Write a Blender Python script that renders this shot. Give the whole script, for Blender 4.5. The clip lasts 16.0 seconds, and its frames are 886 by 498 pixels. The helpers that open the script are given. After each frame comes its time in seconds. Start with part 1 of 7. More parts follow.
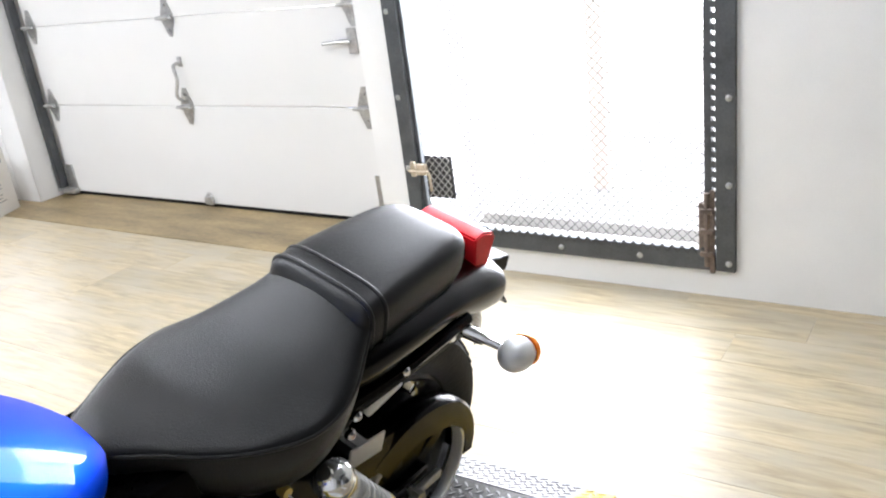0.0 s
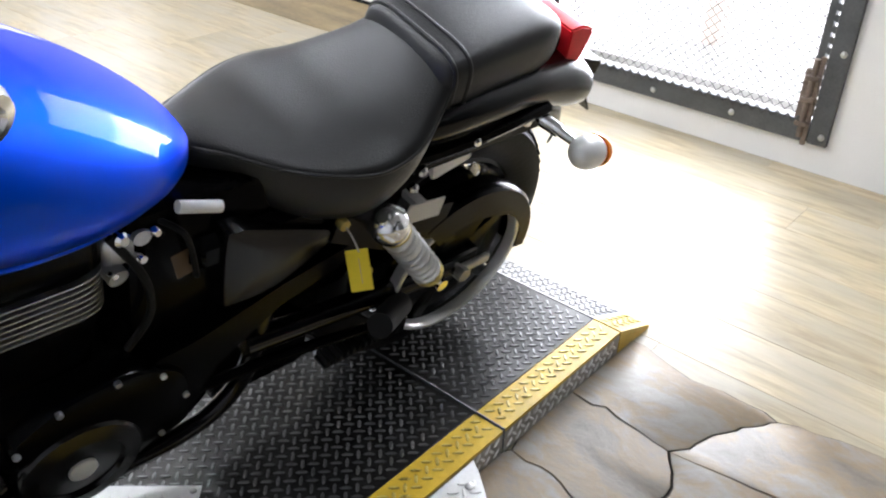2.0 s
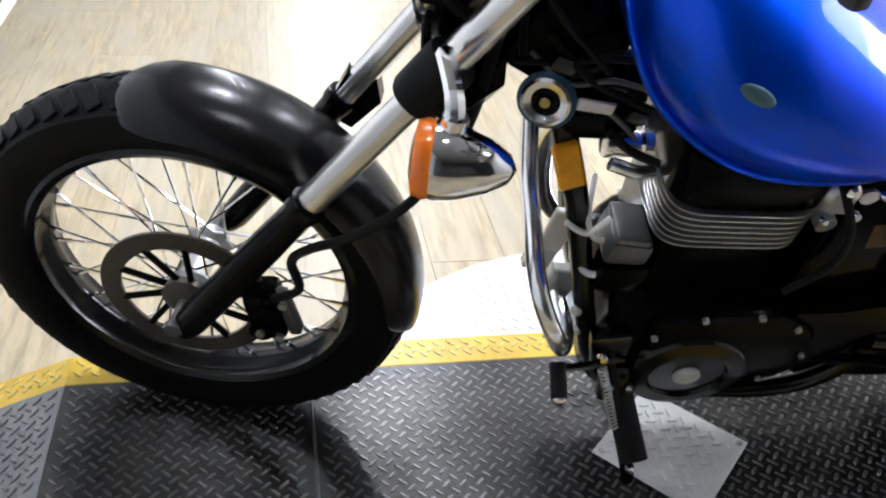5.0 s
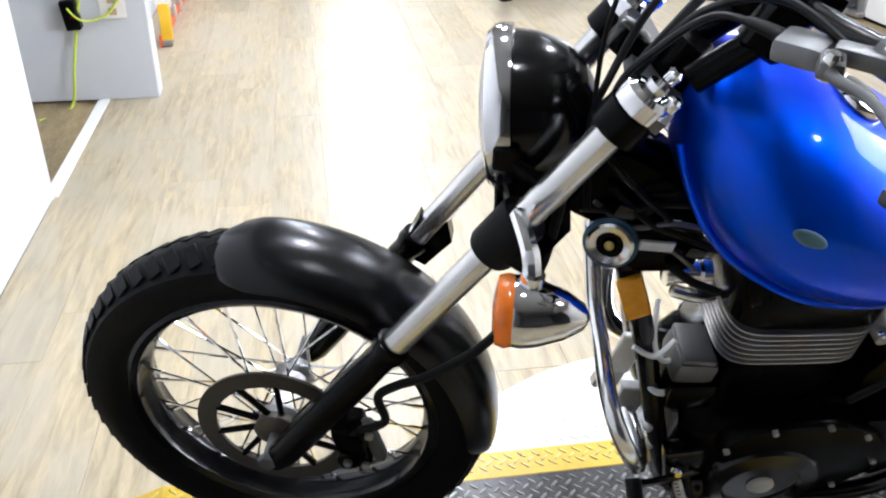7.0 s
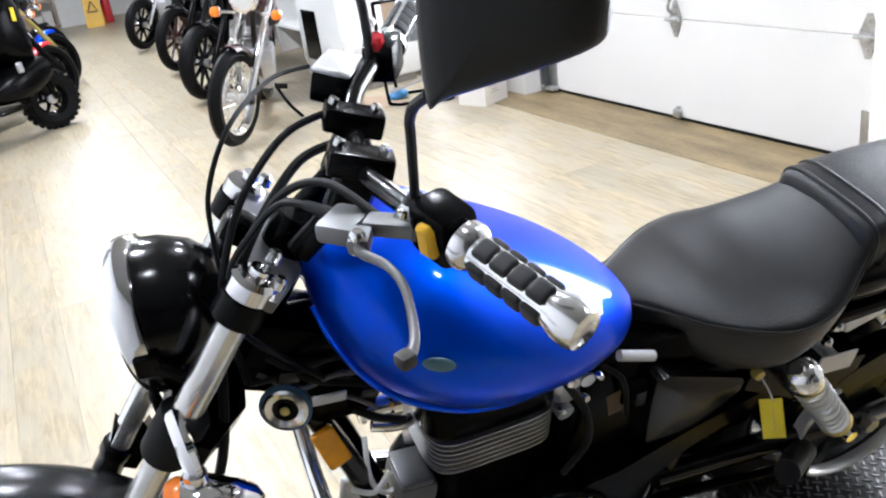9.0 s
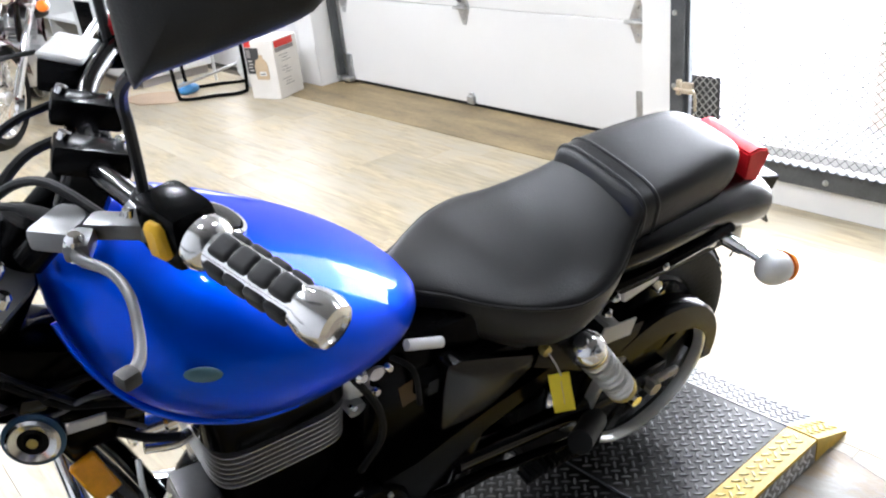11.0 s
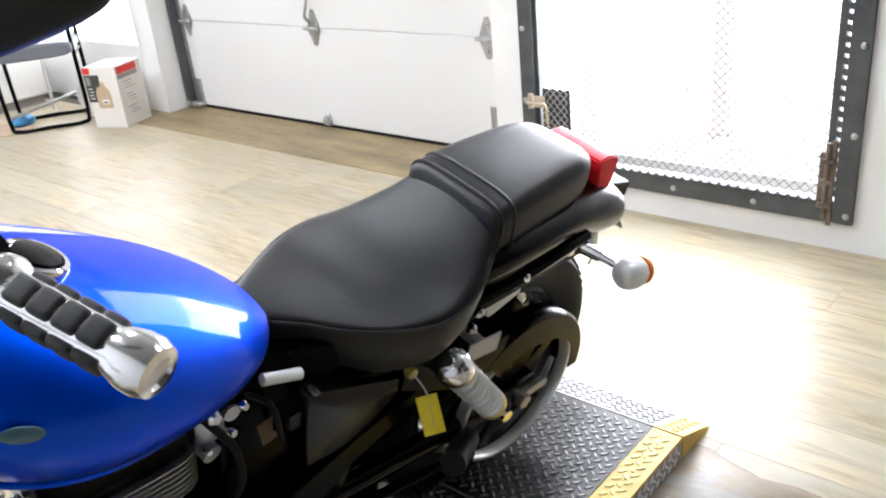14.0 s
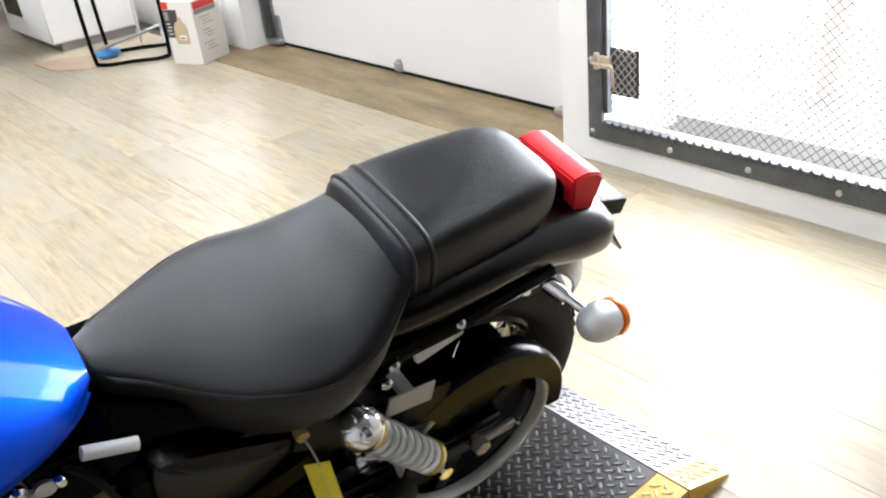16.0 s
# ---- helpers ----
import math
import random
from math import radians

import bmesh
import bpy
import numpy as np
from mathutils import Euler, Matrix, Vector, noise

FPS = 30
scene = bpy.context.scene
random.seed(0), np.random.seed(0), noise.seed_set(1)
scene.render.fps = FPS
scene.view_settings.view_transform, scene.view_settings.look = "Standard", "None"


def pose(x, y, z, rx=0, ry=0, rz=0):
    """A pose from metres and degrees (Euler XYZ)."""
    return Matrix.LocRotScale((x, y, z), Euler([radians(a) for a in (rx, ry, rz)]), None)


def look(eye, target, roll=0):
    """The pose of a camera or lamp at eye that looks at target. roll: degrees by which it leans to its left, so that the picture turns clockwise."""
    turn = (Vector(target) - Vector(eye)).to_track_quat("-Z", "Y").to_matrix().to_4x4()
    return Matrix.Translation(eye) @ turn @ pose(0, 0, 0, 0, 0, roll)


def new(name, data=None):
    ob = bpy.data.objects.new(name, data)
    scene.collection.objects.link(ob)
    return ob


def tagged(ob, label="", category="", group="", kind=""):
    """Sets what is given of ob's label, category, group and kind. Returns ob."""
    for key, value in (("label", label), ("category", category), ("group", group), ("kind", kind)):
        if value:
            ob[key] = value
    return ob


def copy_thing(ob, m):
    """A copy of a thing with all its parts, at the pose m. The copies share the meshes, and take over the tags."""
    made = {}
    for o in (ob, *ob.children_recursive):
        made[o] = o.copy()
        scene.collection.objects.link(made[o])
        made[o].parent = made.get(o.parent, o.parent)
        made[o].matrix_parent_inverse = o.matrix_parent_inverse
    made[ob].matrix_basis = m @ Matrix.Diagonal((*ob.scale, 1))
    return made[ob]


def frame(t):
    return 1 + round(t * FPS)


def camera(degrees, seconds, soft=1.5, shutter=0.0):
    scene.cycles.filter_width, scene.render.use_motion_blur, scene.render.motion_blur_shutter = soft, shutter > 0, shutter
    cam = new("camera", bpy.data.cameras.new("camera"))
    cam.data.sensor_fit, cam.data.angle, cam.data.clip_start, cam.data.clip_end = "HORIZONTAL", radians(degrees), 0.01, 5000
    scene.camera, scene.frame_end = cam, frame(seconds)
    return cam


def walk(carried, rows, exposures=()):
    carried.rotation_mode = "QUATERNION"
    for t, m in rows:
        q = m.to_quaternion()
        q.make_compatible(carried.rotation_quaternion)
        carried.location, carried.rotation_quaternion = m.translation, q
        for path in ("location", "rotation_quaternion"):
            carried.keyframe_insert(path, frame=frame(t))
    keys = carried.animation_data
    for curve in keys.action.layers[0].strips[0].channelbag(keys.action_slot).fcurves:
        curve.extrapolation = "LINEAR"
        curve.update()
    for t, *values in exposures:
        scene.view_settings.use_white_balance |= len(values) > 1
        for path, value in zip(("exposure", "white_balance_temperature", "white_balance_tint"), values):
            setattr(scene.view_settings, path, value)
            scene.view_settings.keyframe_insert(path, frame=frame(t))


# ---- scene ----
cam = camera(55.3, 16.0, 2.1)
PATH = [
    (0, (1.581, 0.549, 1.291), (0.516, 2.08, 0.568), -7.6),
    (0.5, (1.621, 0.508, 1.285), (0.489, 1.942, 0.47), -3.2),
    (1, (1.618, 0.526, 1.244), (0.53, 1.923, 0.315), 1.1),
    (1.5, (1.61, 0.522, 1.217), (0.536, 1.894, 0.236), 1.2),
    (2, (1.615, 0.489, 1.203), (0.504, 1.782, 0.156), 1.5),
    (2.5, (1.589, 0.442, 1.193), (0.368, 1.585, 0.097), 1.9),
    (3, (1.558, 0.406, 1.188), (0.244, 1.394, 0.049), 3.2),
    (3.5, (1.531, 0.355, 1.172), (0.12, 1.152, -0.001), 5.6),
    (4, (1.518, 0.29, 1.163), (0.026, 0.907, -0.017), 6.6),
    (4.5, (1.533, 0.246, 1.158), (-0.006, 0.743, -0.018), 7.0),
    (4.7, (1.534, 0.225, 1.16), (-0.027, 0.659, -0.013), 6.6),
    (6.8, (1.557, 0.128, 1.239), (-0.139, 0.374, 0.209), 2.7),
    (7, (1.559, 0.149, 1.263), (-0.16, 0.439, 0.283), 0.8),
    (7.5, (1.582, 0.206, 1.322), (-0.185, 0.601, 0.473), -3.3),
    (8, (1.602, 0.26, 1.342), (-0.163, 0.783, 0.56), -6.3),
    (8.5, (1.623, 0.297, 1.345), (-0.106, 0.945, 0.575), -7.4),
    (9, (1.634, 0.323, 1.339), (-0.045, 1.085, 0.565), -8.1),
    (9.5, (1.64, 0.339, 1.331), (0.004, 1.186, 0.554), -7.7),
    (10, (1.64, 0.354, 1.321), (0.067, 1.296, 0.523), -7.1),
    (10.2, (1.635, 0.362, 1.318), (0.091, 1.342, 0.509), -6.9),
    (12.5, (1.61, 0.423, 1.297), (0.323, 1.701, 0.453), -6.2),
    (13, (1.603, 0.426, 1.293), (0.339, 1.734, 0.461), -5.9),
    (13.5, (1.605, 0.426, 1.295), (0.365, 1.756, 0.463), -6.0),
    (14, (1.599, 0.434, 1.287), (0.374, 1.781, 0.46), -5.9),
    (14.5, (1.6, 0.43, 1.289), (0.384, 1.782, 0.456), -6.0),
    (15, (1.609, 0.44, 1.294), (0.43, 1.807, 0.433), -7.0),
    (15.5, (1.608, 0.606, 1.283), (0.337, 1.867, 0.391), -9.3),
    (15.6, (1.608, 0.654, 1.288), (0.286, 1.853, 0.386), -9.0),
    (15.8, (1.611, 0.758, 1.285), (0.241, 1.88, 0.355), -7.5),
    (16, (1.607, 0.842, 1.287), (0.222, 1.932, 0.342), -6.7),
]
walk(cam, [(t, look(eye, target, roll)) for t, eye, target, roll in PATH], [(0, 0.45, 6220, 13.5), (4.0, 0.45, 6180, 13.5), (8.0, 0.61, 6060, 13.5), (12.5, 0.50, 6160, 13.5), (16, 0.45, 6260, 13.0)])

# ---- light ----
world = bpy.data.worlds.new("sky")
scene.world = world
world.use_nodes = True
wn = world.node_tree.nodes
sky = wn.new("ShaderNodeTexSky")
sky.sky_type, sky.sun_disc, sky.sun_elevation, sky.sun_rotation = "NISHITA", False, radians(58), radians(180)
wn["Background"].inputs["Strength"].default_value = 0.12
world.node_tree.links.new(sky.outputs[0], wn["Background"].inputs["Color"])
sun_data = bpy.data.lights.new("sun", "SUN")
sun_data.energy, sun_data.angle, sun_data.color = 4.0, radians(1), (1, 0.96, 0.9)
sun = new("sun", sun_data)
sun.matrix_world = look((0.5, 0, 10), (0.4, 6, 0))


def area(name, eye, target, sx, sy, watts, color, shape="RECTANGLE"):
    d = bpy.data.lights.new(name, "AREA")
    d.shape, d.size, d.size_y, d.energy, d.color = shape, sx, sy, watts, color
    o = new(name, d)
    o.matrix_world = look(eye, target)
    return o


area("gate_daylight", (0.28, 3.42, 1.25), (0.28, 0.0, 0.75), 1.05, 2.0, 64, (0.93, 0.97, 1.0))
area("window_daylight", (-4.35, 3.34, 1.2), (-4.35, 0.0, 0.6), 1.2, 1.6, 14, (0.95, 0.98, 1.0))
LAMPS = [(1.05, 0.45, 3), (1.5, 2.4, 10.5), (-0.55, 0.5, 24), (-0.65, 1.75, 17), (-2.4, 0.9, 24), (-2.4, 2.2, 6), (-4.4, 0.8, 44), (-6.6, 0.9, 44), (-8.8, 0.9, 44), (-11.0, 0.9, 40)]
CEIL = 2.95
for lx, ly, lw in LAMPS:
    area("ceiling_bulb", (lx, ly, CEIL - 0.13), (lx, ly, 0), 0.16, 0.16, lw * 1.22, (0.93, 0.97, 1.0), "DISK")


# ---- materials ----
def nodes(name):
    m = bpy.data.materials.new(name)
    m.use_nodes = True
    nt = m.node_tree
    return m, nt, nt.nodes["Principled BSDF"]


def put(nt, kind, **ins):
    n = nt.nodes.new(kind)
    for k, v in ins.items():
        n.inputs[k.replace("_", " ")].default_value = v
    return n


def surface(name, color, rough=0.5, metal=0.0, vary=0.12, scale=6.0, bump=0.0, fine=120.0, coat=0.0, rough_vary=0.12, spec=0.5, stretch=(1, 1, 1)):
    """A surface with large mottling, fine grain and uneven gloss."""
    m, nt, p = nodes(name)
    co = nt.nodes.new("ShaderNodeTexCoord")
    mp = nt.nodes.new("ShaderNodeMapping")
    mp.inputs["Scale"].default_value = stretch
    nt.links.new(co.outputs["Object"], mp.inputs[0])
    big = put(nt, "ShaderNodeTexNoise", Scale=scale, Detail=5.0, Roughness=0.6)
    small = put(nt, "ShaderNodeTexNoise", Scale=fine, Detail=3.0)
    nt.links.new(mp.outputs[0], big.inputs["Vector"])
    nt.links.new(mp.outputs[0], small.inputs["Vector"])
    mix = nt.nodes.new("ShaderNodeMix")
    mix.data_type = "RGBA"
    c = Vector(color)
    mix.inputs["A"].default_value = (*(c * (1 - vary)), 1)
    mix.inputs["B"].default_value = (*(c * (1 + vary)), 1)
    add = nt.nodes.new("ShaderNodeMath")
    add.operation = "MULTIPLY_ADD"
    add.inputs[1].default_value = 0.4
    nt.links.new(small.outputs[0], add.inputs[0])
    ramp = nt.nodes.new("ShaderNodeMapRange")
    ramp.inputs["From Min"].default_value, ramp.inputs["From Max"].default_value = 0.45, 1.0
    nt.links.new(big.outputs[0], add.inputs[2])
    nt.links.new(add.outputs[0], ramp.inputs[0])
    nt.links.new(ramp.outputs[0], mix.inputs["Factor"])
    nt.links.new(mix.outputs["Result"], p.inputs["Base Color"])
    rr = nt.nodes.new("ShaderNodeMapRange")
    rr.inputs["To Min"].default_value, rr.inputs["To Max"].default_value = max(0.02, rough - rough_vary * rough), min(1, rough + rough_vary * rough)
    nt.links.new(big.outputs[0], rr.inputs[0])
    nt.links.new(rr.outputs[0], p.inputs["Roughness"])
    p.inputs["Metallic"].default_value, p.inputs["Coat Weight"].default_value, p.inputs["Coat Roughness"].default_value = metal, coat, 0.03
    p.inputs["Specular IOR Level"].default_value = spec
    if bump:
        b = put(nt, "ShaderNodeBump", Strength=bump, Distance=0.004)
        nt.links.new(small.outputs[0], b.inputs["Height"])
        nt.links.new(b.outputs[0], p.inputs["Normal"])
    return m


def glow(name, color, strength):
    m, nt, p = nodes(name)
    p.inputs["Base Color"].default_value = (*color, 1)
    p.inputs["Emission Color"].default_value = (*color, 1)
    p.inputs["Emission Strength"].default_value = strength
    return m


def glass(name, color, rough=0.05):
    m, nt, p = nodes(name)
    p.inputs["Base Color"].default_value = (*color, 1)
    p.inputs["Transmission Weight"].default_value, p.inputs["Roughness"].default_value, p.inputs["IOR"].default_value = 0.85, rough, 1.45
    return m


def plank_material():
    m, nt, p = nodes("oak_vinyl")
    ob, ge, co = nt.nodes.new("ShaderNodeObjectInfo"), nt.nodes.new("ShaderNodeNewGeometry"), nt.nodes.new("ShaderNodeTexCoord")
    s = nt.nodes.new("ShaderNodeVectorMath")
    s.operation = "SCALE"
    s.inputs["Scale"].default_value = 37.0
    comb = nt.nodes.new("ShaderNodeCombineXYZ")
    for k in range(3):
        nt.links.new(ob.outputs["Random"], comb.inputs[k])
    nt.links.new(comb.outputs[0], s.inputs[0])
    add = nt.nodes.new("ShaderNodeVectorMath")
    nt.links.new(co.outputs["Object"], add.inputs[0])
    nt.links.new(s.outputs[0], add.inputs[1])
    mp = nt.nodes.new("ShaderNodeMapping")
    mp.inputs["Scale"].default_value = (0.7, 6.0, 1.0)
    nt.links.new(add.outputs[0], mp.inputs[0])
    mp2 = nt.nodes.new("ShaderNodeMapping")
    mp2.inputs["Scale"].default_value = (1.0, 2.2, 1.0)
    nt.links.new(add.outputs[0], mp2.inputs[0])
    grain = put(nt, "ShaderNodeTexNoise", Scale=7.0, Detail=8.0, Roughness=0.65, Distortion=0.6)
    nt.links.new(mp.outputs[0], grain.inputs["Vector"])
    blot = put(nt, "ShaderNodeTexNoise", Scale=4.0, Detail=3.0, Roughness=0.5)
    nt.links.new(mp2.outputs[0], blot.inputs["Vector"])
    cr = nt.nodes.new("ShaderNodeValToRGB")
    cr.color_ramp.elements[0].position, cr.color_ramp.elements[0].color = 0.30, (0.275, 0.225, 0.15, 1)
    cr.color_ramp.elements[1].position, cr.color_ramp.elements[1].color = 0.58, (0.475, 0.392, 0.248, 1)
    e = cr.color_ramp.elements.new(0.8)
    e.color = (0.57, 0.50, 0.36, 1)
    nt.links.new(grain.outputs[0], cr.inputs[0])
    mix = nt.nodes.new("ShaderNodeMix")
    mix.data_type, mix.blend_type = "RGBA", "MIX"
    mix.inputs["B"].default_value = (0.425, 0.382, 0.295, 1)
    fr = nt.nodes.new("ShaderNodeMapRange")
    fr.inputs["From Min"].default_value, fr.inputs["From Max"].default_value, fr.inputs["To Max"].default_value = 0.4, 0.65, 0.75
    nt.links.new(blot.outputs[0], fr.inputs[0])
    nt.links.new(fr.outputs[0], mix.inputs["Factor"])
    nt.links.new(cr.outputs[0], mix.inputs["A"])
    hsv = nt.nodes.new("ShaderNodeHueSaturation")
    val = nt.nodes.new("ShaderNodeMapRange")
    val.inputs["To Min"].default_value, val.inputs["To Max"].default_value = 0.90, 1.08
    nt.links.new(ob.outputs["Random"], val.inputs[0])
    nt.links.new(val.outputs[0], hsv.inputs["Value"])
    nt.links.new(mix.outputs["Result"], hsv.inputs["Color"])
    nt.links.new(hsv.outputs[0], p.inputs["Base Color"])
    ro = nt.nodes.new("ShaderNodeMapRange")
    ro.inputs["To Min"].default_value, ro.inputs["To Max"].default_value = 0.29, 0.48
    nt.links.new(grain.outputs[0], ro.inputs[0])
    nt.links.new(ro.outputs[0], p.inputs["Roughness"])
    p.inputs["Specular IOR Level"].default_value = 0.5
    b = put(nt, "ShaderNodeBump", Strength=0.12, Distance=0.002)
    nt.links.new(grain.outputs[0], b.inputs["Height"])
    nt.links.new(b.outputs[0], p.inputs["Normal"])
    return m


def slate_material():
    m, nt, p = nodes("slate_slab")
    ob, co = nt.nodes.new("ShaderNodeObjectInfo"), nt.nodes.new("ShaderNodeTexCoord")
    mp = nt.nodes.new("ShaderNodeMapping")
    mp.inputs["Scale"].default_value = (1.0, 1.7, 1.0)
    mp.inputs["Rotation"].default_value = (0, 0, radians(35))
    nt.links.new(co.outputs["Object"], mp.inputs[0])
    big = put(nt, "ShaderNodeTexNoise", Scale=5.0, Detail=7.0, Roughness=0.68, Distortion=0.35)
    fine = put(nt, "ShaderNodeTexNoise", Scale=30.0, Detail=5.0, Roughness=0.6)
    for n in (big, fine):
        nt.links.new(mp.outputs[0], n.inputs["Vector"])
    sh = nt.nodes.new("ShaderNodeMath")
    sh.operation = "MULTIPLY_ADD"
    sh.inputs[1].default_value = 0.22
    nt.links.new(ob.outputs["Random"], sh.inputs[0])
    nt.links.new(big.outputs[0], sh.inputs[2])
    cr = nt.nodes.new("ShaderNodeValToRGB")
    el = cr.color_ramp.elements
    el[0].position, el[0].color = 0.36, (0.165, 0.140, 0.112, 1)
    el[1].position, el[1].color = 0.84, (0.36, 0.335, 0.30, 1)
    for q, c in ((0.50, (0.245, 0.212, 0.175, 1)), (0.60, (0.30, 0.225, 0.145, 1)), (0.70, (0.30, 0.272, 0.238, 1))):
        el.new(q).color = c
    nt.links.new(sh.outputs[0], cr.inputs[0])
    nt.links.new(cr.outputs[0], p.inputs["Base Color"])
    ro = nt.nodes.new("ShaderNodeMapRange")
    ro.inputs["To Min"].default_value, ro.inputs["To Max"].default_value = 0.30, 0.58
    nt.links.new(fine.outputs[0], ro.inputs[0])
    nt.links.new(ro.outputs[0], p.inputs["Roughness"])
    p.inputs["Specular IOR Level"].default_value = 0.4
    b = put(nt, "ShaderNodeBump", Strength=0.45, Distance=0.006)
    nt.links.new(big.outputs[0], b.inputs["Height"])
    nt.links.new(b.outputs[0], p.inputs["Normal"])
    return m


OAK = plank_material()
JOINT = surface("dark_grout", (0.075, 0.064, 0.05), 0.8, vary=0.3)
WALL = surface("white_wall_paint", (0.80, 0.793, 0.775), 0.55, vary=0.05, scale=2.5, bump=0.06, fine=220)
WALL_GREY = surface("pale_grey_paint", (0.55, 0.57, 0.595), 0.55, vary=0.05, scale=2.5, bump=0.05, fine=220)
DOOR_WHITE = surface("door_enamel", (0.77, 0.762, 0.742), 0.35, vary=0.03, scale=1.5, bump=0.05, fine=400)
# unseen ceiling, toned dark to cut bounce light and lacquer reflections
CEILING = surface("darkened_ceiling_paint", (0.26, 0.257, 0.253), 0.8, vary=0.04)
CONCRETE = surface("stained_threshold_wood", (0.29, 0.215, 0.11), 0.5, vary=0.55, scale=4.0, bump=0.25, fine=60, stretch=(0.5, 2.0, 1))
UNDER = surface("dark_underlay", (0.10, 0.08, 0.06), 0.8)
STEEL_DARK = surface("weathered_dark_steel", (0.085, 0.09, 0.095), 0.5, 0.4, vary=0.35, scale=9, bump=0.2)
MESH_DARK = surface("dark_mesh_steel", (0.06, 0.06, 0.062), 0.5, 0.3, vary=0.3)
RUST = surface("rusty_strap", (0.16, 0.12, 0.095), 0.7, 0.2, vary=0.4, scale=14, bump=0.3)
GALV = surface("galvanised_steel", (0.50, 0.50, 0.49), 0.38, 0.85, vary=0.25, scale=30)
BRASSY = surface("worn_latch_metal", (0.55, 0.47, 0.36), 0.4, 0.7, vary=0.25, scale=20)
RUBBER = surface("black_rubber", (0.005, 0.005, 0.0053), 0.6, vary=0.25, scale=12, bump=0.12, spec=0.18)
GRIP_RUBBER = surface("worn_grip_rubber", (0.022, 0.022, 0.022), 0.6, vary=0.3, scale=30, bump=0.15)
TYRE = surface("tyre_rubber", (0.005, 0.005, 0.0053), 0.5, vary=0.25, scale=14, bump=0.15, spec=0.09)
PLATE_BLACK = surface("worn_black_plate", (0.050, 0.048, 0.046), 0.30, 0.8, vary=0.55, scale=7, bump=0.12, fine=90)
PLATE_TREAD = surface("polished_tread_lug", (0.19, 0.19, 0.19), 0.29, 0.9, vary=0.4, scale=9)
PLATE_YELLOW = surface("safety_yellow_paint", (0.62, 0.41, 0.03), 0.36, 0.0, vary=0.2, scale=10, bump=0.1, fine=90)
PLATE_GREY = surface("scuffed_grey_plate", (0.20, 0.20, 0.205), 0.36, 0.85, vary=0.25, scale=8, bump=0.08)
PLATE_ALU = surface("aluminium_plate", (0.74, 0.74, 0.73), 0.46, 0.65, vary=0.14, scale=8, bump=0.08)
PLATE_SIDE = surface("scuffed_silver_side", (0.34, 0.325, 0.30), 0.40, 0.65, vary=0.3, scale=9, bump=0.1)
ALU_LUG = surface("aluminium_lug", (0.78, 0.78, 0.77), 0.34, 0.75, vary=0.1)
SLATE = slate_material()
BLUE = surface("metallic_blue_lacquer", (0.0002, 0.080, 0.80), 0.42, 0.80, vary=0.10, scale=3, fine=900, coat=0.6)
blue_in = BLUE.node_tree.nodes["Principled BSDF"].inputs
blue_in["Coat IOR"].default_value, blue_in["Coat Roughness"].default_value, blue_in["Specular Tint"].default_value = 1.36, 0.012, (0.05, 0.2, 0.9, 1)
VINYL = surface("black_seat_vinyl", (0.010, 0.010, 0.0103), 0.36, vary=0.18, scale=10, bump=0.22, fine=420, spec=0.4)
BLACK_GLOSS = surface("gloss_black_paint", (0.003, 0.003, 0.0034), 0.16, vary=0.2, scale=5, spec=0.35)
BLACK_SATIN = surface("satin_black_paint", (0.0022, 0.0022, 0.0024), 0.21, vary=0.2, scale=8, bump=0.05, spec=0.09)
# darker black with reflections cut, putting shade into the lower bike parts
BLACK_SHADED = surface("shaded_black", (0.0016, 0.0016, 0.0017), 0.16, vary=0.3, scale=8, spec=0.04)
FENDER = surface("dark_metallic_lacquer", (0.026, 0.026, 0.0267), 0.25, 0.88, vary=0.12, scale=4, fine=900)
POLISHED = surface("polished_silver", (0.84, 0.84, 0.84), 0.17, 0.95, vary=0.06, scale=20)
# half-matt pale silver paints in the white floor mirrored by the chrome
BULLET = surface("chrome_with_floor_glare", (0.86, 0.86, 0.85), 0.42, 0.35, vary=0.05, scale=20)
MIRROR_SHELL = surface("grained_black_plastic", (0.011, 0.011, 0.0115), 0.5, vary=0.15, scale=12, bump=0.12, fine=700, spec=0.3)
SEAT_GREY = surface("grey_blue_seat_vinyl", (0.16, 0.17, 0.19), 0.4, vary=0.1, bump=0.1)
CHROME = surface("chrome", (0.80, 0.80, 0.81), 0.07, 1.0, vary=0.04, scale=8, rough_vary=0.3)
ALU = surface("cast_aluminium", (0.56, 0.56, 0.56), 0.33, 0.9, vary=0.14, scale=14, bump=0.06)
FORK = surface("brushed_fork_tube", (0.74, 0.73, 0.71), 0.22, 0.95, vary=0.06, scale=10)
SPRING = surface("silver_spring_paint", (0.72, 0.72, 0.71), 0.30, 0.55, vary=0.08)
GOLD = surface("yellowed_zinc", (0.62, 0.50, 0.16), 0.35, 0.8, vary=0.2)
RED_LENS = surface("red_lamp_plastic", (0.88, 0.02, 0.03), 0.42, vary=0.12, scale=20, spec=0.25)
ORANGE = surface("orange_lamp_plastic", (0.95, 0.21, 0.01), 0.2, vary=0.1, scale=30, coat=0.5)
AMBER = surface("amber_reflector_plastic", (1.0, 0.42, 0.006), 0.22, vary=0.15, scale=40, coat=0.5)
YELLOW_PLASTIC = surface("yellow_plastic", (0.80, 0.46, 0.02), 0.4, vary=0.08)
YELLOW_TAG = surface("yellow_paper_tag", (0.80, 0.63, 0.02), 0.6, vary=0.06)
BADGE = surface("dull_blue_green_badge", (0.10, 0.20, 0.25), 0.35, 0.5, vary=0.1)
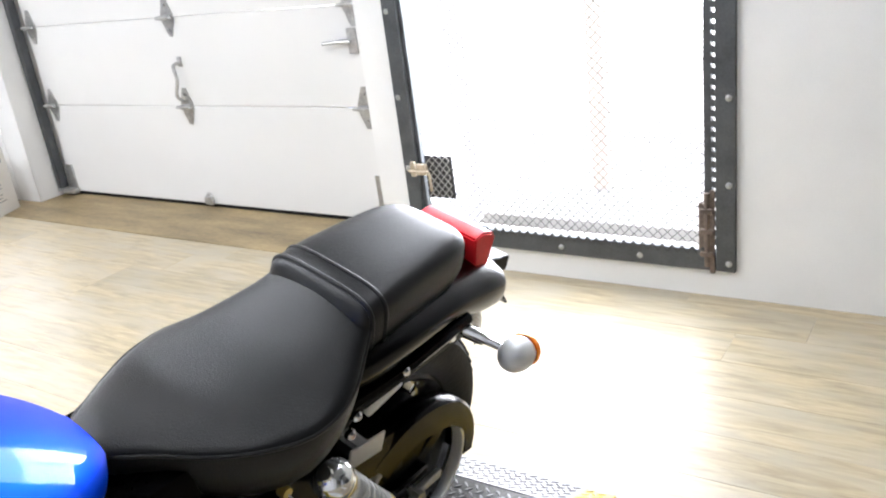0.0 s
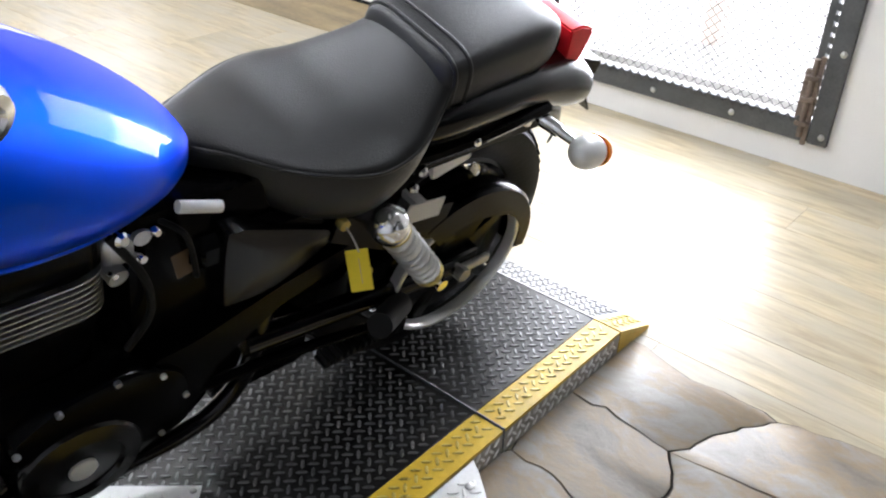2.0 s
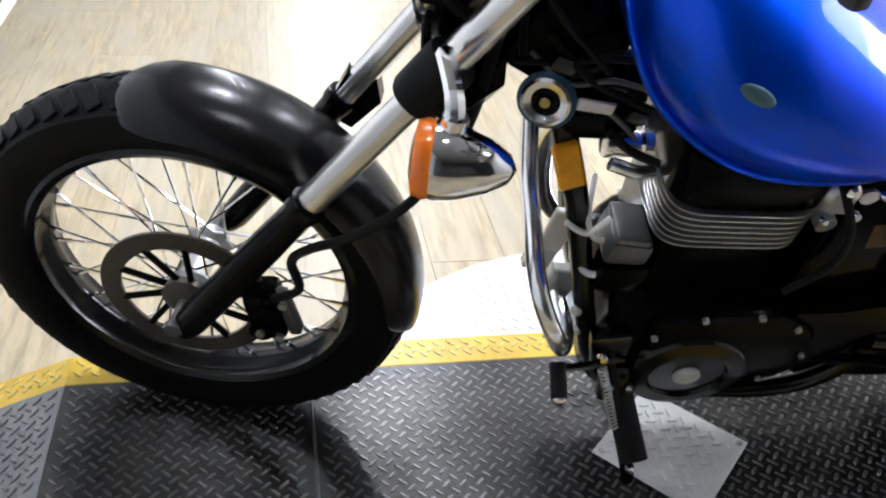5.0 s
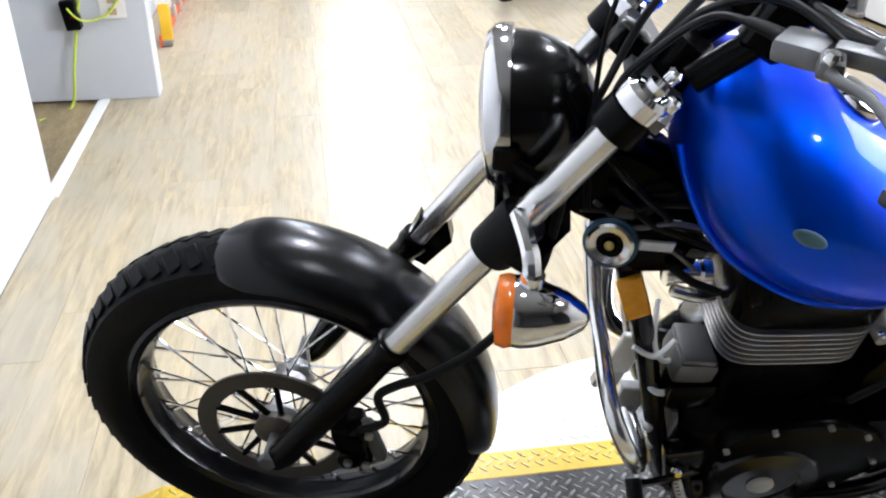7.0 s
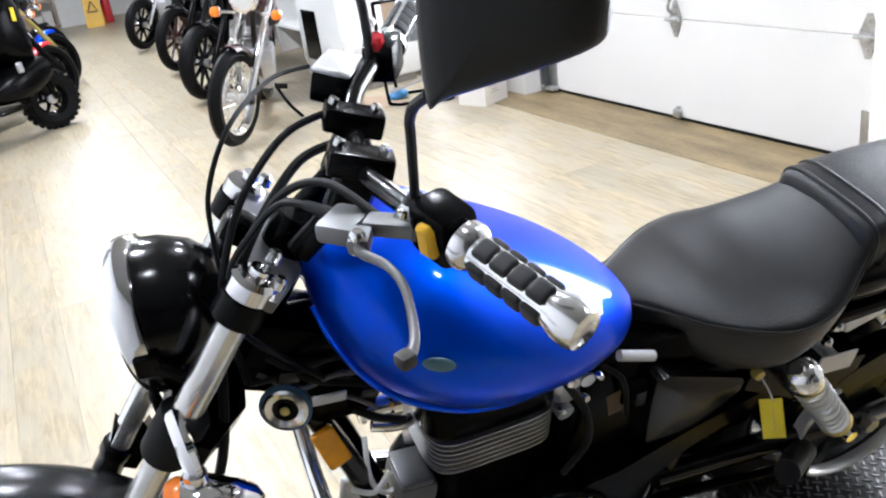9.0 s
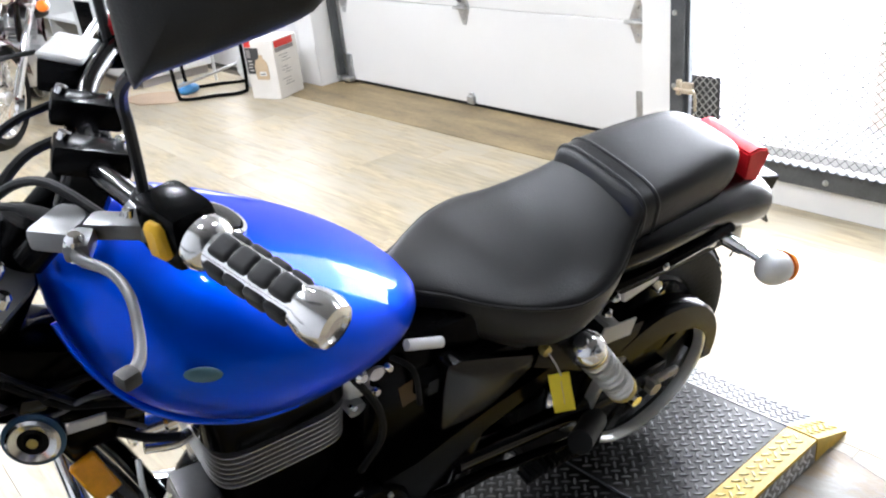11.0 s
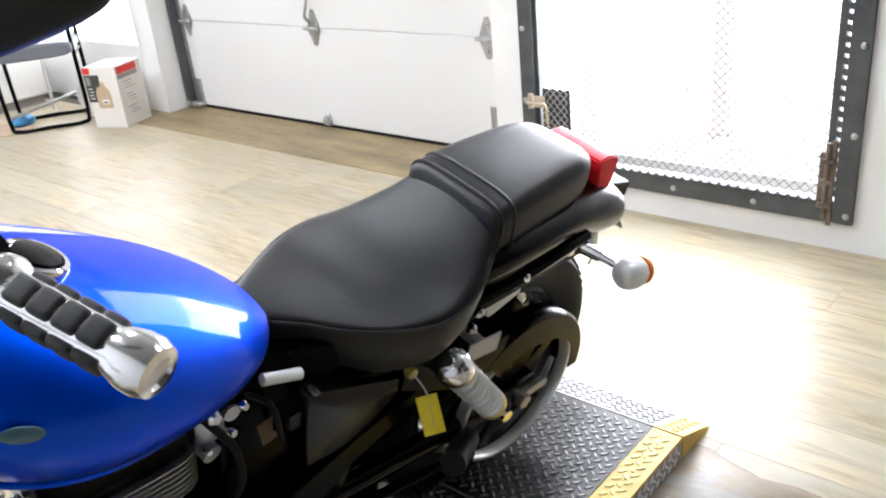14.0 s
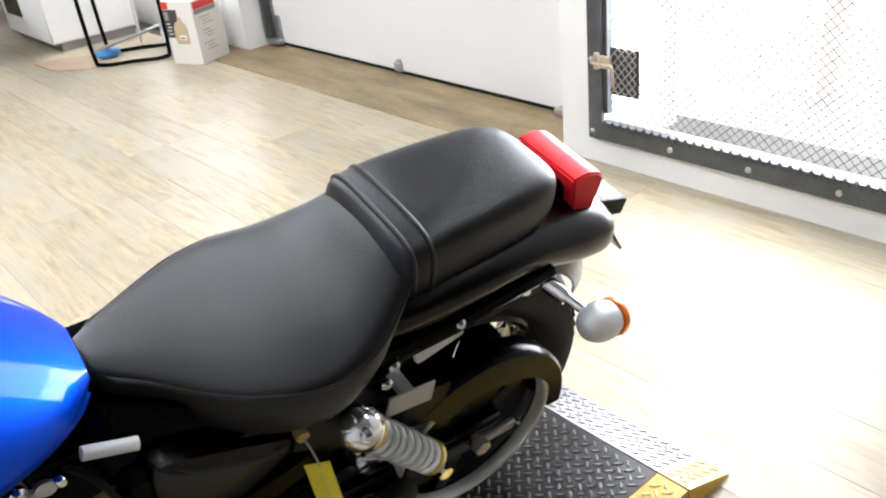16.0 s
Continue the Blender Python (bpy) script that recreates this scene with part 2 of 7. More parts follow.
YELLOW_LUG = surface("worn_yellow_lug", (0.62, 0.50, 0.16), 0.28, 0.45, vary=0.25, scale=20)
LABEL = surface("silver_label", (0.62, 0.62, 0.60), 0.4, 0.3, vary=0.06)
WHITE_PLASTIC = surface("white_plastic", (0.80, 0.80, 0.78), 0.35, vary=0.05)
CARD_WHITE = surface("white_carton", (0.76, 0.73, 0.68), 0.6, vary=0.05)
CARD_BROWN = surface("brown_cardboard", (0.46, 0.34, 0.24), 0.8, vary=0.12)
RED_INK = surface("red_print", (0.70, 0.05, 0.035), 0.5, vary=0.06)
GREY_INK = surface("grey_print", (0.30, 0.28, 0.27), 0.6, vary=0.06)
BLACK_INK = surface("black_print", (0.05, 0.05, 0.05), 0.5, vary=0.1)
TAN = surface("tan_print", (0.55, 0.42, 0.27), 0.5, vary=0.1)
CORD = surface("lime_cord", (0.50, 0.62, 0.04), 0.45, vary=0.06)
LADDER_RED = surface("orange_fibreglass", (0.78, 0.13, 0.04), 0.42, vary=0.1)
SKIRT = surface("dark_red_lacquer", (0.045, 0.004, 0.006), 0.2, vary=0.1, coat=0.7)
RED_PAINT = surface("red_paint", (0.55, 0.02, 0.03), 0.25, vary=0.1, coat=0.5)
BLUE_BAG = surface("blue_plastic_bag", (0.05, 0.25, 0.55), 0.35, vary=0.2)
LAMP_GLASS = surface("clear_lamp_lens", (0.70, 0.71, 0.70), 0.12, vary=0.08, scale=30, coat=0.7)
DISC_STEEL = surface("dull_disc_steel", (0.10, 0.09, 0.075), 0.42, 0.7, vary=0.15)
HORN_BODY = surface("blue_grey_horn_shell", (0.02, 0.07, 0.13), 0.3, 0.4, vary=0.1)
MIRROR = surface("mirror_glass", (0.85, 0.86, 0.87), 0.02, 1.0, vary=0.0)
# emission stands in for the overexposed daylight outdoors
GLOW_DAY = glow("overexposed_outdoor_glow", (1.0, 1.0, 1.0), 12.0)
GLOW_WINDOW = glow("bright_window_haze", (1.0, 1.0, 1.0), 3.0)
GLOW_LAMP = glow("lit_bulb", (1.0, 0.98, 0.95), 30.0)
OUT_POST = surface("pale_brick_post", (0.70, 0.61, 0.54), 0.8, vary=0.12)
# for the unseen end walls, dark so that they bounce little light
DARK_WALL = surface("dark_unseen_wall", (0.10, 0.10, 0.105), 0.7)
OUT_GROUND = surface("sunlit_concrete", (0.57, 0.56, 0.54), 0.85, vary=0.1, bump=0.1)


# ---- geometry ----
def boxm(bm, c, s, m=None, bevel=0.0, seg=1):
    g = bmesh.ops.create_cube(bm, size=1.0)["verts"]
    bmesh.ops.scale(bm, vec=s, verts=g)
    if bevel:
        e = list({x for v in g for x in v.link_edges})
        r = bmesh.ops.bevel(bm, geom=e, offset=bevel, segments=seg, affect="EDGES", profile=0.6)
        g = list({v for f in r["faces"] for v in f.verts} | {v for v in g if v.is_valid})
    t = Matrix.Translation(c) @ (m or Matrix())
    bmesh.ops.transform(bm, matrix=t, verts=g)
    return g


def ring(c, ax, r, seg, ref=None):
    ax = Vector(ax).normalized()
    a = ref - ax * ref.dot(ax) if ref is not None else ax.orthogonal()
    a = a.normalized()
    b = ax.cross(a)
    return [Vector(c) + (a * math.cos(2 * math.pi * k / seg) + b * math.sin(2 * math.pi * k / seg)) * r for k in range(seg)]


def skin(bm, rows, closed=True, caps=True, loop=False):
    vs = [[bm.verts.new(p) for p in row] for row in rows]
    n = len(vs[0])
    pairs = list(zip(vs, vs[1:])) + ([(vs[-1], vs[0])] if loop else [])
    for a, b in pairs:
        for k in range(n if closed else n - 1):
            j = (k + 1) % n
            bm.faces.new((a[k], a[j], b[j], b[k]))
    if caps and not loop and closed:
        bm.faces.new(list(reversed(vs[0])))
        bm.faces.new(vs[-1])
    return vs


def cyl(bm, p, q, r, r2=None, seg=16):
    p, q = Vector(p), Vector(q)
    d = q - p
    ref = d.orthogonal()
    skin(bm, [ring(p, d, r, seg, ref), ring(q, d, r if r2 is None else r2, seg, ref)])


def smooth_path(pts, n=6, loop=False):
    pts = [Vector(p) for p in pts]
    if len(pts) < 3:
        return pts
    out, m = [], len(pts)
    for k in range(m if loop else m - 1):
        p0 = pts[(k - 1) % m] if loop or k else pts[0]
        p1, p2 = pts[k], pts[(k + 1) % m]
        p3 = pts[(k + 2) % m] if loop or k + 2 < m else pts[-1]
        for i in range(n):
            t = i / n
            out.append(0.5 * (2 * p1 + (p2 - p0) * t + (2 * p0 - 5 * p1 + 4 * p2 - p3) * t * t + (3 * p1 - p0 - 3 * p2 + p3) * t ** 3))
    if not loop:
        out.append(pts[-1])
    return out


def tube(bm, pts, r, seg=10, n=6, loop=False, flat=1.0):
    path = smooth_path(pts, n, loop)
    rows, ref = [], None
    for k, p in enumerate(path):
        a = path[k - 1] if (k or loop) else path[0]
        b = path[(k + 1) % len(path)] if (k + 1 < len(path) or loop) else path[-1]
        d = (b - a).normalized()
        ref = d.orthogonal() if ref is None else (ref - d * ref.dot(d)).normalized()
        rr = r(k / max(1, len(path) - 1)) if callable(r) else r
        pts2 = ring(p, d, rr, seg, ref)
        if flat != 1.0:
            pts2 = [Vector((p.x + (q.x - p.x) * flat, q.y, q.z)) for q in pts2]
        rows.append(pts2)
    skin(bm, rows, loop=loop)


def lathe(bm, prof, p=(0, 0, 0), ax=(0, 0, 1), seg=32, loop=False):
    """prof: radius, height along the axis."""
    ax = Vector(ax).normalized()
    ref = ax.orthogonal()
    skin(bm, [ring(Vector(p) + ax * h, ax, max(r, 1e-4), seg, ref) for r, h in prof], caps=not loop, loop=loop)


def ball(bm, c, s, seg=20, m=None):
    g = bmesh.ops.create_uvsphere(bm, u_segments=seg, v_segments=max(8, seg // 2), radius=1.0)["verts"]
    bmesh.ops.transform(bm, matrix=Matrix.Translation(c) @ (m or Matrix()) @ Matrix.Diagonal((*s, 1)), verts=g)


def plate(bm, pts, depth):
    """A flat outline given thickness along depth."""
    d = Vector(depth)
    skin(bm, [[Vector(p) for p in pts], [Vector(p) + d for p in pts]])


def super_ring(y, zc, hw, up, dn, e=2.4, n=32, xc=0.0, e2=None):
    """A cross-section across the bike at y: half-width hw, rising up and falling dn from zc."""
    out = []
    for k in range(n):
        a = 2 * math.pi * k / n
        c, s = math.cos(a), math.sin(a)
        q = e if s >= 0 else (e2 or e)
        out.append(Vector((xc + hw * math.copysign(abs(c) ** (2 / q), c), y, zc + (up if s >= 0 else dn) * math.copysign(abs(s) ** (2 / q), s))))
    return out


def done(name, bm, mat, parent=None, label="", angle=38, m=None):
    bmesh.ops.recalc_face_normals(bm, faces=bm.faces)
    me = bpy.data.meshes.new(name)
    bm.to_mesh(me)
    bm.free()
    for q in me.polygons:
        q.use_smooth = True
    me.set_sharp_from_angle(angle=radians(angle))
    me.materials.append(mat)
    o = new(name, me)
    if parent is not None:
        o.parent = parent
    if m is not None:
        o.matrix_basis = m
    if label:
        o["label"] = label
    return o


def part(name, bm, mat, parent, label="", angle=38):
    return done(name, bm, mat, parent, label, angle)


def B():
    return bmesh.new()


def block(name, c, s, mat, parent=None, label="", bevel=0.0, m=None):
    bm = B()
    boxm(bm, c, s, m, bevel)
    return done(name, bm, mat, parent, label)


def thing(name, m, label, category, group="", kind=""):
    o = new(name)
    o.empty_display_size = 0.1
    o.matrix_basis = m
    return tagged(o, label, category, group, kind)


# ---- room ----
WY = 3.16      # face of the gate wall
DY = 3.477     # garage door
WS = -0.72     # face of the side wall


def structure(name, pieces, mat, label, category, bevel=0.0):
    bm = B()
    for lo, hi in pieces:
        boxm(bm, [(a + b) / 2 for a, b in zip(lo, hi)], [b - a for a, b in zip(lo, hi)], bevel=bevel)
    return tagged(done(name, bm, mat), label, category, kind="structure")


structure("wall_gate", [((0.89, WY, 0), (3.4, WY + 0.12, CEIL))], WALL, "white painted wall beside the gate, scuffed at its foot", "wall")
structure("wall_pier", [((-0.50, WY, 0), (-0.33, WY + 0.5, CEIL))], WALL, "white painted pier between garage door and gate", "wall")
structure("wall_pier_back", [((-0.66, DY + 0.055, 0), (-0.50, WY + 0.5, CEIL))], WALL, "white wall end behind the garage door's edge", "wall")
structure("wall_gate_sill", [((-0.33, WY, 0), (0.89, WY + 0.12, 0.135))], WALL, "low white painted sill under the gate", "wall")
structure("wall_gate_head", [((-0.33, WY, 2.2), (0.89, WY + 0.12, CEIL))], WALL, "white wall above the gate", "wall")
structure("wall_door_head", [((-3.36, DY - 0.2, 2.15), (-0.50, DY + 0.2, CEIL))], WALL, "white wall above the garage door", "wall")
structure("wall_window", [((-3.42, 3.29, 0), (-3.215, 3.68, CEIL)), ((-3.215, DY + 0.055, 0), (-3.06, 3.68, CEIL)), ((-5.0, 3.29, 0), (-3.42, 3.42, 0.42)), ((-5.0, 3.29, 2.1), (-3.42, 3.42, CEIL)), ((-15.9, 3.29, 0), (-5.0, 3.42, CEIL))],
          WALL, "white painted wall beside the garage door with a bright window", "wall", 0.004)
structure("wall_side", [((-1.19, WS - 0.14, 0), (3.4, WS, CEIL)), ((-2.30, -1.25, 0), (-2.18, -0.50, CEIL)), ((-15.9, WS - 0.14, 0), (-2.30, WS, CEIL)), ((-2.18, WS - 0.14, 2.1), (-1.19, WS, CEIL))],
          WALL_GREY, "pale grey painted wall with a doorway and a projecting end", "wall", 0.003)
structure("wall_closet", [((-2.18, -1.85, -0.02), (-0.5, -1.75, CEIL)), ((-0.62, -1.75, -0.02), (-0.5, WS - 0.14, CEIL)), ((-2.30, -1.85, -0.02), (-2.18, -1.25, CEIL))], WALL_GREY, "pale grey wall inside the small side room", "wall")
# added out of view; its dark colour keeps the bike's near side dim
structure("wall_end", [((6.4, WS - 0.14, 0), (6.52, WY + 0.12, CEIL)), ((3.4, WY, 0), (6.4, WY + 0.12, CEIL)), ((3.4, WS - 0.14, 0), (6.4, WS, CEIL))], DARK_WALL, "plain unseen end wall, darkened to cut bounce light", "wall")
structure("wall_far", [((-16.0, WS - 0.14, 0), (-15.9, 3.42, CEIL))], WALL, "white far wall of the showroom", "wall")
structure("ceiling", [((-16.0, -1.85, CEIL), (6.52, 3.7, CEIL + 0.1))], CEILING, "plain unseen ceiling, dark grey to cut bounce light", "ceiling")
structure("closet_floor", [((-2.28, -1.85, -0.06), (-0.5, WS - 0.035, -0.012))], CONCRETE, "bare brown floor of the small side room", "floor")
structure("floor_strip", [((-2.18, WS - 0.035, -0.03), (-1.19, WS + 0.012, 0.006))], WHITE_PLASTIC, "white threshold strip in the doorway", "threshold", 0.002)
structure("threshold", [((-3.43, 3.05, -0.03), (-0.5, DY + 0.02, 0.003))], CONCRETE, "stained brown wooden threshold before the garage door", "threshold")

# planked floor, running along the door wall
floor = tagged(block("floor", (-4.75, 1.25, -0.05), (22.7, 4.0, 0.08), UNDER), "pale oak-look vinyl plank floor with a soft sheen", "floor", kind="structure")
PW, PL = 0.182, 1.22
rows_n = int((WY + 0.02 - WS) / PW) + 1
plank_cache = {}
rnd = random.Random(4)


def plank_mesh(l, w):
    key = (round(l, 3), round(w, 3))
    if key not in plank_cache:
        bm = B()
        boxm(bm, (0, 0, -0.004), (l - 0.0007, w - 0.0007, 0.008), bevel=0.0006)
        bmesh.ops.recalc_face_normals(bm, faces=bm.faces)
        me = bpy.data.meshes.new("plank")
        bm.to_mesh(me)
        bm.free()
        me.materials.append(OAK)
        plank_cache[key] = me
    return plank_cache[key]


def lay_planks():
    for r in range(rows_n):
        y0 = WS + r * PW
        y1 = min(y0 + PW, WY)
        x = -15.9 - rnd.choice((0.0, 0.2, 0.41, 0.61, 0.81, 1.0))
        while x < 3.4:
            cuts = [max(x, -15.9)] + [c for c in (-3.43, -0.5) if y1 > 3.05 and x < c < x + PL] + [min(x + PL, 3.4)]
            x += PL
            for a, b in zip(cuts, cuts[1:]):
                e = min(y1, 3.05) if -3.43 < (a + b) / 2 < -0.5 else y1
                if b - a > 0.02 and e - y0 > 0.02:
                    o = new("plank", plank_mesh(b - a, e - y0))
                    o.location = ((a + b) / 2, (y0 + e) / 2, 0)
                    o.parent = floor


# ---- garage door ----
def garage_door():
    d = thing("door_1", pose(-1.93, DY, 0), "closed white sectional garage door with galvanised hinges", "garage door", kind="structure")
    x0, x1 = -1.22, 1.36
    zs = [0.02, 0.555, 1.005, 1.54, 2.15]
    for a, b in zip(zs, zs[1:]):
        bm = B()
        boxm(bm, ((x0 + x1) / 2, 0.025, (a + b) / 2), (x1 - x0, 0.05, b - a - 0.004), bevel=0.003)
        part("door_panel", bm, DOOR_WHITE, d)
    bm = B()
    tube(bm, [(x0, 0.02, 0.012), (x1, 0.02, 0.012)], 0.016, 8)
    part("bottom_seal", bm, RUBBER, d, "black rubber bottom seal")
    for hz in zs[1:4]:
        for hx in (-1.165, 0.0, 1.165):
            bm = B()
            plate(bm, [(hx - 0.012, -0.004, hz - 0.095), (hx + 0.012, -0.004, hz - 0.095), (hx + 0.045, -0.004, hz - 0.012), (hx + 0.045, -0.004, hz + 0.012), (hx + 0.012, -0.004, hz + 0.095), (hx - 0.012, -0.004, hz + 0.095), (hx - 0.045, -0.004, hz + 0.012), (hx - 0.045, -0.004, hz - 0.012)], (0, 0.004, 0))
            boxm(bm, (hx, -0.02, hz), (0.05, 0.035, 0.022), bevel=0.004)
            cyl(bm, (hx - 0.05, -0.03, hz), (hx + 0.05, -0.03, hz), 0.009)
            for s in (-0.06, 0.06):
                cyl(bm, (hx, -0.004, hz + s), (hx, -0.012, hz + s), 0.007, seg=8)
            part("hinge", bm, GALV, d, "galvanised diamond-shaped hinge")
    bm = B()
    tube(bm, [(0.02, -0.005, 0.78), (0.02, -0.05, 0.77), (0.03, -0.055, 0.70), (-0.005, -0.05, 0.62), (-0.01, -0.012, 0.585)], 0.009, 8)
    boxm(bm, (0.02, -0.006, 0.785), (0.03, 0.008, 0.05), bevel=0.003)
    part("lift_handle", bm, GALV, d)
    bm = B()
    boxm(bm, (0.01, -0.012, 0.045), (0.055, 0.024, 0.045), bevel=0.004)
    boxm(bm, (0.01, -0.004, 0.05), (0.03, 0.02, 0.07), bevel=0.003)
    part("step_bracket", bm, GALV, d)
    bm = B()
    boxm(bm, (1.11, -0.012, 0.85), (0.07, 0.02, 0.02), bevel=0.004)
    tube(bm, [(1.15, -0.02, 0.85), (1.06, -0.03, 0.85), (1.0, -0.03, 0.845)], 0.008, 8)
    boxm(bm, (1.15, -0.006, 0.85), (0.05, 0.01, 0.11), bevel=0.003)
    part("slide_lock", bm, GALV, d)
    for sx, hh in ((-1.19, 0.17), (1.19, 0.22)):
        bm = B()
        boxm(bm, (sx, -0.004, hh / 2 + 0.02), (0.07, 0.008, hh), bevel=0.002)
        boxm(bm, (sx, -0.03, 0.03), (0.10, 0.05, 0.03), bevel=0.005)
        part("corner_bracket", bm, GALV, d)
    for sx in (-1.255,):
        bm = B()
        boxm(bm, (sx, -0.035, 1.1), (0.035, 0.055, 2.1), bevel=0.004)
        part("track", bm, STEEL_DARK, d, "dark grey steel door track")
        bm = B()
        boxm(bm, (sx - 0.01, -0.045, 0.11), (0.045, 0.03, 0.17), bevel=0.003)
        part("track_bracket", bm, GALV, d)
    return d


garage_door()


# ---- mesh gate ----
def mesh_gate():
    g = thing("gate", pose(0.28, WY - 0.02, 0), "dark steel security gate with expanded metal mesh, latched shut", "security gate")
    x0, x1, z0, z1, w = -0.635, 0.64, 0.10, 2.25, 0.062
    for nm, c, s in (("jamb_bar", (x0 + w / 2, 0.01, (z0 + z1) / 2), (w, 0.02, z1 - z0)), ("jamb_bar", (x1 - w / 2, 0.01, (z0 + z1) / 2), (w, 0.02, z1 - z0)), ("sill_bar", (0, 0.01, z0 + 0.036), (x1 - x0 - 2 * w, 0.02, 0.072)), ("head_bar", (0, 0.01, z1 - 0.036), (x1 - x0 - 2 * w, 0.02, 0.072))):
        bm = B()
        boxm(bm, c, s, bevel=0.002)
        part(nm, bm, STEEL_DARK, g)
    for hx in (x0 + 0.02, -0.275, 0.022, 0.318, x1 - 0.02):
        for hz in ((z0 + 0.03,) if abs(hx) < 0.5 else (z0 + 0.03, 0.40, 0.68, 1.0, 1.4, 1.8)):
            bm = B()
            ball(bm, (hx, -0.001, hz), (0.011, 0.007, 0.011), 10)
            part("bolt", bm, GALV, g)
    # leaf
    lx0, lx1, lz0 = x0 + w - 0.006, x1 - w - 0.016, z0 + 0.075
    for c, s in (((lx0 + 0.011, 0.03, 1.2), (0.022, 0.03, 2.0)), ((lx1 - 0.012, 0.03, 1.2), (0.024, 0.03, 2.0)), (((lx0 + lx1) / 2, 0.034, 0.155), (lx1 - lx0, 0.02, 0.03))):
        bm = B()
        boxm(bm, c, s, bevel=0.002)
        part("leaf_stile", bm, STEEL_DARK, g)
    bm = B()
    cyl(bm, (x1 - w - 0.028, 0.0, 0.115), (x1 - w - 0.028, 0.0, 0.37), 0.010)
    boxm(bm, (x1 - w - 0.012, 0.004, 0.235), (0.016, 0.012, 0.29), bevel=0.002)
    boxm(bm, (x1 - w - 0.046, 0.006, 0.22), (0.020, 0.010, 0.23), bevel=0.002)
    for hz in (0.16, 0.24, 0.31):
        boxm(bm, (x1 - w - 0.028, -0.002, hz), (0.044, 0.02, 0.018), bevel=0.003)
    part("gate_hinge", bm, RUST, g, "rusty strap hinge")
    # expanded metal
    bm = B()
    dw, dh, st = 0.034, 0.0165, 0.0012
    nx, nz = int((lx1 - lx0) / dw), int(2.0 / dh)

    def strand(xa, za, xb, zb):
        n = Vector((zb - za, 0, xa - xb)).normalized() * st
        a, b = Vector((xa, 0.03, za)), Vector((xb, 0.034, zb))
        v = [bm.verts.new(p) for p in (a - n, a + n, b + n, b - n)]
        u = [bm.verts.new(p + Vector((0, 0.0025, 0))) for p in (a - n, a + n, b + n, b - n)]
        bm.faces.new(v)
        bm.faces.new((v[0], v[1], u[1], u[0]))
        bm.faces.new((v[2], v[3], u[3], u[2]))

    for i in range(nz):
        for k in range(nx):
            cx, cz = lx0 + k * dw + (dw / 2 if i % 2 else 0), lz0 - 0.03 + i * dh
            strand(cx, cz, cx + dw / 2, cz + dh)
            strand(cx + dw, cz, cx + dw / 2, cz + dh)
    ms = part("expanded_mesh", bm, MESH_DARK, g, "expanded metal mesh", 20)
    bm = B()
    for k in range(62):
        boxm(bm, (x1 - w - 0.008, 0.012, 0.20 + k * 0.033), (0.018, 0.004, 0.020), Matrix.Rotation(radians(24), 4, "Y"))
    eg = part("edge_mesh", bm, STEEL_DARK, g, "narrow strip of mesh beside the jamb")
    eg["kind"] = "stuff"
    # latch
    bm = B()
    boxm(bm, (-0.480, 0.016, 0.365), (0.125, 0.004, 0.17), bevel=0.001)
    lp = part("latch_plate", bm, MESH_DARK, g, "dark plate behind expanded mesh")
    bm = B()
    for i in range(10):
        for k in range(4):
            cx, cz = -0.536 + k * 0.031 + (0.0155 if i % 2 else 0), 0.285 + i * 0.0165
            for ex in (0.0, 0.031):
                if cx + 0.0155 < -0.419 and cx + ex < -0.419:
                    cyl(bm, (cx + ex, 0.010, cz), (cx + 0.0155, 0.010, cz + 0.0165), 0.0022, seg=5)
    ml = part("latch_mesh", bm, GALV, lp, "worn expanded mesh over the plate")
    ml["kind"] = "stuff"
    bm = B()
    for k in range(33):
        cx = lx0 + 0.01 + k * dw
        cyl(bm, (cx, -0.004, z0 + 0.058), (cx + dw / 2, -0.004, z0 + 0.082), 0.0026, seg=5)
        cyl(bm, (cx + dw / 2, -0.004, z0 + 0.082), (cx + dw, -0.004, z0 + 0.058), 0.0026, seg=5)
    me = part("mesh_edge", bm, MESH_DARK, g, "cut edge of the mesh lapping over the sill bar")
    me["kind"] = "stuff"
    bm = B()
    boxm(bm, (-0.545, -0.008, 0.40), (0.05, 0.014, 0.045), bevel=0.003)
    boxm(bm, (-0.585, -0.008, 0.40), (0.02, 0.018, 0.06), bevel=0.003)
    tube(bm, [(-0.60, -0.02, 0.395), (-0.535, -0.024, 0.395), (-0.505, -0.024, 0.39), (-0.50, -0.024, 0.32)], 0.006, 8)
    part("slide_bolt", bm, BRASSY, g, "worn brass-coloured slide bolt")
    return g


mesh_gate()

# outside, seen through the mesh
# added glowing panel for the blown-out white beyond the gate
tagged(block("backdrop", (0.5, 9.0, 1.4), (14, 0.05, 4.2), GLOW_DAY), "glowing white panel standing in for the overexposed outdoors", "backdrop", kind="structure")
tagged(block("ground", (-2.0, 6.4, -0.08), (18, 5.2, 0.1), OUT_GROUND), "bright concrete outside the gate", "ground", kind="structure")
tagged(block("post", (-0.005, 4.3, 1.2), (0.075, 0.11, 2.6), OUT_POST, bevel=0.004), "pale brick-coloured post outside the gate", "post")
tagged(block("window_1", (-4.2, 3.36, 1.26), (1.56, 0.03, 1.68), GLOW_WINDOW), "bright daylit window pane behind the stand", "window", kind="structure")

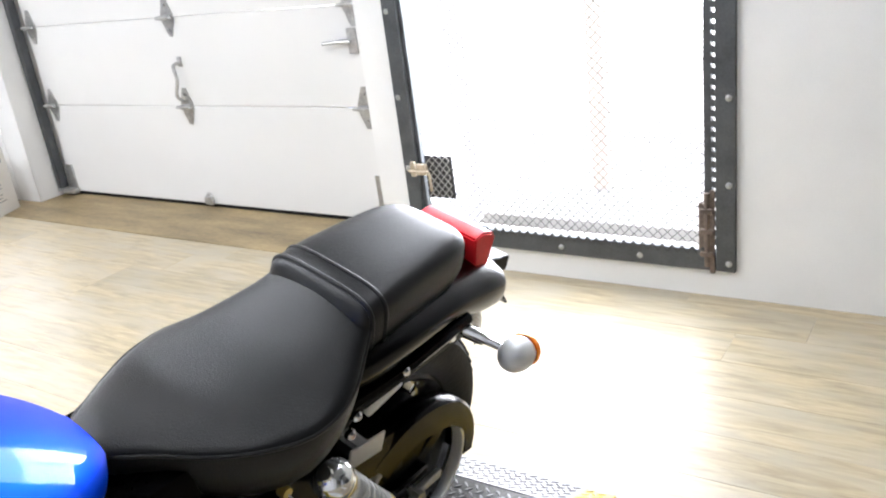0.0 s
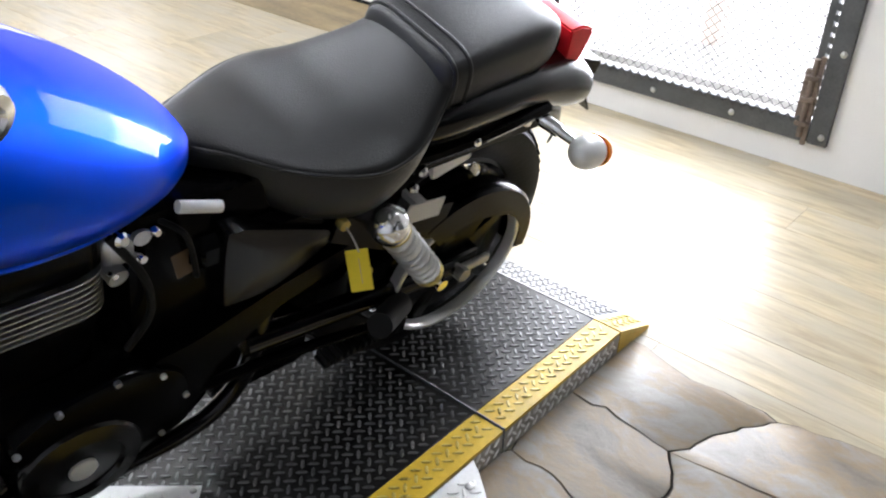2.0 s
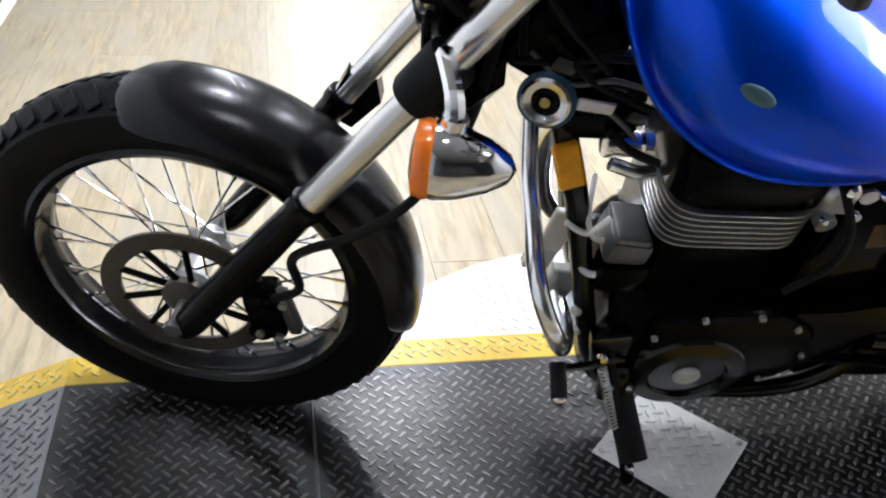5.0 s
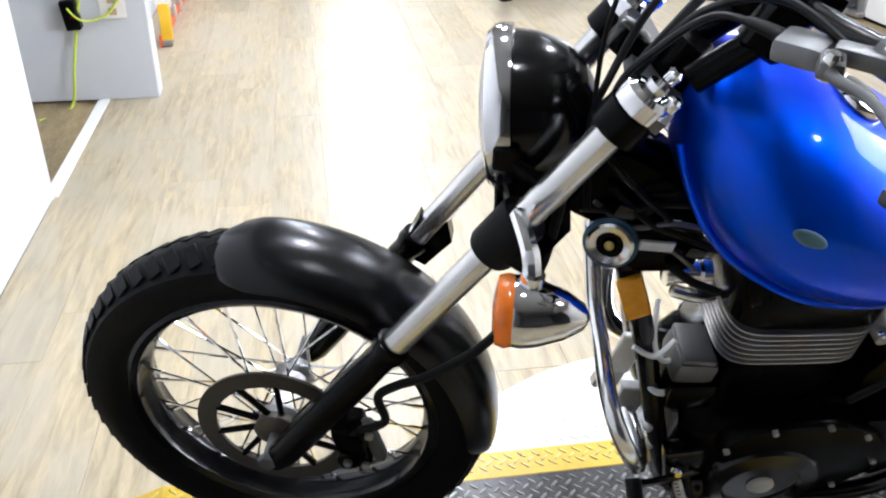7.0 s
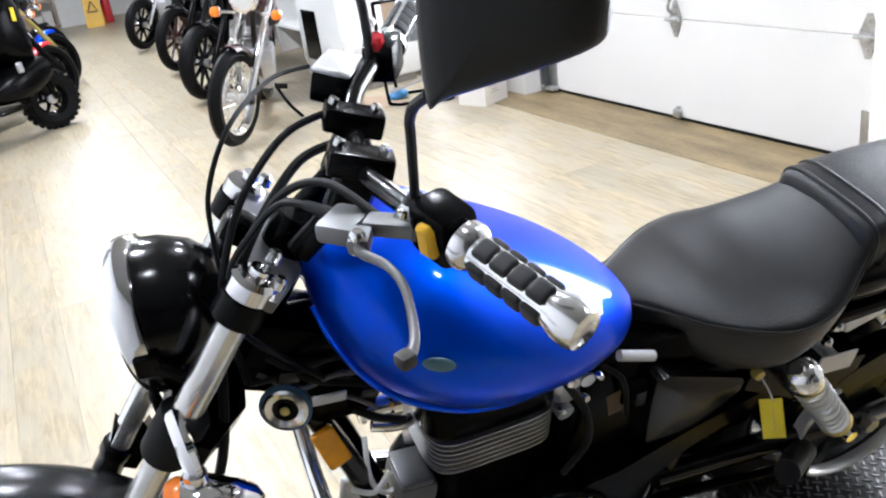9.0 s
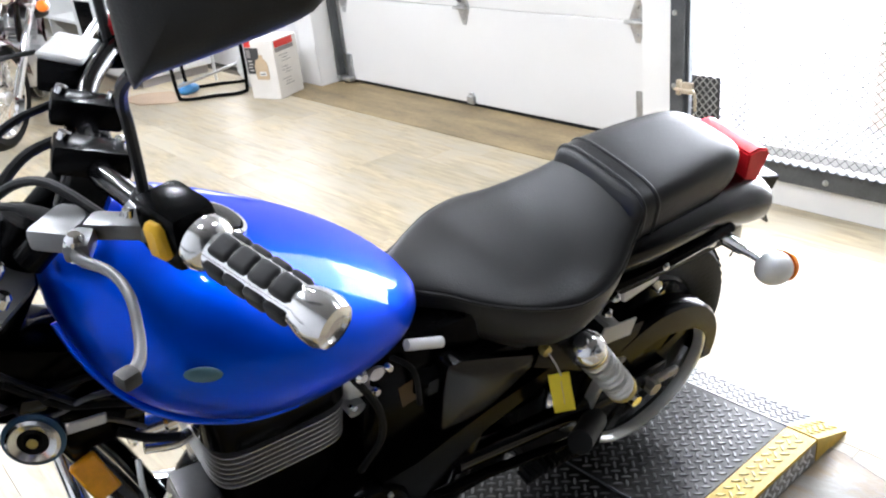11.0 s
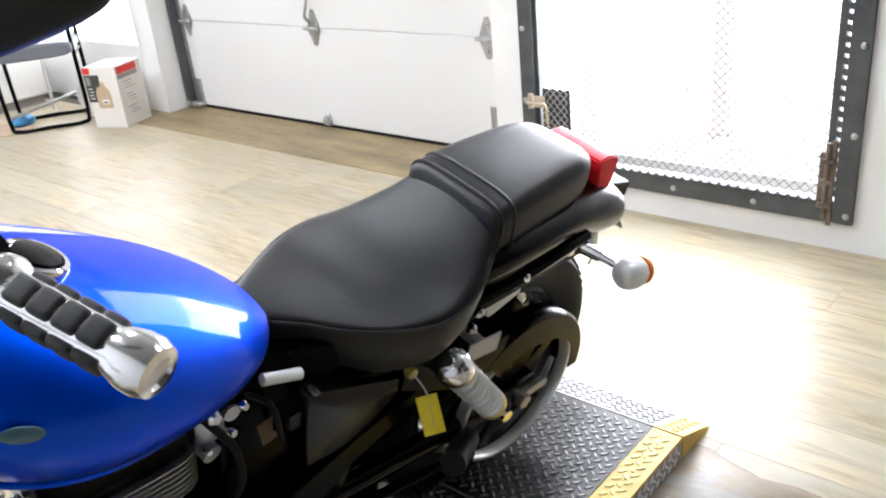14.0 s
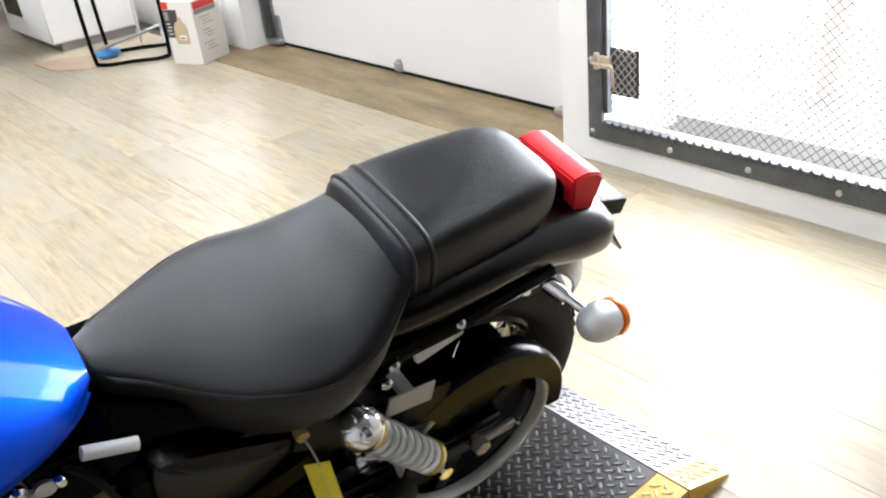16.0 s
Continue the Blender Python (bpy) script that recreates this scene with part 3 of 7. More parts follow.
# ceiling lamps
lamp0 = None
for lx, ly, lw in LAMPS:
    if lamp0 is None:
        lamp0 = thing("ceiling_lamp", pose(lx, ly, CEIL), "small round white ceiling lamp, lit", "ceiling lamp", "ceiling lamps")
        bm = B()
        lathe(bm, [(0.085, 0), (0.09, -0.02), (0.09, -0.09), (0.084, -0.094), (0.08, -0.03), (0.02, -0.03)], ax=(0, 0, 1), seg=24)
        part("housing", bm, WHITE_PLASTIC, lamp0)
        bm = B()
        lathe(bm, [(0.078, -0.034), (0.07, -0.05), (0.03, -0.058), (0.001, -0.06)], ax=(0, 0, 1), seg=24)
        part("bulb", bm, GLOW_LAMP, lamp0)
    else:
        copy_thing(lamp0, pose(lx, ly, CEIL))


# ---- lift and turntable ----
LX0, LX1, LT = 0.30, 0.93, 0.065
LY = [-0.32, -0.175, 0.25, 1.48, 1.905, 2.045]


def lugs(bm, inside, org, eu, ev, nrm, lu, lv, pitch=0.0200, ln=0.0125, wd=0.0031, hh=0.0024):
    """Raised tread lugs in a basket weave turned by 45 degrees, filling lu by lv metres from org."""
    a, b = (eu + ev).normalized(), (eu - ev).normalized()
    n = int((lu + lv) / pitch) + 2
    for i in range(n):
        for k in range(-n, n):
            d = a * (i * pitch) + b * (k * pitch)
            u, v = d.dot(eu), d.dot(ev)
            if not (0.010 < u < lu - 0.010 and 0.010 < v < lv - 0.010) or not inside(org + d):
                continue
            p, q = (a, b) if (i + k) % 2 else (b, a)
            c = org + d
            base = [c + p * ln, c + q * wd + p * ln * 0.6, c + q * wd - p * ln * 0.6, c - p * ln, c - q * wd - p * ln * 0.6, c - q * wd + p * ln * 0.6]
            lo = [bm.verts.new(x - nrm * 0.0004) for x in base]
            hi = [bm.verts.new(c + (x - c) * 0.66 + nrm * hh) for x in base]
            for m in range(6):
                r = (m + 1) % 6
                bm.faces.new((lo[m], lo[r], hi[r], hi[m]))
            bm.faces.new(hi)


def lift():
    g = thing("motorcycle_lift", pose(0, 0, 0), "low motorcycle lift of black diamond plate with worn yellow edges", "motorcycle lift")
    X, Y, Z = Vector((1, 0, 0)), Vector((0, 1, 0)), Vector((0, 0, 1))
    s = 0.072
    for k, (a, b) in enumerate(zip(LY[1:4], LY[2:5])):
        a, b = a + (0.003 if k else 0), b - 0.003
        for nm, x0, x1, mat, lb in (("deck", LX0 + s, LX1 - s, PLATE_BLACK, "worn black diamond plate"), ("yellow_edge", LX0, LX0 + s, PLATE_YELLOW, "yellow painted edge"), ("yellow_edge", LX1 - s, LX1, PLATE_YELLOW, "yellow painted edge")):
            bm = B()
            boxm(bm, ((x0 + x1) / 2, (a + b) / 2, LT - 0.004), (x1 - x0 - 0.0004, b - a, 0.008), bevel=0.001)
            dk = part(nm, bm, mat, g, lb)
            bm = B()
            lugs(bm, lambda c: True, Vector((x0 + 0.004, a + 0.004, LT)), X, Y, Z, x1 - x0 - 0.006, b - a - 0.006)
            t = part("tread", bm, PLATE_TREAD if nm == "deck" else YELLOW_LUG, dk, "", 20)
            t["kind"] = "stuff"
        for x, nx in ((LX0, -X), (LX1, X)):
            bm = B()
            boxm(bm, (x - nx.x * 0.002, (a + b) / 2, LT / 2 - 0.004), (0.003, b - a, LT - 0.012))
            sd = part("side_plate", bm, PLATE_SIDE, g, "scuffed silver diamond plate side")
            bm = B()
            lugs(bm, lambda c: True, Vector((x - nx.x * 0.0005, a + 0.004, 0.004)), Y, Z, nx, b - a - 0.006, LT - 0.008)
            t = part("tread", bm, ALU_LUG, sd, "", 20)
            t["kind"] = "stuff"
    for y in LY[2:4]:
        bm = B()
        boxm(bm, ((LX0 + LX1) / 2, y, LT - 0.012), (LX1 - LX0, 0.006, 0.022))
        cyl(bm, (LX0, y, LT + 0.0015), (LX1, y, LT + 0.0015), 0.0025, seg=6)
        part("joint_bar", bm, STEEL_DARK, g)
    for y0, y1 in ((LY[4], LY[5]), (LY[1], LY[0])):
        ev = Vector((0, y1 - y0, -(LT - 0.008))).normalized()
        n = X.cross(ev) if y1 > y0 else ev.cross(X)
        ln = Vector((0, y1 - y0, LT - 0.008)).length
        for nm, x0, x1, mat in (("end_ramp", LX0 + s, LX1 - s, PLATE_GREY), ("yellow_edge", LX0, LX0 + s, PLATE_YELLOW), ("yellow_edge", LX1 - s, LX1, PLATE_YELLOW)):
            bm = B()
            plate(bm, [(x0, y0, LT), (x0, y1, 0.008), (x0, y1, 0.0), (x0, y0, 0.0)], (x1 - x0, 0, 0))
            dk = part(nm, bm, mat, g)
            bm = B()
            lugs(bm, lambda c: True, Vector((x0 + 0.004, y0, LT)) + ev * 0.004, X, ev, n, x1 - x0 - 0.006, ln - 0.004)
            t = part("tread", bm, PLATE_GREY if nm == "end_ramp" else YELLOW_LUG, dk, "", 20)
            t["kind"] = "stuff"
    bm = B()
    boxm(bm, ((LX0 + LX1) / 2, (LY[1] + LY[4]) / 2, 0.026), (LX1 - LX0 - 0.02, LY[4] - LY[1] - 0.02, 0.05))
    part("under_frame", bm, STEEL_DARK, g)
    return g


lift()
TC, TR, TZ = Vector((0.615, 0.87)), 0.605, 0.06


def turntable():
    g = thing("turntable", pose(TC.x, TC.y, 0), "round aluminium diamond-plate turntable under the lift", "turntable")
    X, Y, Z = Vector((1, 0, 0)), Vector((0, 1, 0)), Vector((0, 0, 1))
    for sx, lo, hi in ((1, LX1 - TC.x + 0.004, TR), (-1, TC.x - LX0 + 0.004, TR)):
        a = math.acos(lo / TR)
        pts = [Vector((sx * TR * math.cos(t), TR * math.sin(t), TZ - 0.008)) for t in np.linspace(-a, a, 40)]
        bm = B()
        plate(bm, pts, (0, 0, 0.008))
        wing = part("wing_plate", bm, PLATE_ALU, g, "silver aluminium diamond plate")
        bm = B()
        lugs(bm, lambda c: c.xy.length < TR - 0.015 and c.x * sx > lo + 0.014, Vector((-TR, -TR, TZ)), X, Y, Z, 2 * TR, 2 * TR)
        t = part("tread", bm, ALU_LUG, wing, "", 20)
        t["kind"] = "stuff"
        for q in (-a * 0.9, 0, a * 0.9):
            bm = B()
            ball(bm, (sx * (TR - 0.025) * math.cos(q), (TR - 0.025) * math.sin(q), TZ + 0.001), (0.009, 0.009, 0.004), 10)
            part("screw", bm, GALV, g)
    bm = B()
    lathe(bm, [(TR - 0.07, 0.0), (TR - 0.07, TZ - 0.01), (TR - 0.10, TZ - 0.01), (TR - 0.10, 0.0)], seg=48, loop=True)
    part("base_ring", bm, STEEL_DARK, g)
    return g


turntable()


def stand_plate():
    g = thing("stand_plate", pose(0.625, 0.863, LT + 0.002, 0, 0, 43), "square aluminium diamond plate under the side stand", "metal plate")
    bm = B()
    boxm(bm, (0, 0, 0.002), (0.205, 0.205, 0.004), bevel=0.001)
    p = part("plate", bm, PLATE_ALU, g)
    bm = B()
    X, Y, Z = Vector((1, 0, 0)), Vector((0, 1, 0)), Vector((0, 0, 1))
    lugs(bm, lambda c: True, Vector((-0.096, -0.096, 0.004)), X, Y, Z, 0.192, 0.192)
    t = part("tread", bm, ALU_LUG, p, "", 20)
    t["kind"] = "stuff"
    for a, b in ((1, 1), (1, -1), (-1, 1), (-1, -1)):
        bm = B()
        ball(bm, (a * 0.09, b * 0.09, 0.004), (0.007, 0.007, 0.004), 8)
        part("screw", bm, GALV, g)


stand_plate()


# ---- motorcycle ----
COIL = surface("dark_grey_casting", (0.12, 0.121, 0.125), 0.4, 0.4, vary=0.2, scale=20, bump=0.1)
TIP = surface("worn_dark_metal", (0.05, 0.049, 0.047), 0.5, 0.4, vary=0.4, scale=60, bump=0.1)
PERCH = surface("dull_cast_alloy", (0.16, 0.16, 0.16), 0.40, 0.8, vary=0.12)
FIN = surface("machined_fin_edge", (0.34, 0.34, 0.33), 0.35, 0.85, vary=0.12)
bike = thing("motorcycle", pose(0.446, 0.757, LT + 0.009, 0.2, 17, -6.3), "blue cruiser motorcycle with black seat leaning on its side stand", "motorcycle")
STEER_D = Vector((0, 0.563, 0.827)).normalized()
STEER = Matrix.Translation((0, -0.17, 0.95)) @ Matrix.Rotation(radians(-11), 4, STEER_D) @ Matrix.Translation((0, 0.17, -0.95))
BAR = Matrix.Translation((0.010, -0.17, 0.953)) @ Matrix.Rotation(radians(-16), 4, STEER_D) @ Matrix.Translation((0, 0.17, -0.95))


NEAR = Matrix.Translation((0.796, -0.26, 1.537)) @ Matrix.Scale(0.93, 4) @ Matrix.Translation((-0.796, 0.26, -1.537))


def bp(name, bm, mat, label="", parent=None, steer=False, angle=38):
    if steer == "bar":
        bm.transform(BAR)
        for v in bm.verts:
            v.co = v.co.lerp(NEAR @ v.co, min(1, max(0, (v.co.x - 0.07) / 0.12)))
    elif steer == "tank":
        bm.transform(Matrix.Translation((0.022, -0.019, 0.013)))
    elif steer == "tail":
        for v in bm.verts:
            t = min(1, max(0, (v.co.y - 0.3) / 0.4))
            u = t * t * (3 - 2 * t)
            v.co += Vector((0.030 * u, -0.036 * u - 0.11 * max(0, v.co.y - 0.9), 0.024 * u))
    elif steer:
        bm.transform(STEER)
    return done(name, bm, mat, parent or bike, label, angle)


def fuel_tank():
    S = [(-0.152, 0.930, 0.885, 0.038, 2.0), (-0.138, 0.950, 0.83, 0.082, 2.1), (-0.110, 0.962, 0.775, 0.122, 2.2), (-0.07, 0.963, 0.738, 0.155, 2.2), (-0.01, 0.948, 0.706, 0.176, 2.2), (0.05, 0.918, 0.692, 0.179, 2.2),
         (0.12, 0.878, 0.688, 0.169, 2.2), (0.18, 0.841, 0.690, 0.151, 2.2), (0.235, 0.801, 0.698, 0.123, 2.2), (0.276, 0.766, 0.708, 0.086, 2.1), (0.301, 0.740, 0.722, 0.044, 2.0)]
    bm = B()
    rows = []
    for y, t, b, w, e in S:
        zc = b + (t - b) * 0.46
        rows.append(super_ring(y, zc, w, t - zc, zc - b, 2.1, 40, e2=2.3))
    fine = []
    for k in range(40):
        fine.append(smooth_path([r[k] for r in rows], 4))
    skin(bm, [[fine[k][j] for k in range(40)] for j in range(len(fine[0]))])
    tank = bp("fuel_tank", bm, BLUE, "glossy metallic blue fuel tank", steer="tank")
    bm = B()
    for k in (35, 25):
        tube(bm, [p + Vector((0.003 if k == 35 else -0.003, 0, -0.002)) for p in fine[k][1:-2]], 0.0065, 10, n=1)
    bp("tank_seam", bm, BLUE, parent=tank, steer="tank")
    bm = B()
    lathe(bm, [(0.034, -0.01), (0.036, 0.0), (0.034, 0.004), (0.029, 0.005), (0.027, 0.002), (0.001, 0.003)], (0.012, 0.045, 0.924), (0.03, 0.48, 0.88), 28)
    cap = bp("fuel_cap", bm, CHROME, "black fuel cap with a chrome ring", parent=tank, steer="tank")
    bm = B()
    lathe(bm, [(0.027, 0.003), (0.025, 0.007), (0.012, 0.009), (0.001, 0.009)], (0.012, 0.045, 0.924), (0.03, 0.48, 0.88), 24)
    bp("cap_plate", bm, BLACK_GLOSS, "", cap, "tank")
    bm = B()
    ball(bm, (0.1690, -0.044, 0.862), (0.003, 0.021, 0.0085), 16, Matrix.Rotation(radians(-24), 4, "Y") @ Matrix.Rotation(radians(-24), 4, "X"))
    bp("tank_badge", bm, BADGE, "dull blue-green oval badge", parent=tank, steer="tank")
    return tank


fuel_tank()


def loft_seat(S, e=3.0, e2=3.4, n=36, sub=4):
    rows = [super_ring(q[0], q[2] + (q[1] - q[2]) * q[4], q[3], (q[1] - q[2]) * (1 - q[4]), (q[1] - q[2]) * q[4], q[5] if len(q) > 5 else e, n, e2=e2) for q in S]
    fine = [smooth_path([r[k] for r in rows], sub) for k in range(n)]
    bm = B()
    skin(bm, [[fine[k][j] for k in range(n)] for j in range(len(fine[0]))])
    return bm, fine


def seat():
    R = [(0.286, 0.720, 0.68, 0.032, 0.710), (0.306, 0.722, 0.655, 0.047, 0.707), (0.338, 0.718, 0.630, 0.069, 0.702), (0.39, 0.707, 0.583, 0.106, 0.689), (0.45, 0.697, 0.556, 0.138, 0.681), (0.52, 0.699, 0.544, 0.157, 0.674), (0.58, 0.704, 0.556, 0.153, 0.673), (0.63, 0.723, 0.594, 0.139, 0.684), (0.67, 0.748, 0.648, 0.117, 0.706), (0.70, 0.766, 0.682, 0.10, 0.734)]
    S = [(y, t, b, w, (c - b) / (t - b)) for y, t, b, w, c in R]
    bm, fine = loft_seat(S, 2.1, 3.2)
    st = bp("seat", bm, VINYL, "smooth black vinyl rider's seat", steer="tail")
    bm = B()
    edge = [(w, y, c) for y, t, b, w, c in R[1:]]
    tube(bm, [(-x, y, z) for x, y, z in reversed(edge)] + [(0.0, 0.281, 0.707)] + edge, 0.0030, 8)
    bp("piping", bm, VINYL, parent=st, steer="tail")
    S = [(0.682, 0.754, 0.682, 0.092, 0.5), (0.695, 0.773, 0.672, 0.102, 0.5), (0.74, 0.782, 0.672, 0.104, 0.5), (0.82, 0.786, 0.677, 0.100, 0.5), (0.90, 0.787, 0.682, 0.093, 0.5), (0.945, 0.782, 0.692, 0.083, 0.5), (0.97, 0.772, 0.702, 0.066, 0.5), (0.983, 0.756, 0.714, 0.042, 0.5)]
    bm, fine = loft_seat(S, 4.2, 3.4)
    ps = bp("pillion_seat", bm, VINYL, "black vinyl pillion seat with a stitched strap", steer="tail")
    for y in (0.700, 0.728):
        bm = B()
        j = min(range(len(fine[0])), key=lambda q: abs(fine[0][q].y - y))
        loop = [fine[k % 36][j] for k in range(-3, 22)]
        tube(bm, [Vector((p.x * 0.995, y, p.z - 0.0012)) for p in loop], 0.0042, 8, n=1)
        bp("seat_strap", bm, VINYL, parent=ps, steer="tail")


seat()


def rear_body():
    # rear fender under the seat, sweeping down behind the wheel
    C, n = Vector((0, 0.805, 0.31)), 26
    bm = B()
    rows = []
    for k in range(n):
        a = radians(112 - k * (112 - 34) / (n - 1))
        r = 0.385 + 0.03 * math.sin(math.pi * k / (n - 1))
        o = C + Vector((0, math.cos(a) * r * 1.02, math.sin(a) * r * 0.98))
        out = Vector((0, math.cos(a), math.sin(a)))
        w = 0.105 * (1 - 0.45 * max(0, (k - 12) / 14) ** 2)
        sec = []
        for q in np.linspace(-1, 1, 15):
            sec.append(o + Vector((w * math.sin(q * 1.45) / math.sin(1.45), 0, 0)) - out * (0.075 * (1 - math.cos(q * 1.45))))
        for q in np.linspace(1, -1, 15):
            sec.append(o + Vector(((w - 0.004) * math.sin(q * 1.45) / math.sin(1.45), 0, 0)) - out * (0.075 * (1 - math.cos(q * 1.45)) + 0.004))
        rows.append(sec)
    skin(bm, rows)
    bp("rear_fender", bm, FENDER, "dark metallic rear fender", steer="tail")
    S = [(0.64, 0.70, 0.63, 0.11, 0.5), (0.70, 0.71, 0.632, 0.122, 0.5), (0.80, 0.712, 0.635, 0.124, 0.5), (0.90, 0.708, 0.63, 0.118, 0.5), (0.99, 0.695, 0.595, 0.110, 0.5), (1.05, 0.682, 0.578, 0.104, 0.5), (1.10, 0.664, 0.568, 0.094, 0.5), (1.13, 0.645, 0.568, 0.074, 0.5), (1.142, 0.620, 0.585, 0.045, 0.5)]
    bm, f = loft_seat(S, 2.7, 2.7)
    bp("tail_cowl", bm, FENDER, "dark metallic tail section below the pillion seat", steer="tail")
    bm = B()
    plate(bm, [(-0.066, y, z) for y, z in ((1.014, 0.739), (1.044, 0.743), (1.071, 0.736), (1.085, 0.726), (1.072, 0.672), (1.066, 0.666), (1.031, 0.667), (1.028, 0.679))], (0.130, 0, 0))
    bmesh.ops.bevel(bm, geom=list(bm.edges), offset=0.0035, segments=2, affect="EDGES")
    bp("tail_light", bm, RED_LENS, "red wedge-shaped tail light", steer="tail")
    bm = B()
    boxm(bm, (-0.009, 1.02, 0.652), (0.118, 0.12, 0.03), bevel=0.006)
    boxm(bm, (-0.009, 1.006, 0.69), (0.10, 0.05, 0.06), bevel=0.008)
    bp("tail_light_base", bm, BLACK_SATIN, steer="tail")
    bm = B()
    boxm(bm, (0, 1.145, 0.630), (0.10, 0.075, 0.032), Matrix.Rotation(radians(-14), 4, "X"), 0.003)
    boxm(bm, (0, 1.16, 0.585), (0.06, 0.03, 0.08), Matrix.Rotation(radians(20), 4, "X"), 0.003)
    boxm(bm, (0.0, 1.185, 0.545), (0.10, 0.006, 0.075), Matrix.Rotation(radians(38), 4, "X"), 0.002)
    bp("plate_bracket", bm, BLACK_SATIN, "bent black number plate bracket", steer="tail")
    for s in (1, -1):
        bm = B()
        tube(bm, [(s * 0.13, 0.60, 0.636), (s * 0.138, 0.72, 0.642), (s * 0.142, 0.82, 0.655), (s * 0.14, 0.90, 0.660)], 0.013, 8)
        boxm(bm, (s * 0.132, 0.77, 0.628), (0.012, 0.30, 0.035), Matrix.Rotation(radians(1), 4, "X"), 0.004)
        rail = bp("fender_rail", bm, BLACK_SATIN, "black fender rail")
        for y, z in ((0.628, 0.624), (0.617, 0.594), (0.735, 0.645), (0.85, 0.648)):
            bm = B()
            lathe(bm, [(0.009, 0), (0.009, 0.008), (0.005, 0.012), (0.001, 0.012)], (s * 0.141, y, z), (s, 0, 0), 10)
            bp("bolt", bm, CHROME, parent=rail)
        bm = B()
        ball(bm, (s * 0.205, 0.962, 0.602), (0.030, 0.044, 0.030), 20, Matrix.Rotation(radians(-8), 4, "X"))
        sig = bp("turn_signal", bm, BULLET, "chrome bullet turn signal with an orange lens", steer="tail")
        bm = B()
        lathe(bm, [(0.0285, 0.0), (0.0295, 0.005), (0.027, 0.013), (0.018, 0.019), (0.001, 0.022)], (s * 0.205, 0.987, 0.598), (0, 1, -0.12), 20)
        bp("lens", bm, ORANGE, "orange lens", parent=sig, steer="tail")
        bm = B()
        cyl(bm, (s * 0.10, 0.93, 0.617), (s * 0.185, 0.953, 0.607), 0.0095, 0.008)
        cyl(bm, (s * 0.115, 0.932, 0.616), (s * 0.15, 0.943, 0.612), 0.014, 0.013)
        bp("stem", bm, CHROME, parent=sig, steer="tail")


rear_body()


def wheel(c, r, w, rim_r, spokes, tread, steer, name, label, rim_mat):
    c = Vector(c)
    bm = B()
    k = r - rim_r
    prof = [(rim_r - 0.004, -w * 0.33), (rim_r + 0.012, -w * 0.40), (rim_r + k * 0.45, -w * 0.5), (rim_r + k * 0.75, -w * 0.46), (r - 0.012, -w * 0.30), (r - 0.002, -w * 0.13), (r, 0), (r - 0.002, w * 0.13), (r - 0.012, w * 0.30), (rim_r + k * 0.75, w * 0.46), (rim_r + k * 0.45, w * 0.5), (rim_r + 0.012, w * 0.40), (rim_r - 0.004, w * 0.33)]
    lathe(bm, prof, c, (1, 0, 0), 72, loop=True)
    wh = bp(name, bm, TYRE, label, steer=steer)
    if tread:
        bm = B()
        for q in range(60):
            a = 2 * math.pi * q / 60
            for s in (1, -1):
                M = Matrix.Translation(c) @ Matrix.Rotation(a + (math.pi / 60 if s < 0 else 0), 4, "X")
                g = boxm(bm, (0, 0, 0), (w * 0.36, 0.0215, 0.0040), bevel=0.0012)
                bmesh.ops.transform(bm, matrix=M @ Matrix.Translation((s * w * 0.235, 0, r - 0.0072)) @ Matrix.Rotation(radians(s * 22), 4, "Y") @ Matrix.Rotation(radians(s * 28), 4, "Z"), verts=g)
        t = bp("tread_pattern", bm, TYRE, parent=wh, steer=steer)
        t["kind"] = "stuff"
    bm = B()
    lathe(bm, [(rim_r + 0.006, -w * 0.36), (rim_r - 0.002, -w * 0.40), (rim_r - 0.012, -w * 0.34), (rim_r - 0.013, -w * 0.2), (rim_r - 0.022, -w * 0.1), (rim_r - 0.024, 0), (rim_r - 0.022, w * 0.1), (rim_r - 0.013, w * 0.2), (rim_r - 0.012, w * 0.34), (rim_r - 0.002, w * 0.40), (rim_r + 0.006, w * 0.36)], c, (1, 0, 0), 64, loop=True)
    bp("rim", bm, rim_mat, parent=wh, steer=steer)
    bm = B()
    lathe(bm, [(0.012, -0.062), (0.028, -0.06), (0.034, -0.046), (0.022, -0.036), (0.019, 0), (0.022, 0.036), (0.034, 0.046), (0.028, 0.06), (0.012, 0.062)], c, (1, 0, 0), 24)
    bp("hub", bm, ALU, parent=wh, steer=steer)
    for q in range(spokes):
        s = 1 if q % 2 else -1
        a0 = 2 * math.pi * q / spokes
        a1 = a0 + (0.42 if (q // 2) % 2 else -0.42)
        bm = B()
        p = c + Vector((s * 0.042, math.cos(a0 + (a1 - a0) * 2.2) * 0.031, math.sin(a0 + (a1 - a0) * 2.2) * 0.031))
        e = c + Vector((s * 0.006, math.cos(a0) * (rim_r - 0.022), math.sin(a0) * (rim_r - 0.022)))
        cyl(bm, p, e, 0.0021, seg=6)
        cyl(bm, e + (p - e) * 0.10, e, 0.0036, seg=6)
        bp("spoke", bm, CHROME, parent=wh, steer=steer)
    return wh


FA, RA = (0, -0.668, 0.318), (0, 0.812, 0.30)
wheel(FA, 0.330, 0.104, 0.246, 36, True, True, "front_wheel", "spoked front wheel with a black treaded tyre", BLACK_GLOSS)
wheel(RA, 0.302, 0.145, 0.198, 36, True, False, "rear_wheel", "black rear wheel with a wide tyre", BLACK_GLOSS)


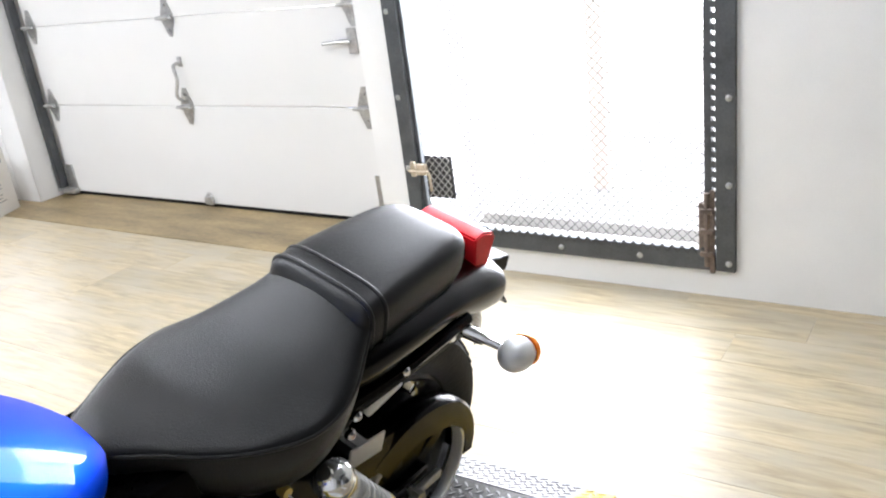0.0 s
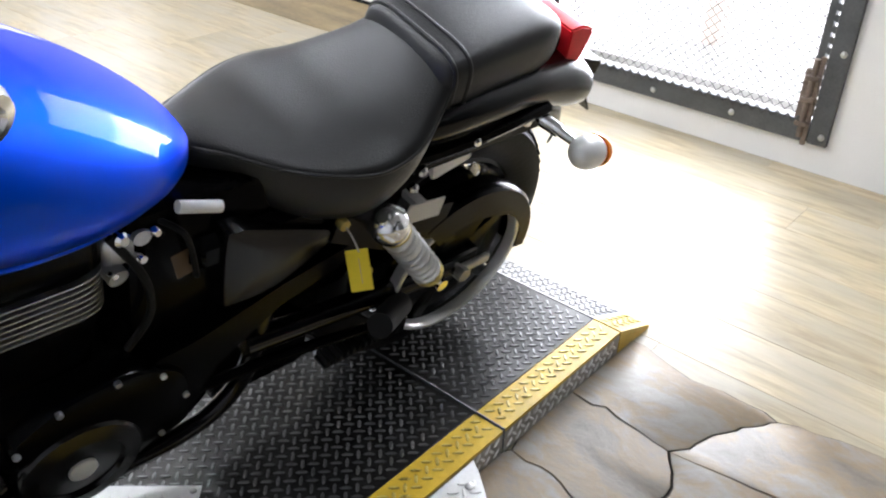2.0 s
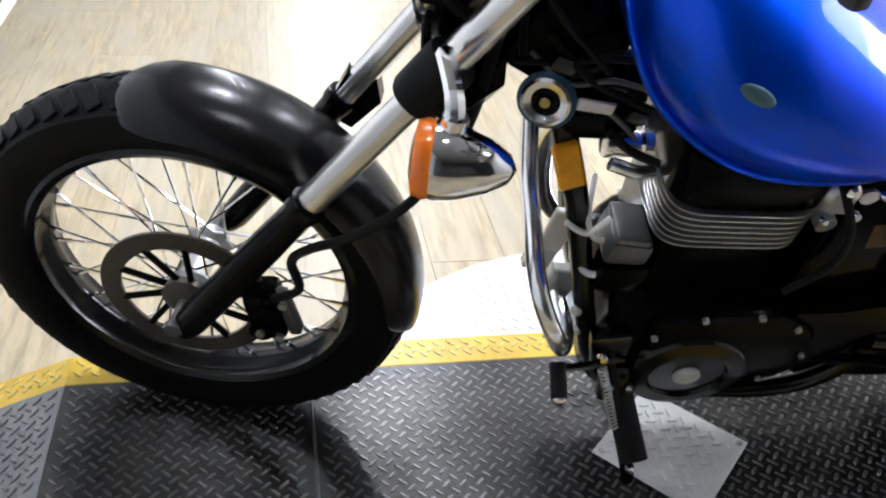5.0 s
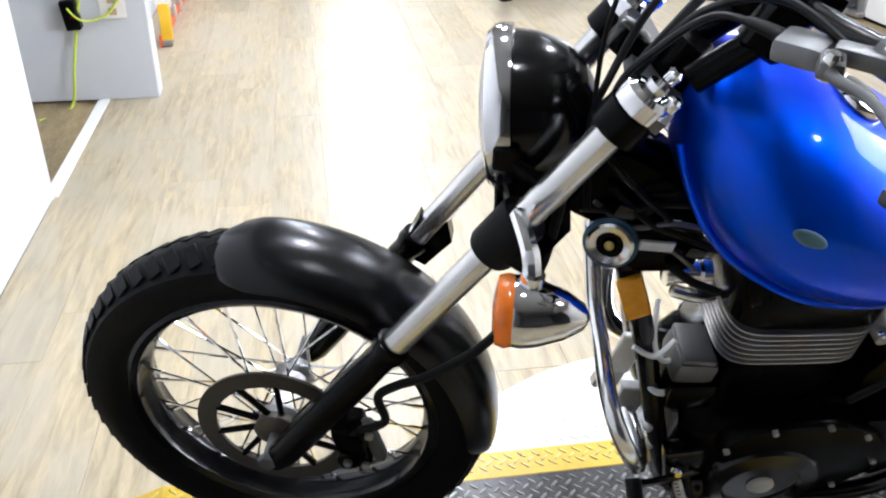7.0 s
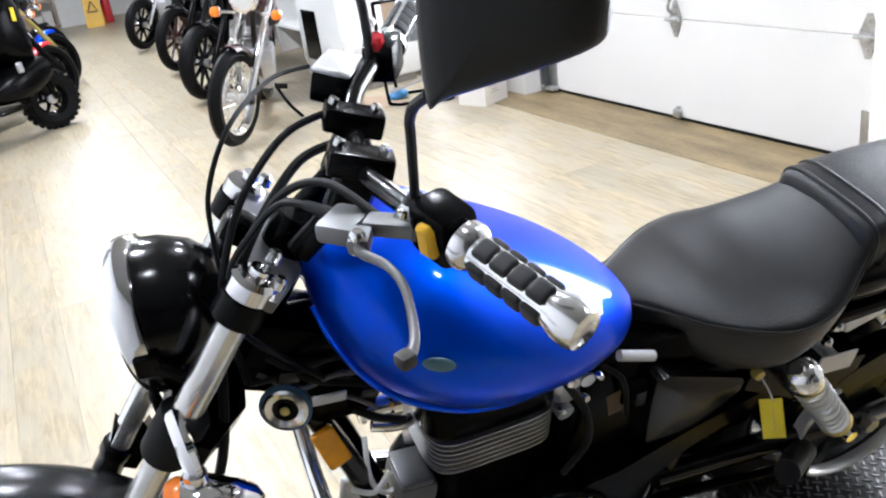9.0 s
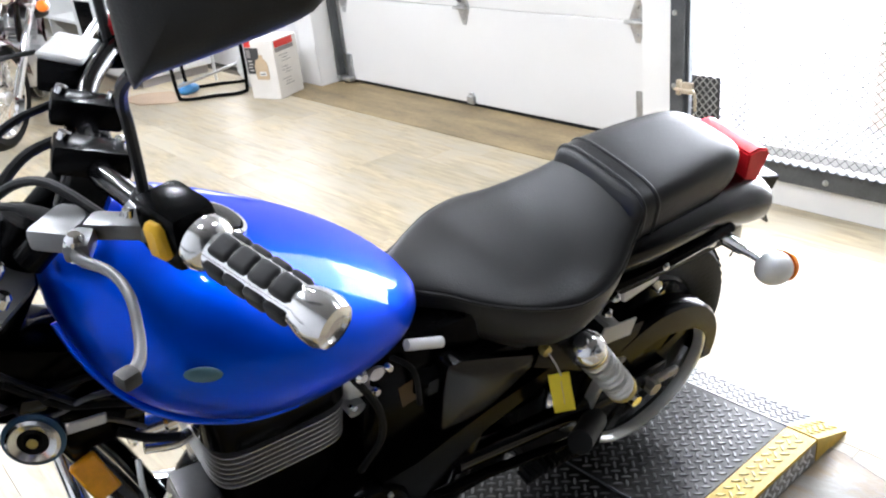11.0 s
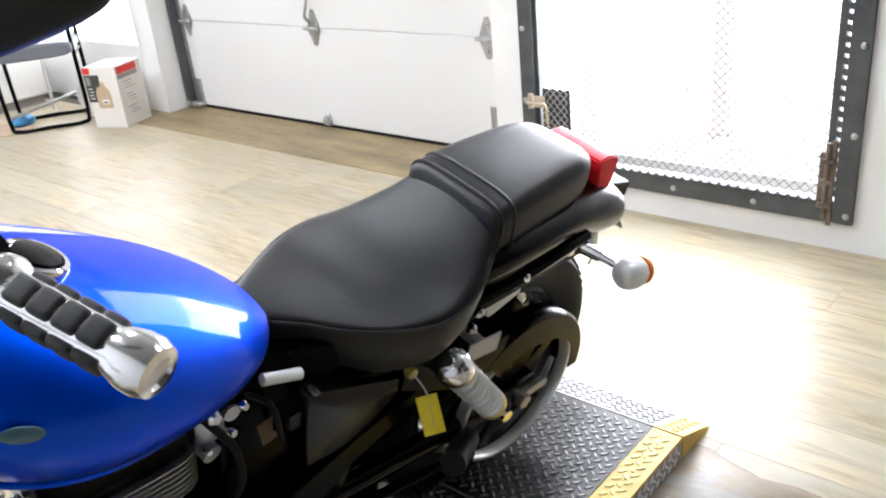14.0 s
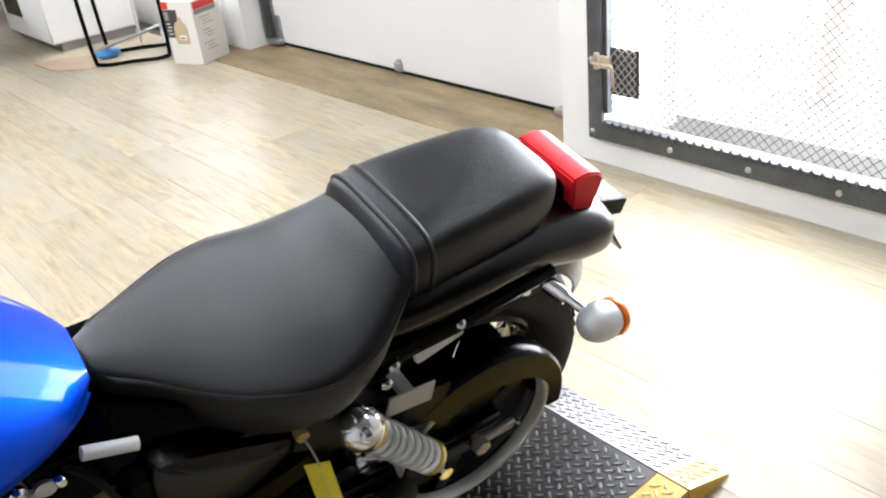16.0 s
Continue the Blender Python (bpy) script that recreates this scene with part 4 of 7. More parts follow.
def front_end():
    top, low, end = Vector((0, -0.219, 0.972)), Vector((0, -0.457, 0.593)), Vector((0, -0.656, 0.307))
    d = (end - top).normalized()
    for s in (1, -1):
        o = Vector((s * 0.112, 0, 0))
        bm = B()
        cyl(bm, top + o, top + o + d * 0.475, 0.0185, seg=24)
        leg = bp("fork_tube", bm, FORK, "silver fork tube", steer=True)
        bm = B()
        lathe(bm, [(0.018, 0), (0.0245, 0.004), (0.025, 0.02), (0.0215, 0.028), (0.0215, 0.06), (0.023, 0.10), (0.024, 0.26), (0.0235, 0.32), (0.018, 0.345), (0.001, 0.347)], top + o + d * 0.458, d, 24)
        bp("fork_slider", bm, BLACK_SATIN, "black fork slider", leg, True)
        bm = B()
        lathe(bm, [(0.022, 0), (0.029, 0.001), (0.0305, 0.006), (0.0305, 0.062), (0.028, 0.068), (0.022, 0.069)], top + o + d * 0.188, d, 24)
        bp("lower_clamp", bm, RUBBER, "black lower fork clamp", leg, True)
        bm = B()
        lathe(bm, [(0.022, 0.012), (0.029, 0.014), (0.03, 0.045), (0.022, 0.048)], top + o, d, 24)
        bp("upper_collar", bm, BLACK_SATIN, "", leg, True)
        bm = B()
        lathe(bm, [(0.027, 0.012), (0.027, -0.006), (0.022, -0.012), (0.012, -0.014), (0.012, -0.022), (0.001, -0.022)], top + o, d, 20)
        bp("fork_cap", bm, CHROME, "chrome fork cap", leg, True)
    bm = B()
    plate(bm, [Vector((x, y, 0)) for x, y in ((-0.134, -0.014), (-0.12, -0.024), (0.12, -0.024), (0.134, -0.014), (0.134, 0.012), (0.05, 0.048), (-0.05, 0.048), (-0.134, 0.012))], (0, 0, 0.014))
    bm.transform(Matrix.Translation((0, -0.215, 0.952)) @ Matrix.Rotation(radians(-34), 4, "X"))
    bp("upper_yoke", bm, PERCH, "grey metal upper yoke", steer=True)
    bm = B()
    plate(bm, [Vector((x, y, 0)) for x, y in ((-0.14, -0.03), (0.14, -0.03), (0.14, 0.02), (0.05, 0.065), (-0.05, 0.065), (-0.14, 0.02))], (0, 0, 0.03))
    bm.transform(Matrix.Translation((0, -0.335, 0.762)) @ Matrix.Rotation(radians(-34), 4, "X"))
    bp("lower_yoke", bm, BLACK_SATIN, steer=True)
    bm = B()
    cyl(bm, (0, -0.155, 0.985), (0, -0.295, 0.765), 0.032)
    bp("steering_head", bm, BLACK_SATIN)
    # fender
    C, n = Vector(FA), 30
    bm = B()
    rows = []
    for k in range(n):
        a = radians(105 - k * 115 / (n - 1))
        e = min(k, n - 1 - k)
        w = 0.076 * (1 - 0.62 * max(0, (4 - e) / 4) ** 2.2)
        o = C + Vector((0, math.cos(a), math.sin(a))) * (0.342 - 0.020 * max(0, (3.5 - k) / 3.5) ** 2)
        dep = 0.048 * (1 - 0.55 * max(0, (4 - e) / 4) ** 2.2)
        out = Vector((0, math.cos(a), math.sin(a)))
        sec = [o + Vector((w * math.sin(q), 0, 0)) - out * (dep * (1 - math.cos(q))) for q in np.linspace(-1.5, 1.5, 17)]
        sec += [o + Vector(((w - 0.003) * math.sin(q), 0, 0)) - out * (dep * (1 - math.cos(q)) + 0.003) for q in np.linspace(1.5, -1.5, 17)]
        rows.append(sec)
    skin(bm, rows)
    bp("front_fender", bm, FENDER, "dark metallic rounded front fender", steer=True)
    bm = B()
    plate(bm, [(-0.10, -0.50, 0.56), (-0.10, -0.47, 0.63), (-0.10, -0.455, 0.595), (-0.10, -0.43, 0.64), (-0.10, -0.42, 0.59), (-0.10, -0.46, 0.54)], (-0.03, 0, 0))
    bp("cable_guide", bm, BLACK_SATIN, steer=True)
    # headlight
    ax = Vector((0, -1, -0.10)).normalized()
    hc = Vector((0, -0.350, 0.884))
    bm = B()
    lathe(bm, [(0.001, -0.100), (0.028, -0.097), (0.055, -0.085), (0.076, -0.062), (0.088, -0.030), (0.092, 0.0), (0.092, 0.006)], hc, ax, 40)
    hl = bp("headlight", bm, BLACK_GLOSS, "round black headlight with a chrome rim", steer=True)
    bm = B()
    lathe(bm, [(0.090, -0.006), (0.0965, -0.004), (0.098, 0.008), (0.096, 0.018), (0.089, 0.025), (0.085, 0.022), (0.087, 0.008)], hc, ax, 40, loop=True)
    bp("rim", bm, CHROME, "chrome headlight rim", hl, True)
    bm = B()
    lathe(bm, [(0.0865, 0.012), (0.0865, 0.020), (0.074, 0.028), (0.044, 0.035), (0.001, 0.038)], hc, ax, 36)
    bp("lens", bm, LAMP_GLASS, "clear fluted lens", hl, True)
    for s in (1, -1):
        bm = B()
        cyl(bm, (s * 0.092, -0.348, 0.878), (s * 0.114, -0.29, 0.845), 0.008)
        boxm(bm, (s * 0.096, -0.35, 0.878), (0.012, 0.03, 0.03), bevel=0.003)
        bp("headlight_bracket", bm, BLACK_SATIN, steer=True)
    bm = B()
    boxm(bm, (0.092, -0.352, 0.792), (0.018, 0.010, 0.10), Matrix.Rotation(radians(4), 4, "X"), 0.003)
    bp("headlight_stay", bm, BLACK_SATIN, "black strut under the headlight", steer=True)
    for s in (1, -1):
        for q in (-0.026, 0.028):
            bm = B()
            lathe(bm, [(0.0085, 0), (0.0085, 0.01), (0.005, 0.014), (0.001, 0.014)], (s * (0.105 + q * 0.5), -0.196, 0.976 - q * 0.3), (0, 0.56, 0.83), 12)
            bp("yoke_bolt", bm, CHROME, "", steer=True)
    # front signals
    for s in (1, -1):
        bm = B()
        lathe(bm, [(0.038, -0.002), (0.04, 0.012), (0.037, 0.03), (0.027, 0.058), (0.014, 0.078), (0.001, 0.085)], (s * 0.218, -0.331, 0.768), (0, 1, 0.02), 24)
        sig = bp("turn_signal", bm, CHROME, "chrome bullet turn signal with an orange lens", steer=True)
        bm = B()
        lathe(bm, [(0.0385, 0.004), (0.0405, -0.004), (0.037, -0.014), (0.02, -0.018), (0.001, -0.019)], (s * 0.218, -0.331, 0.768), (0, 1, 0.02), 24)
        bp("lens", bm, ORANGE, "orange lens", sig, True)
        bm = B()
        tube(bm, [(s * 0.14, -0.331, 0.837), (s * 0.196, -0.316, 0.832), (s * 0.211, -0.311, 0.802)], 0.010, 8)
        cyl(bm, (s * 0.211, -0.311, 0.817), (s * 0.214, -0.314, 0.787), 0.013)
        bp("stem", bm, CHROME, "", sig, True)
    # disc, caliper, hose
    bm = B()
    lathe(bm, [(0.097, 0.0), (0.127, 0.0), (0.127, 0.005), (0.097, 0.005)], Vector(FA) + Vector((0.062, 0, 0)), (1, 0, 0), 48, loop=True)
    dk = bp("brake_disc", bm, DISC_STEEL, "dull bare steel brake disc", steer=True)
    for q in range(10):
        a = 2 * math.pi * q / 10
        bm = B()
        cyl(bm, Vector(FA) + Vector((0.064, 0.03 * math.cos(a), 0.03 * math.sin(a))), Vector(FA) + Vector((0.064, 0.100 * math.cos(a + 0.25), 0.100 * math.sin(a + 0.25))), 0.0052, seg=8)
        bp("disc_spoke", bm, BLACK_SATIN, "", dk, True)
    bm = B()
    lathe(bm, [(0.036, 0), (0.036, 0.012), (0.02, 0.02), (0.001, 0.02)], Vector(FA) + Vector((0.06, 0, 0)), (1, 0, 0), 20)
    bp("disc_hub", bm, DISC_STEEL, "", dk, True)
    bm = B()
    boxm(bm, (0.075, -0.545, 0.330), (0.05, 0.050, 0.092), Matrix.Rotation(radians(12), 4, "X"), 0.012, 2)
    boxm(bm, (0.088, -0.536, 0.352), (0.03, 0.035, 0.05), bevel=0.008)
    cyl(bm, (0.085, -0.548, 0.312), (0.108, -0.548, 0.312), 0.018)
    cyl(bm, (0.085, -0.540, 0.350), (0.106, -0.540, 0.350), 0.016)
    cal = bp("brake_caliper", bm, BLACK_SATIN, "black brake caliper", steer=True)
    bm = B()
    boxm(bm, (0.082, -0.512, 0.338), (0.022, 0.018, 0.085), Matrix.Rotation(radians(16), 4, "X"), 0.005, 2)
    bp("caliper_bracket", bm, COIL, "dark grey caliper bracket", cal, True)
    for c in ((0.100, -0.515, 0.372), (0.100, -0.522, 0.300), (0.108, -0.548, 0.312)):
        bm = B()
        lathe(bm, [(0.0065, 0), (0.0065, 0.006), (0.001, 0.007)], c, (1, 0, 0), 8)
        bp("caliper_bolt", bm, GALV, "", cal, True)
    bm = B()
    tube(bm, [(0.10, -0.528, 0.382), (0.115, -0.488, 0.428), (0.12, -0.496, 0.485), (0.13, -0.468, 0.525), (0.125, -0.42, 0.55), (0.12, -0.35, 0.62), (0.10, -0.30, 0.72), (0.06, -0.28, 0.82)], 0.0065, 8)
    bp("brake_hose", bm, RUBBER, "black brake hose", steer=True)
    bm = B()
    cyl(bm, (-0.13, FA[1], FA[2]), (0.128, FA[1], FA[2]), 0.009)
    cyl(bm, (0.122, FA[1], FA[2]), (0.134, FA[1], FA[2]), 0.014, seg=6)
    bp("front_axle", bm, COIL, steer=True)


front_end()


def controls():
    bm = B()
    L = [(0.345, 0.067, 1.0285), (0.24, -0.008, 1.056), (0.18, -0.036, 1.058), (0.12, -0.060, 1.056), (0.06, -0.082, 1.060)]
    tube(bm, L + [(-0.06, -0.087, 1.066), (-0.115, -0.078, 1.082), (-0.18, -0.05, 1.096), (-0.235, -0.022, 1.102), (-0.352, 0.025, 1.126)], 0.0115, 12)
    bar = bp("handlebar", bm, BLACK_GLOSS, "glossy black cruiser handlebar", steer="bar")
    for s in (1, -1):
        bm = B()
        cyl(bm, (s * 0.05, -0.165, 0.965), (s * 0.05, -0.115, 1.01), 0.016)
        boxm(bm, (s * 0.05, -0.098, 1.030), (0.034, 0.046, 0.06), Matrix.Rotation(radians(-28), 4, "X"), 0.005)
        boxm(bm, (s * 0.053, -0.084, 1.070 - 0.004 * s), (0.042, 0.072, 0.030), Matrix.Rotation(radians(-17), 4, "X"), 0.006, 2)
        ri = bp("riser", bm, BLACK_SATIN, "black handlebar riser", steer="bar")
        for q in (-0.018, 0.02):
            bm = B()
            lathe(bm, [(0.006, 0), (0.006, 0.008), (0.001, 0.009)], Vector((s * 0.053, -0.083, 1.085 - 0.004 * s)) + Vector((0, math.cos(0.3), -math.sin(0.3))) * q * 1.3, (0, 0.47, 0.88), 10)
            bp("bolt", bm, CHROME, "", ri, "bar")
    # grips
    for s in (1, -1):
        a, b = (Vector((0.236, -0.006, 1.057)), Vector((0.345, 0.067, 1.0285))) if s > 0 else (Vector((-0.235, -0.022, 1.102)), Vector((-0.350, 0.025, 1.126)))
        ax = (b - a).normalized()
        l = (b - a).length
        bm = B()
        lathe(bm, [(0.012, 0), (0.0235, 0.0), (0.0245, 0.008), (0.022, 0.014), (0.0178, 0.018), (0.0178, l - 0.026), (0.0195, l - 0.022), (0.022, l - 0.012), (0.0222, l), (0.019, l + 0.008), (0.012, l + 0.010), (0.010, l + 0.007), (0.001, l + 0.007)], a, ax, 28)
        gr = bp("grip", bm, POLISHED, "chrome grip with black rubber pads", steer="bar")
        u = Vector((0.55, -0.45, -0.35))
        u = (u - ax * u.dot(ax)).normalized()
        v = ax.cross(u)
        for k in range(4):
            for q in range(4):
                t = math.pi * q / 2
                o = u * math.cos(t) + v * math.sin(t)
                w = ax.cross(o)
                M = Matrix((w, ax, o)).transposed().to_4x4()
                M.translation = a + ax * (0.032 + k * (l - 0.070) / 3.0) + o * 0.0152
                bm = B()
                g = boxm(bm, (0, 0, 0), (0.0215, 0.0205, 0.0100), bevel=0.0048, seg=3)
                bmesh.ops.transform(bm, matrix=M, verts=bm.verts)
                bp("rubber_pad", bm, GRIP_RUBBER, "", gr, "bar")
        bm = B()
        M = Matrix((ax.cross(Vector((0, 0, 1))).normalized(), ax, Vector((0, 0, 1)))).transposed().to_4x4()
        boxm(bm, a - ax * 0.028, (0.046, 0.05, 0.05), M, 0.009, 2)
        sw = bp("switch_housing", bm, BLACK_SATIN, "black switch housing", steer="bar")
        bm = B()
        boxm(bm, a - ax * 0.022 + (Vector((0.012, -0.018, 0.0)) if s > 0 else Vector((0.018, -0.010, 0.018))), (0.02, 0.02, 0.030), M @ Matrix.Rotation(radians(12), 4, "X"), 0.004)
        bp("switch_button", bm, YELLOW_PLASTIC if s > 0 else RED_PAINT, "yellow switch" if s > 0 else "red stop switch", sw, "bar")
    # clutch lever
    bm = B()
    boxm(bm, (0.168, -0.110, 1.055), (0.050, 0.040, 0.021), Matrix.Rotation(radians(-32), 4, "Z"), 0.006, 2)
    boxm(bm, (0.205, -0.098, 1.057), (0.034, 0.022, 0.017), Matrix.Rotation(radians(-12), 4, "Z"), 0.006, 2)
    cyl(bm, (0.178, -0.052, 1.060), (0.206, -0.034, 1.058), 0.0175)
    boxm(bm, (0.190, -0.068, 1.060), (0.026, 0.050, 0.016), Matrix.Rotation(radians(-25), 4, "Z"), 0.005, 2)
    pc = bp("lever_perch", bm, PERCH, "grey cast lever perch", steer="bar")
    bm = B()
    tube(bm, [(0.213, -0.101, 1.058), (0.229, -0.098, 1.056), (0.253, -0.078, 1.054), (0.284, -0.067, 1.049), (0.318, -0.065, 1.039), (0.344, -0.067, 1.034), (0.358, -0.073, 1.033)], lambda t: 0.0058 - 0.0016 * math.sin(t * 3), 10)
    lv = bp("clutch_lever", bm, PERCH, "dull grey clutch lever", steer="bar")
    bm = B()
    boxm(bm, (0.362, -0.0765, 1.033), (0.015, 0.015, 0.013), Matrix.Rotation(radians(32), 4, "Z"), 0.004, 2)
    bp("lever_tip", bm, TIP, "worn dark lever tip", lv, "bar")
    bm = B()
    tube(bm, [(-0.225, -0.085, 1.075), (-0.26, -0.082, 1.078), (-0.30, -0.072, 1.084), (-0.345, -0.05, 1.095), (-0.368, -0.038, 1.10)], 0.0055, 10)
    ball(bm, (-0.371, -0.036, 1.101), (0.009, 0.009, 0.008), 14)
    bp("brake_lever", bm, ALU, "polished brake lever", steer="bar")
    bm = B()
    RES = Matrix.Rotation(radians(-18), 4, "Z") @ Matrix.Rotation(radians(-14), 4, "X")
    boxm(bm, (-0.170, -0.098, 1.084), (0.074, 0.048, 0.038), RES, 0.005, 2)
    mc = bp("brake_reservoir", bm, BLACK_SATIN, "square black brake fluid reservoir", steer="bar")
    bm = B()
    boxm(bm, (-0.170, -0.0925, 1.106), (0.077, 0.051, 0.008), RES, 0.003)
    bp("lid", bm, LABEL, "pale grey metal lid", mc, "bar")
    bm = B()
    tube(bm, [(0.153, -0.116, 1.055), (0.140, -0.130, 1.058), (0.126, -0.146, 1.060)], lambda t: 0.0085 - 0.0035 * t, 12)
    bp("cable_boot", bm, RUBBER, "black rubber cable boot", pc, "bar")
    bm = B()
    lathe(bm, [(0.007, -0.012), (0.008, 0.008), (0.005, 0.012), (0.001, 0.012)], (0.213, -0.101, 1.060), (0.1, 0.1, 1), 12)
    bp("pivot_bolt", bm, CHROME, "", pc, "bar")
    for q in (-0.012, 0.010):
        bm = B()
        lathe(bm, [(0.005, 0), (0.005, 0.006), (0.001, 0.007)], (0.194 + q, -0.052 - q * 0.6, 1.074), (0, 0.2, 1), 10)
        bp("clamp_screw", bm, CHROME, "", pc, "bar")
    # mirrors: left
    bm = B()
    tube(bm, [(0.192, -0.09, 1.105), (0.196, -0.092, 1.15), (0.203, -0.095, 1.192), (0.211, -0.098, 1.212), (0.233, -0.101, 1.237), (0.264, -0.10, 1.262)], 0.0050, 8, n=5)
    lathe(bm, [(0.014, 0), (0.013, 0.012), (0.008, 0.02), (0.001, 0.02)], (0.192, -0.09, 1.10), (0.05, 0, 1), 12)
    MOVE = NEAR @ Matrix.Translation((0, 0.006, -0.004))
    bm.transform(MOVE)
    ms = bp("mirror_stem", bm, MIRROR_SHELL, "black mirror stem")
    e1 = (Vector((0.352, 0.012, 1.318)) - Vector((0.268, -0.102, 1.262))).normalized()
    e2 = Vector((0.08, 0.10, 1.0))
    e2 = (e2 - e1 * e2.dot(e1)).normalized()
    e3 = e1.cross(e2)
    M = Matrix((e1, e2, e3)).transposed().to_4x4()
    M.translation = Vector((0.268, -0.102, 1.262))
    M = MOVE @ M
    bm = B()
    out = [(0.0, 0.0), (0.02, -0.002), (0.126, 0.005), (0.149, 0.022), (0.160, 0.075), (0.15, 0.10), (0.05, 0.108), (0.032, 0.095)]
    path = smooth_path([Vector((x, y, 0)) for x, y in out], 4, True)
    cen = Vector((0.075, 0.05, 0))
    skin(bm, [[cen + (p - cen) * f + Vector((0, 0, h)) for p in path] for f, h in ((0.98, -0.004), (1.0, 0.0), (0.98, 0.008), (0.86, 0.018), (0.6, 0.024), (0.2, 0.026))])
    bm.transform(M)
    mh = bp("mirror_head", bm, MIRROR_SHELL, "black rectangular mirror")
    bm = B()
    plate(bm, [cen + (p - cen) * 0.90 + Vector((0, 0, -0.0048)) for p in path], (0, 0, 0.0006))
    bm.transform(M)
    bp("mirror_glass", bm, MIRROR, "", mh)
    bm = B()
    tube(bm, [(-0.19, -0.05, 1.09), (-0.195, -0.052, 1.16), (-0.20, -0.06, 1.22), (-0.24, -0.05, 1.26)], 0.0065, 8)
    bp("mirror_stem", bm, MIRROR_SHELL, "black mirror stem", steer="bar")
    bm = B()
    skin(bm, [[Vector((-0.30, -0.045, 1.29)) + Vector((-(p.x - 0.075), 0, p.y - 0.05)) * f + Vector((0, -h, 0)) for p in path] for f, h in ((0.98, -0.004), (1.0, 0.0), (0.98, 0.008), (0.86, 0.018), (0.6, 0.024))])
    bp("mirror_head", bm, MIRROR_SHELL, "black rectangular mirror", steer="bar")
    # cables
    for pts, r in (([(-0.179, -0.13, 1.104), (-0.10, -0.175, 1.118), (0.0, -0.218, 1.105), (0.03, -0.250, 1.045), (0.022, -0.259, 0.976), (0.025, -0.258, 0.90)], 0.0030),
                   ([(-0.08, -0.11, 1.078), (-0.035, -0.165, 1.072), (0.025, -0.215, 1.032), (0.055, -0.245, 0.97), (0.05, -0.26, 0.90), (0.06, -0.25, 0.80)], 0.0045),
                   ([(-0.03, -0.105, 1.058), (0.0, -0.152, 1.052), (0.05, -0.20, 1.01), (0.072, -0.237, 0.955), (0.06, -0.25, 0.88)], 0.0056),
                   ([(0.126, -0.146, 1.060), (0.108, -0.172, 1.055), (0.095, -0.205, 1.02), (0.085, -0.24, 0.965), (0.07, -0.24, 0.88), (0.07, -0.16, 0.80)], 0.0038),
                   ([(0.172, -0.078, 1.062), (0.13, -0.125, 1.084), (0.085, -0.175, 1.05), (0.07, -0.22, 0.98), (0.05, -0.25, 0.90)], 0.0045)):
        bm = B()
        tube(bm, pts, r, 8)
        bp("cable", bm, RUBBER, "black control cable", steer="bar")
    bm = B()
    boxm(bm, (0.0, -0.232, 0.980), (0.042, 0.04, 0.034), Matrix.Rotation(radians(-34), 4, "X"), 0.01, 2)
    bp("indicator_pod", bm, BLACK_SATIN, "black indicator pod", steer="bar")


controls()


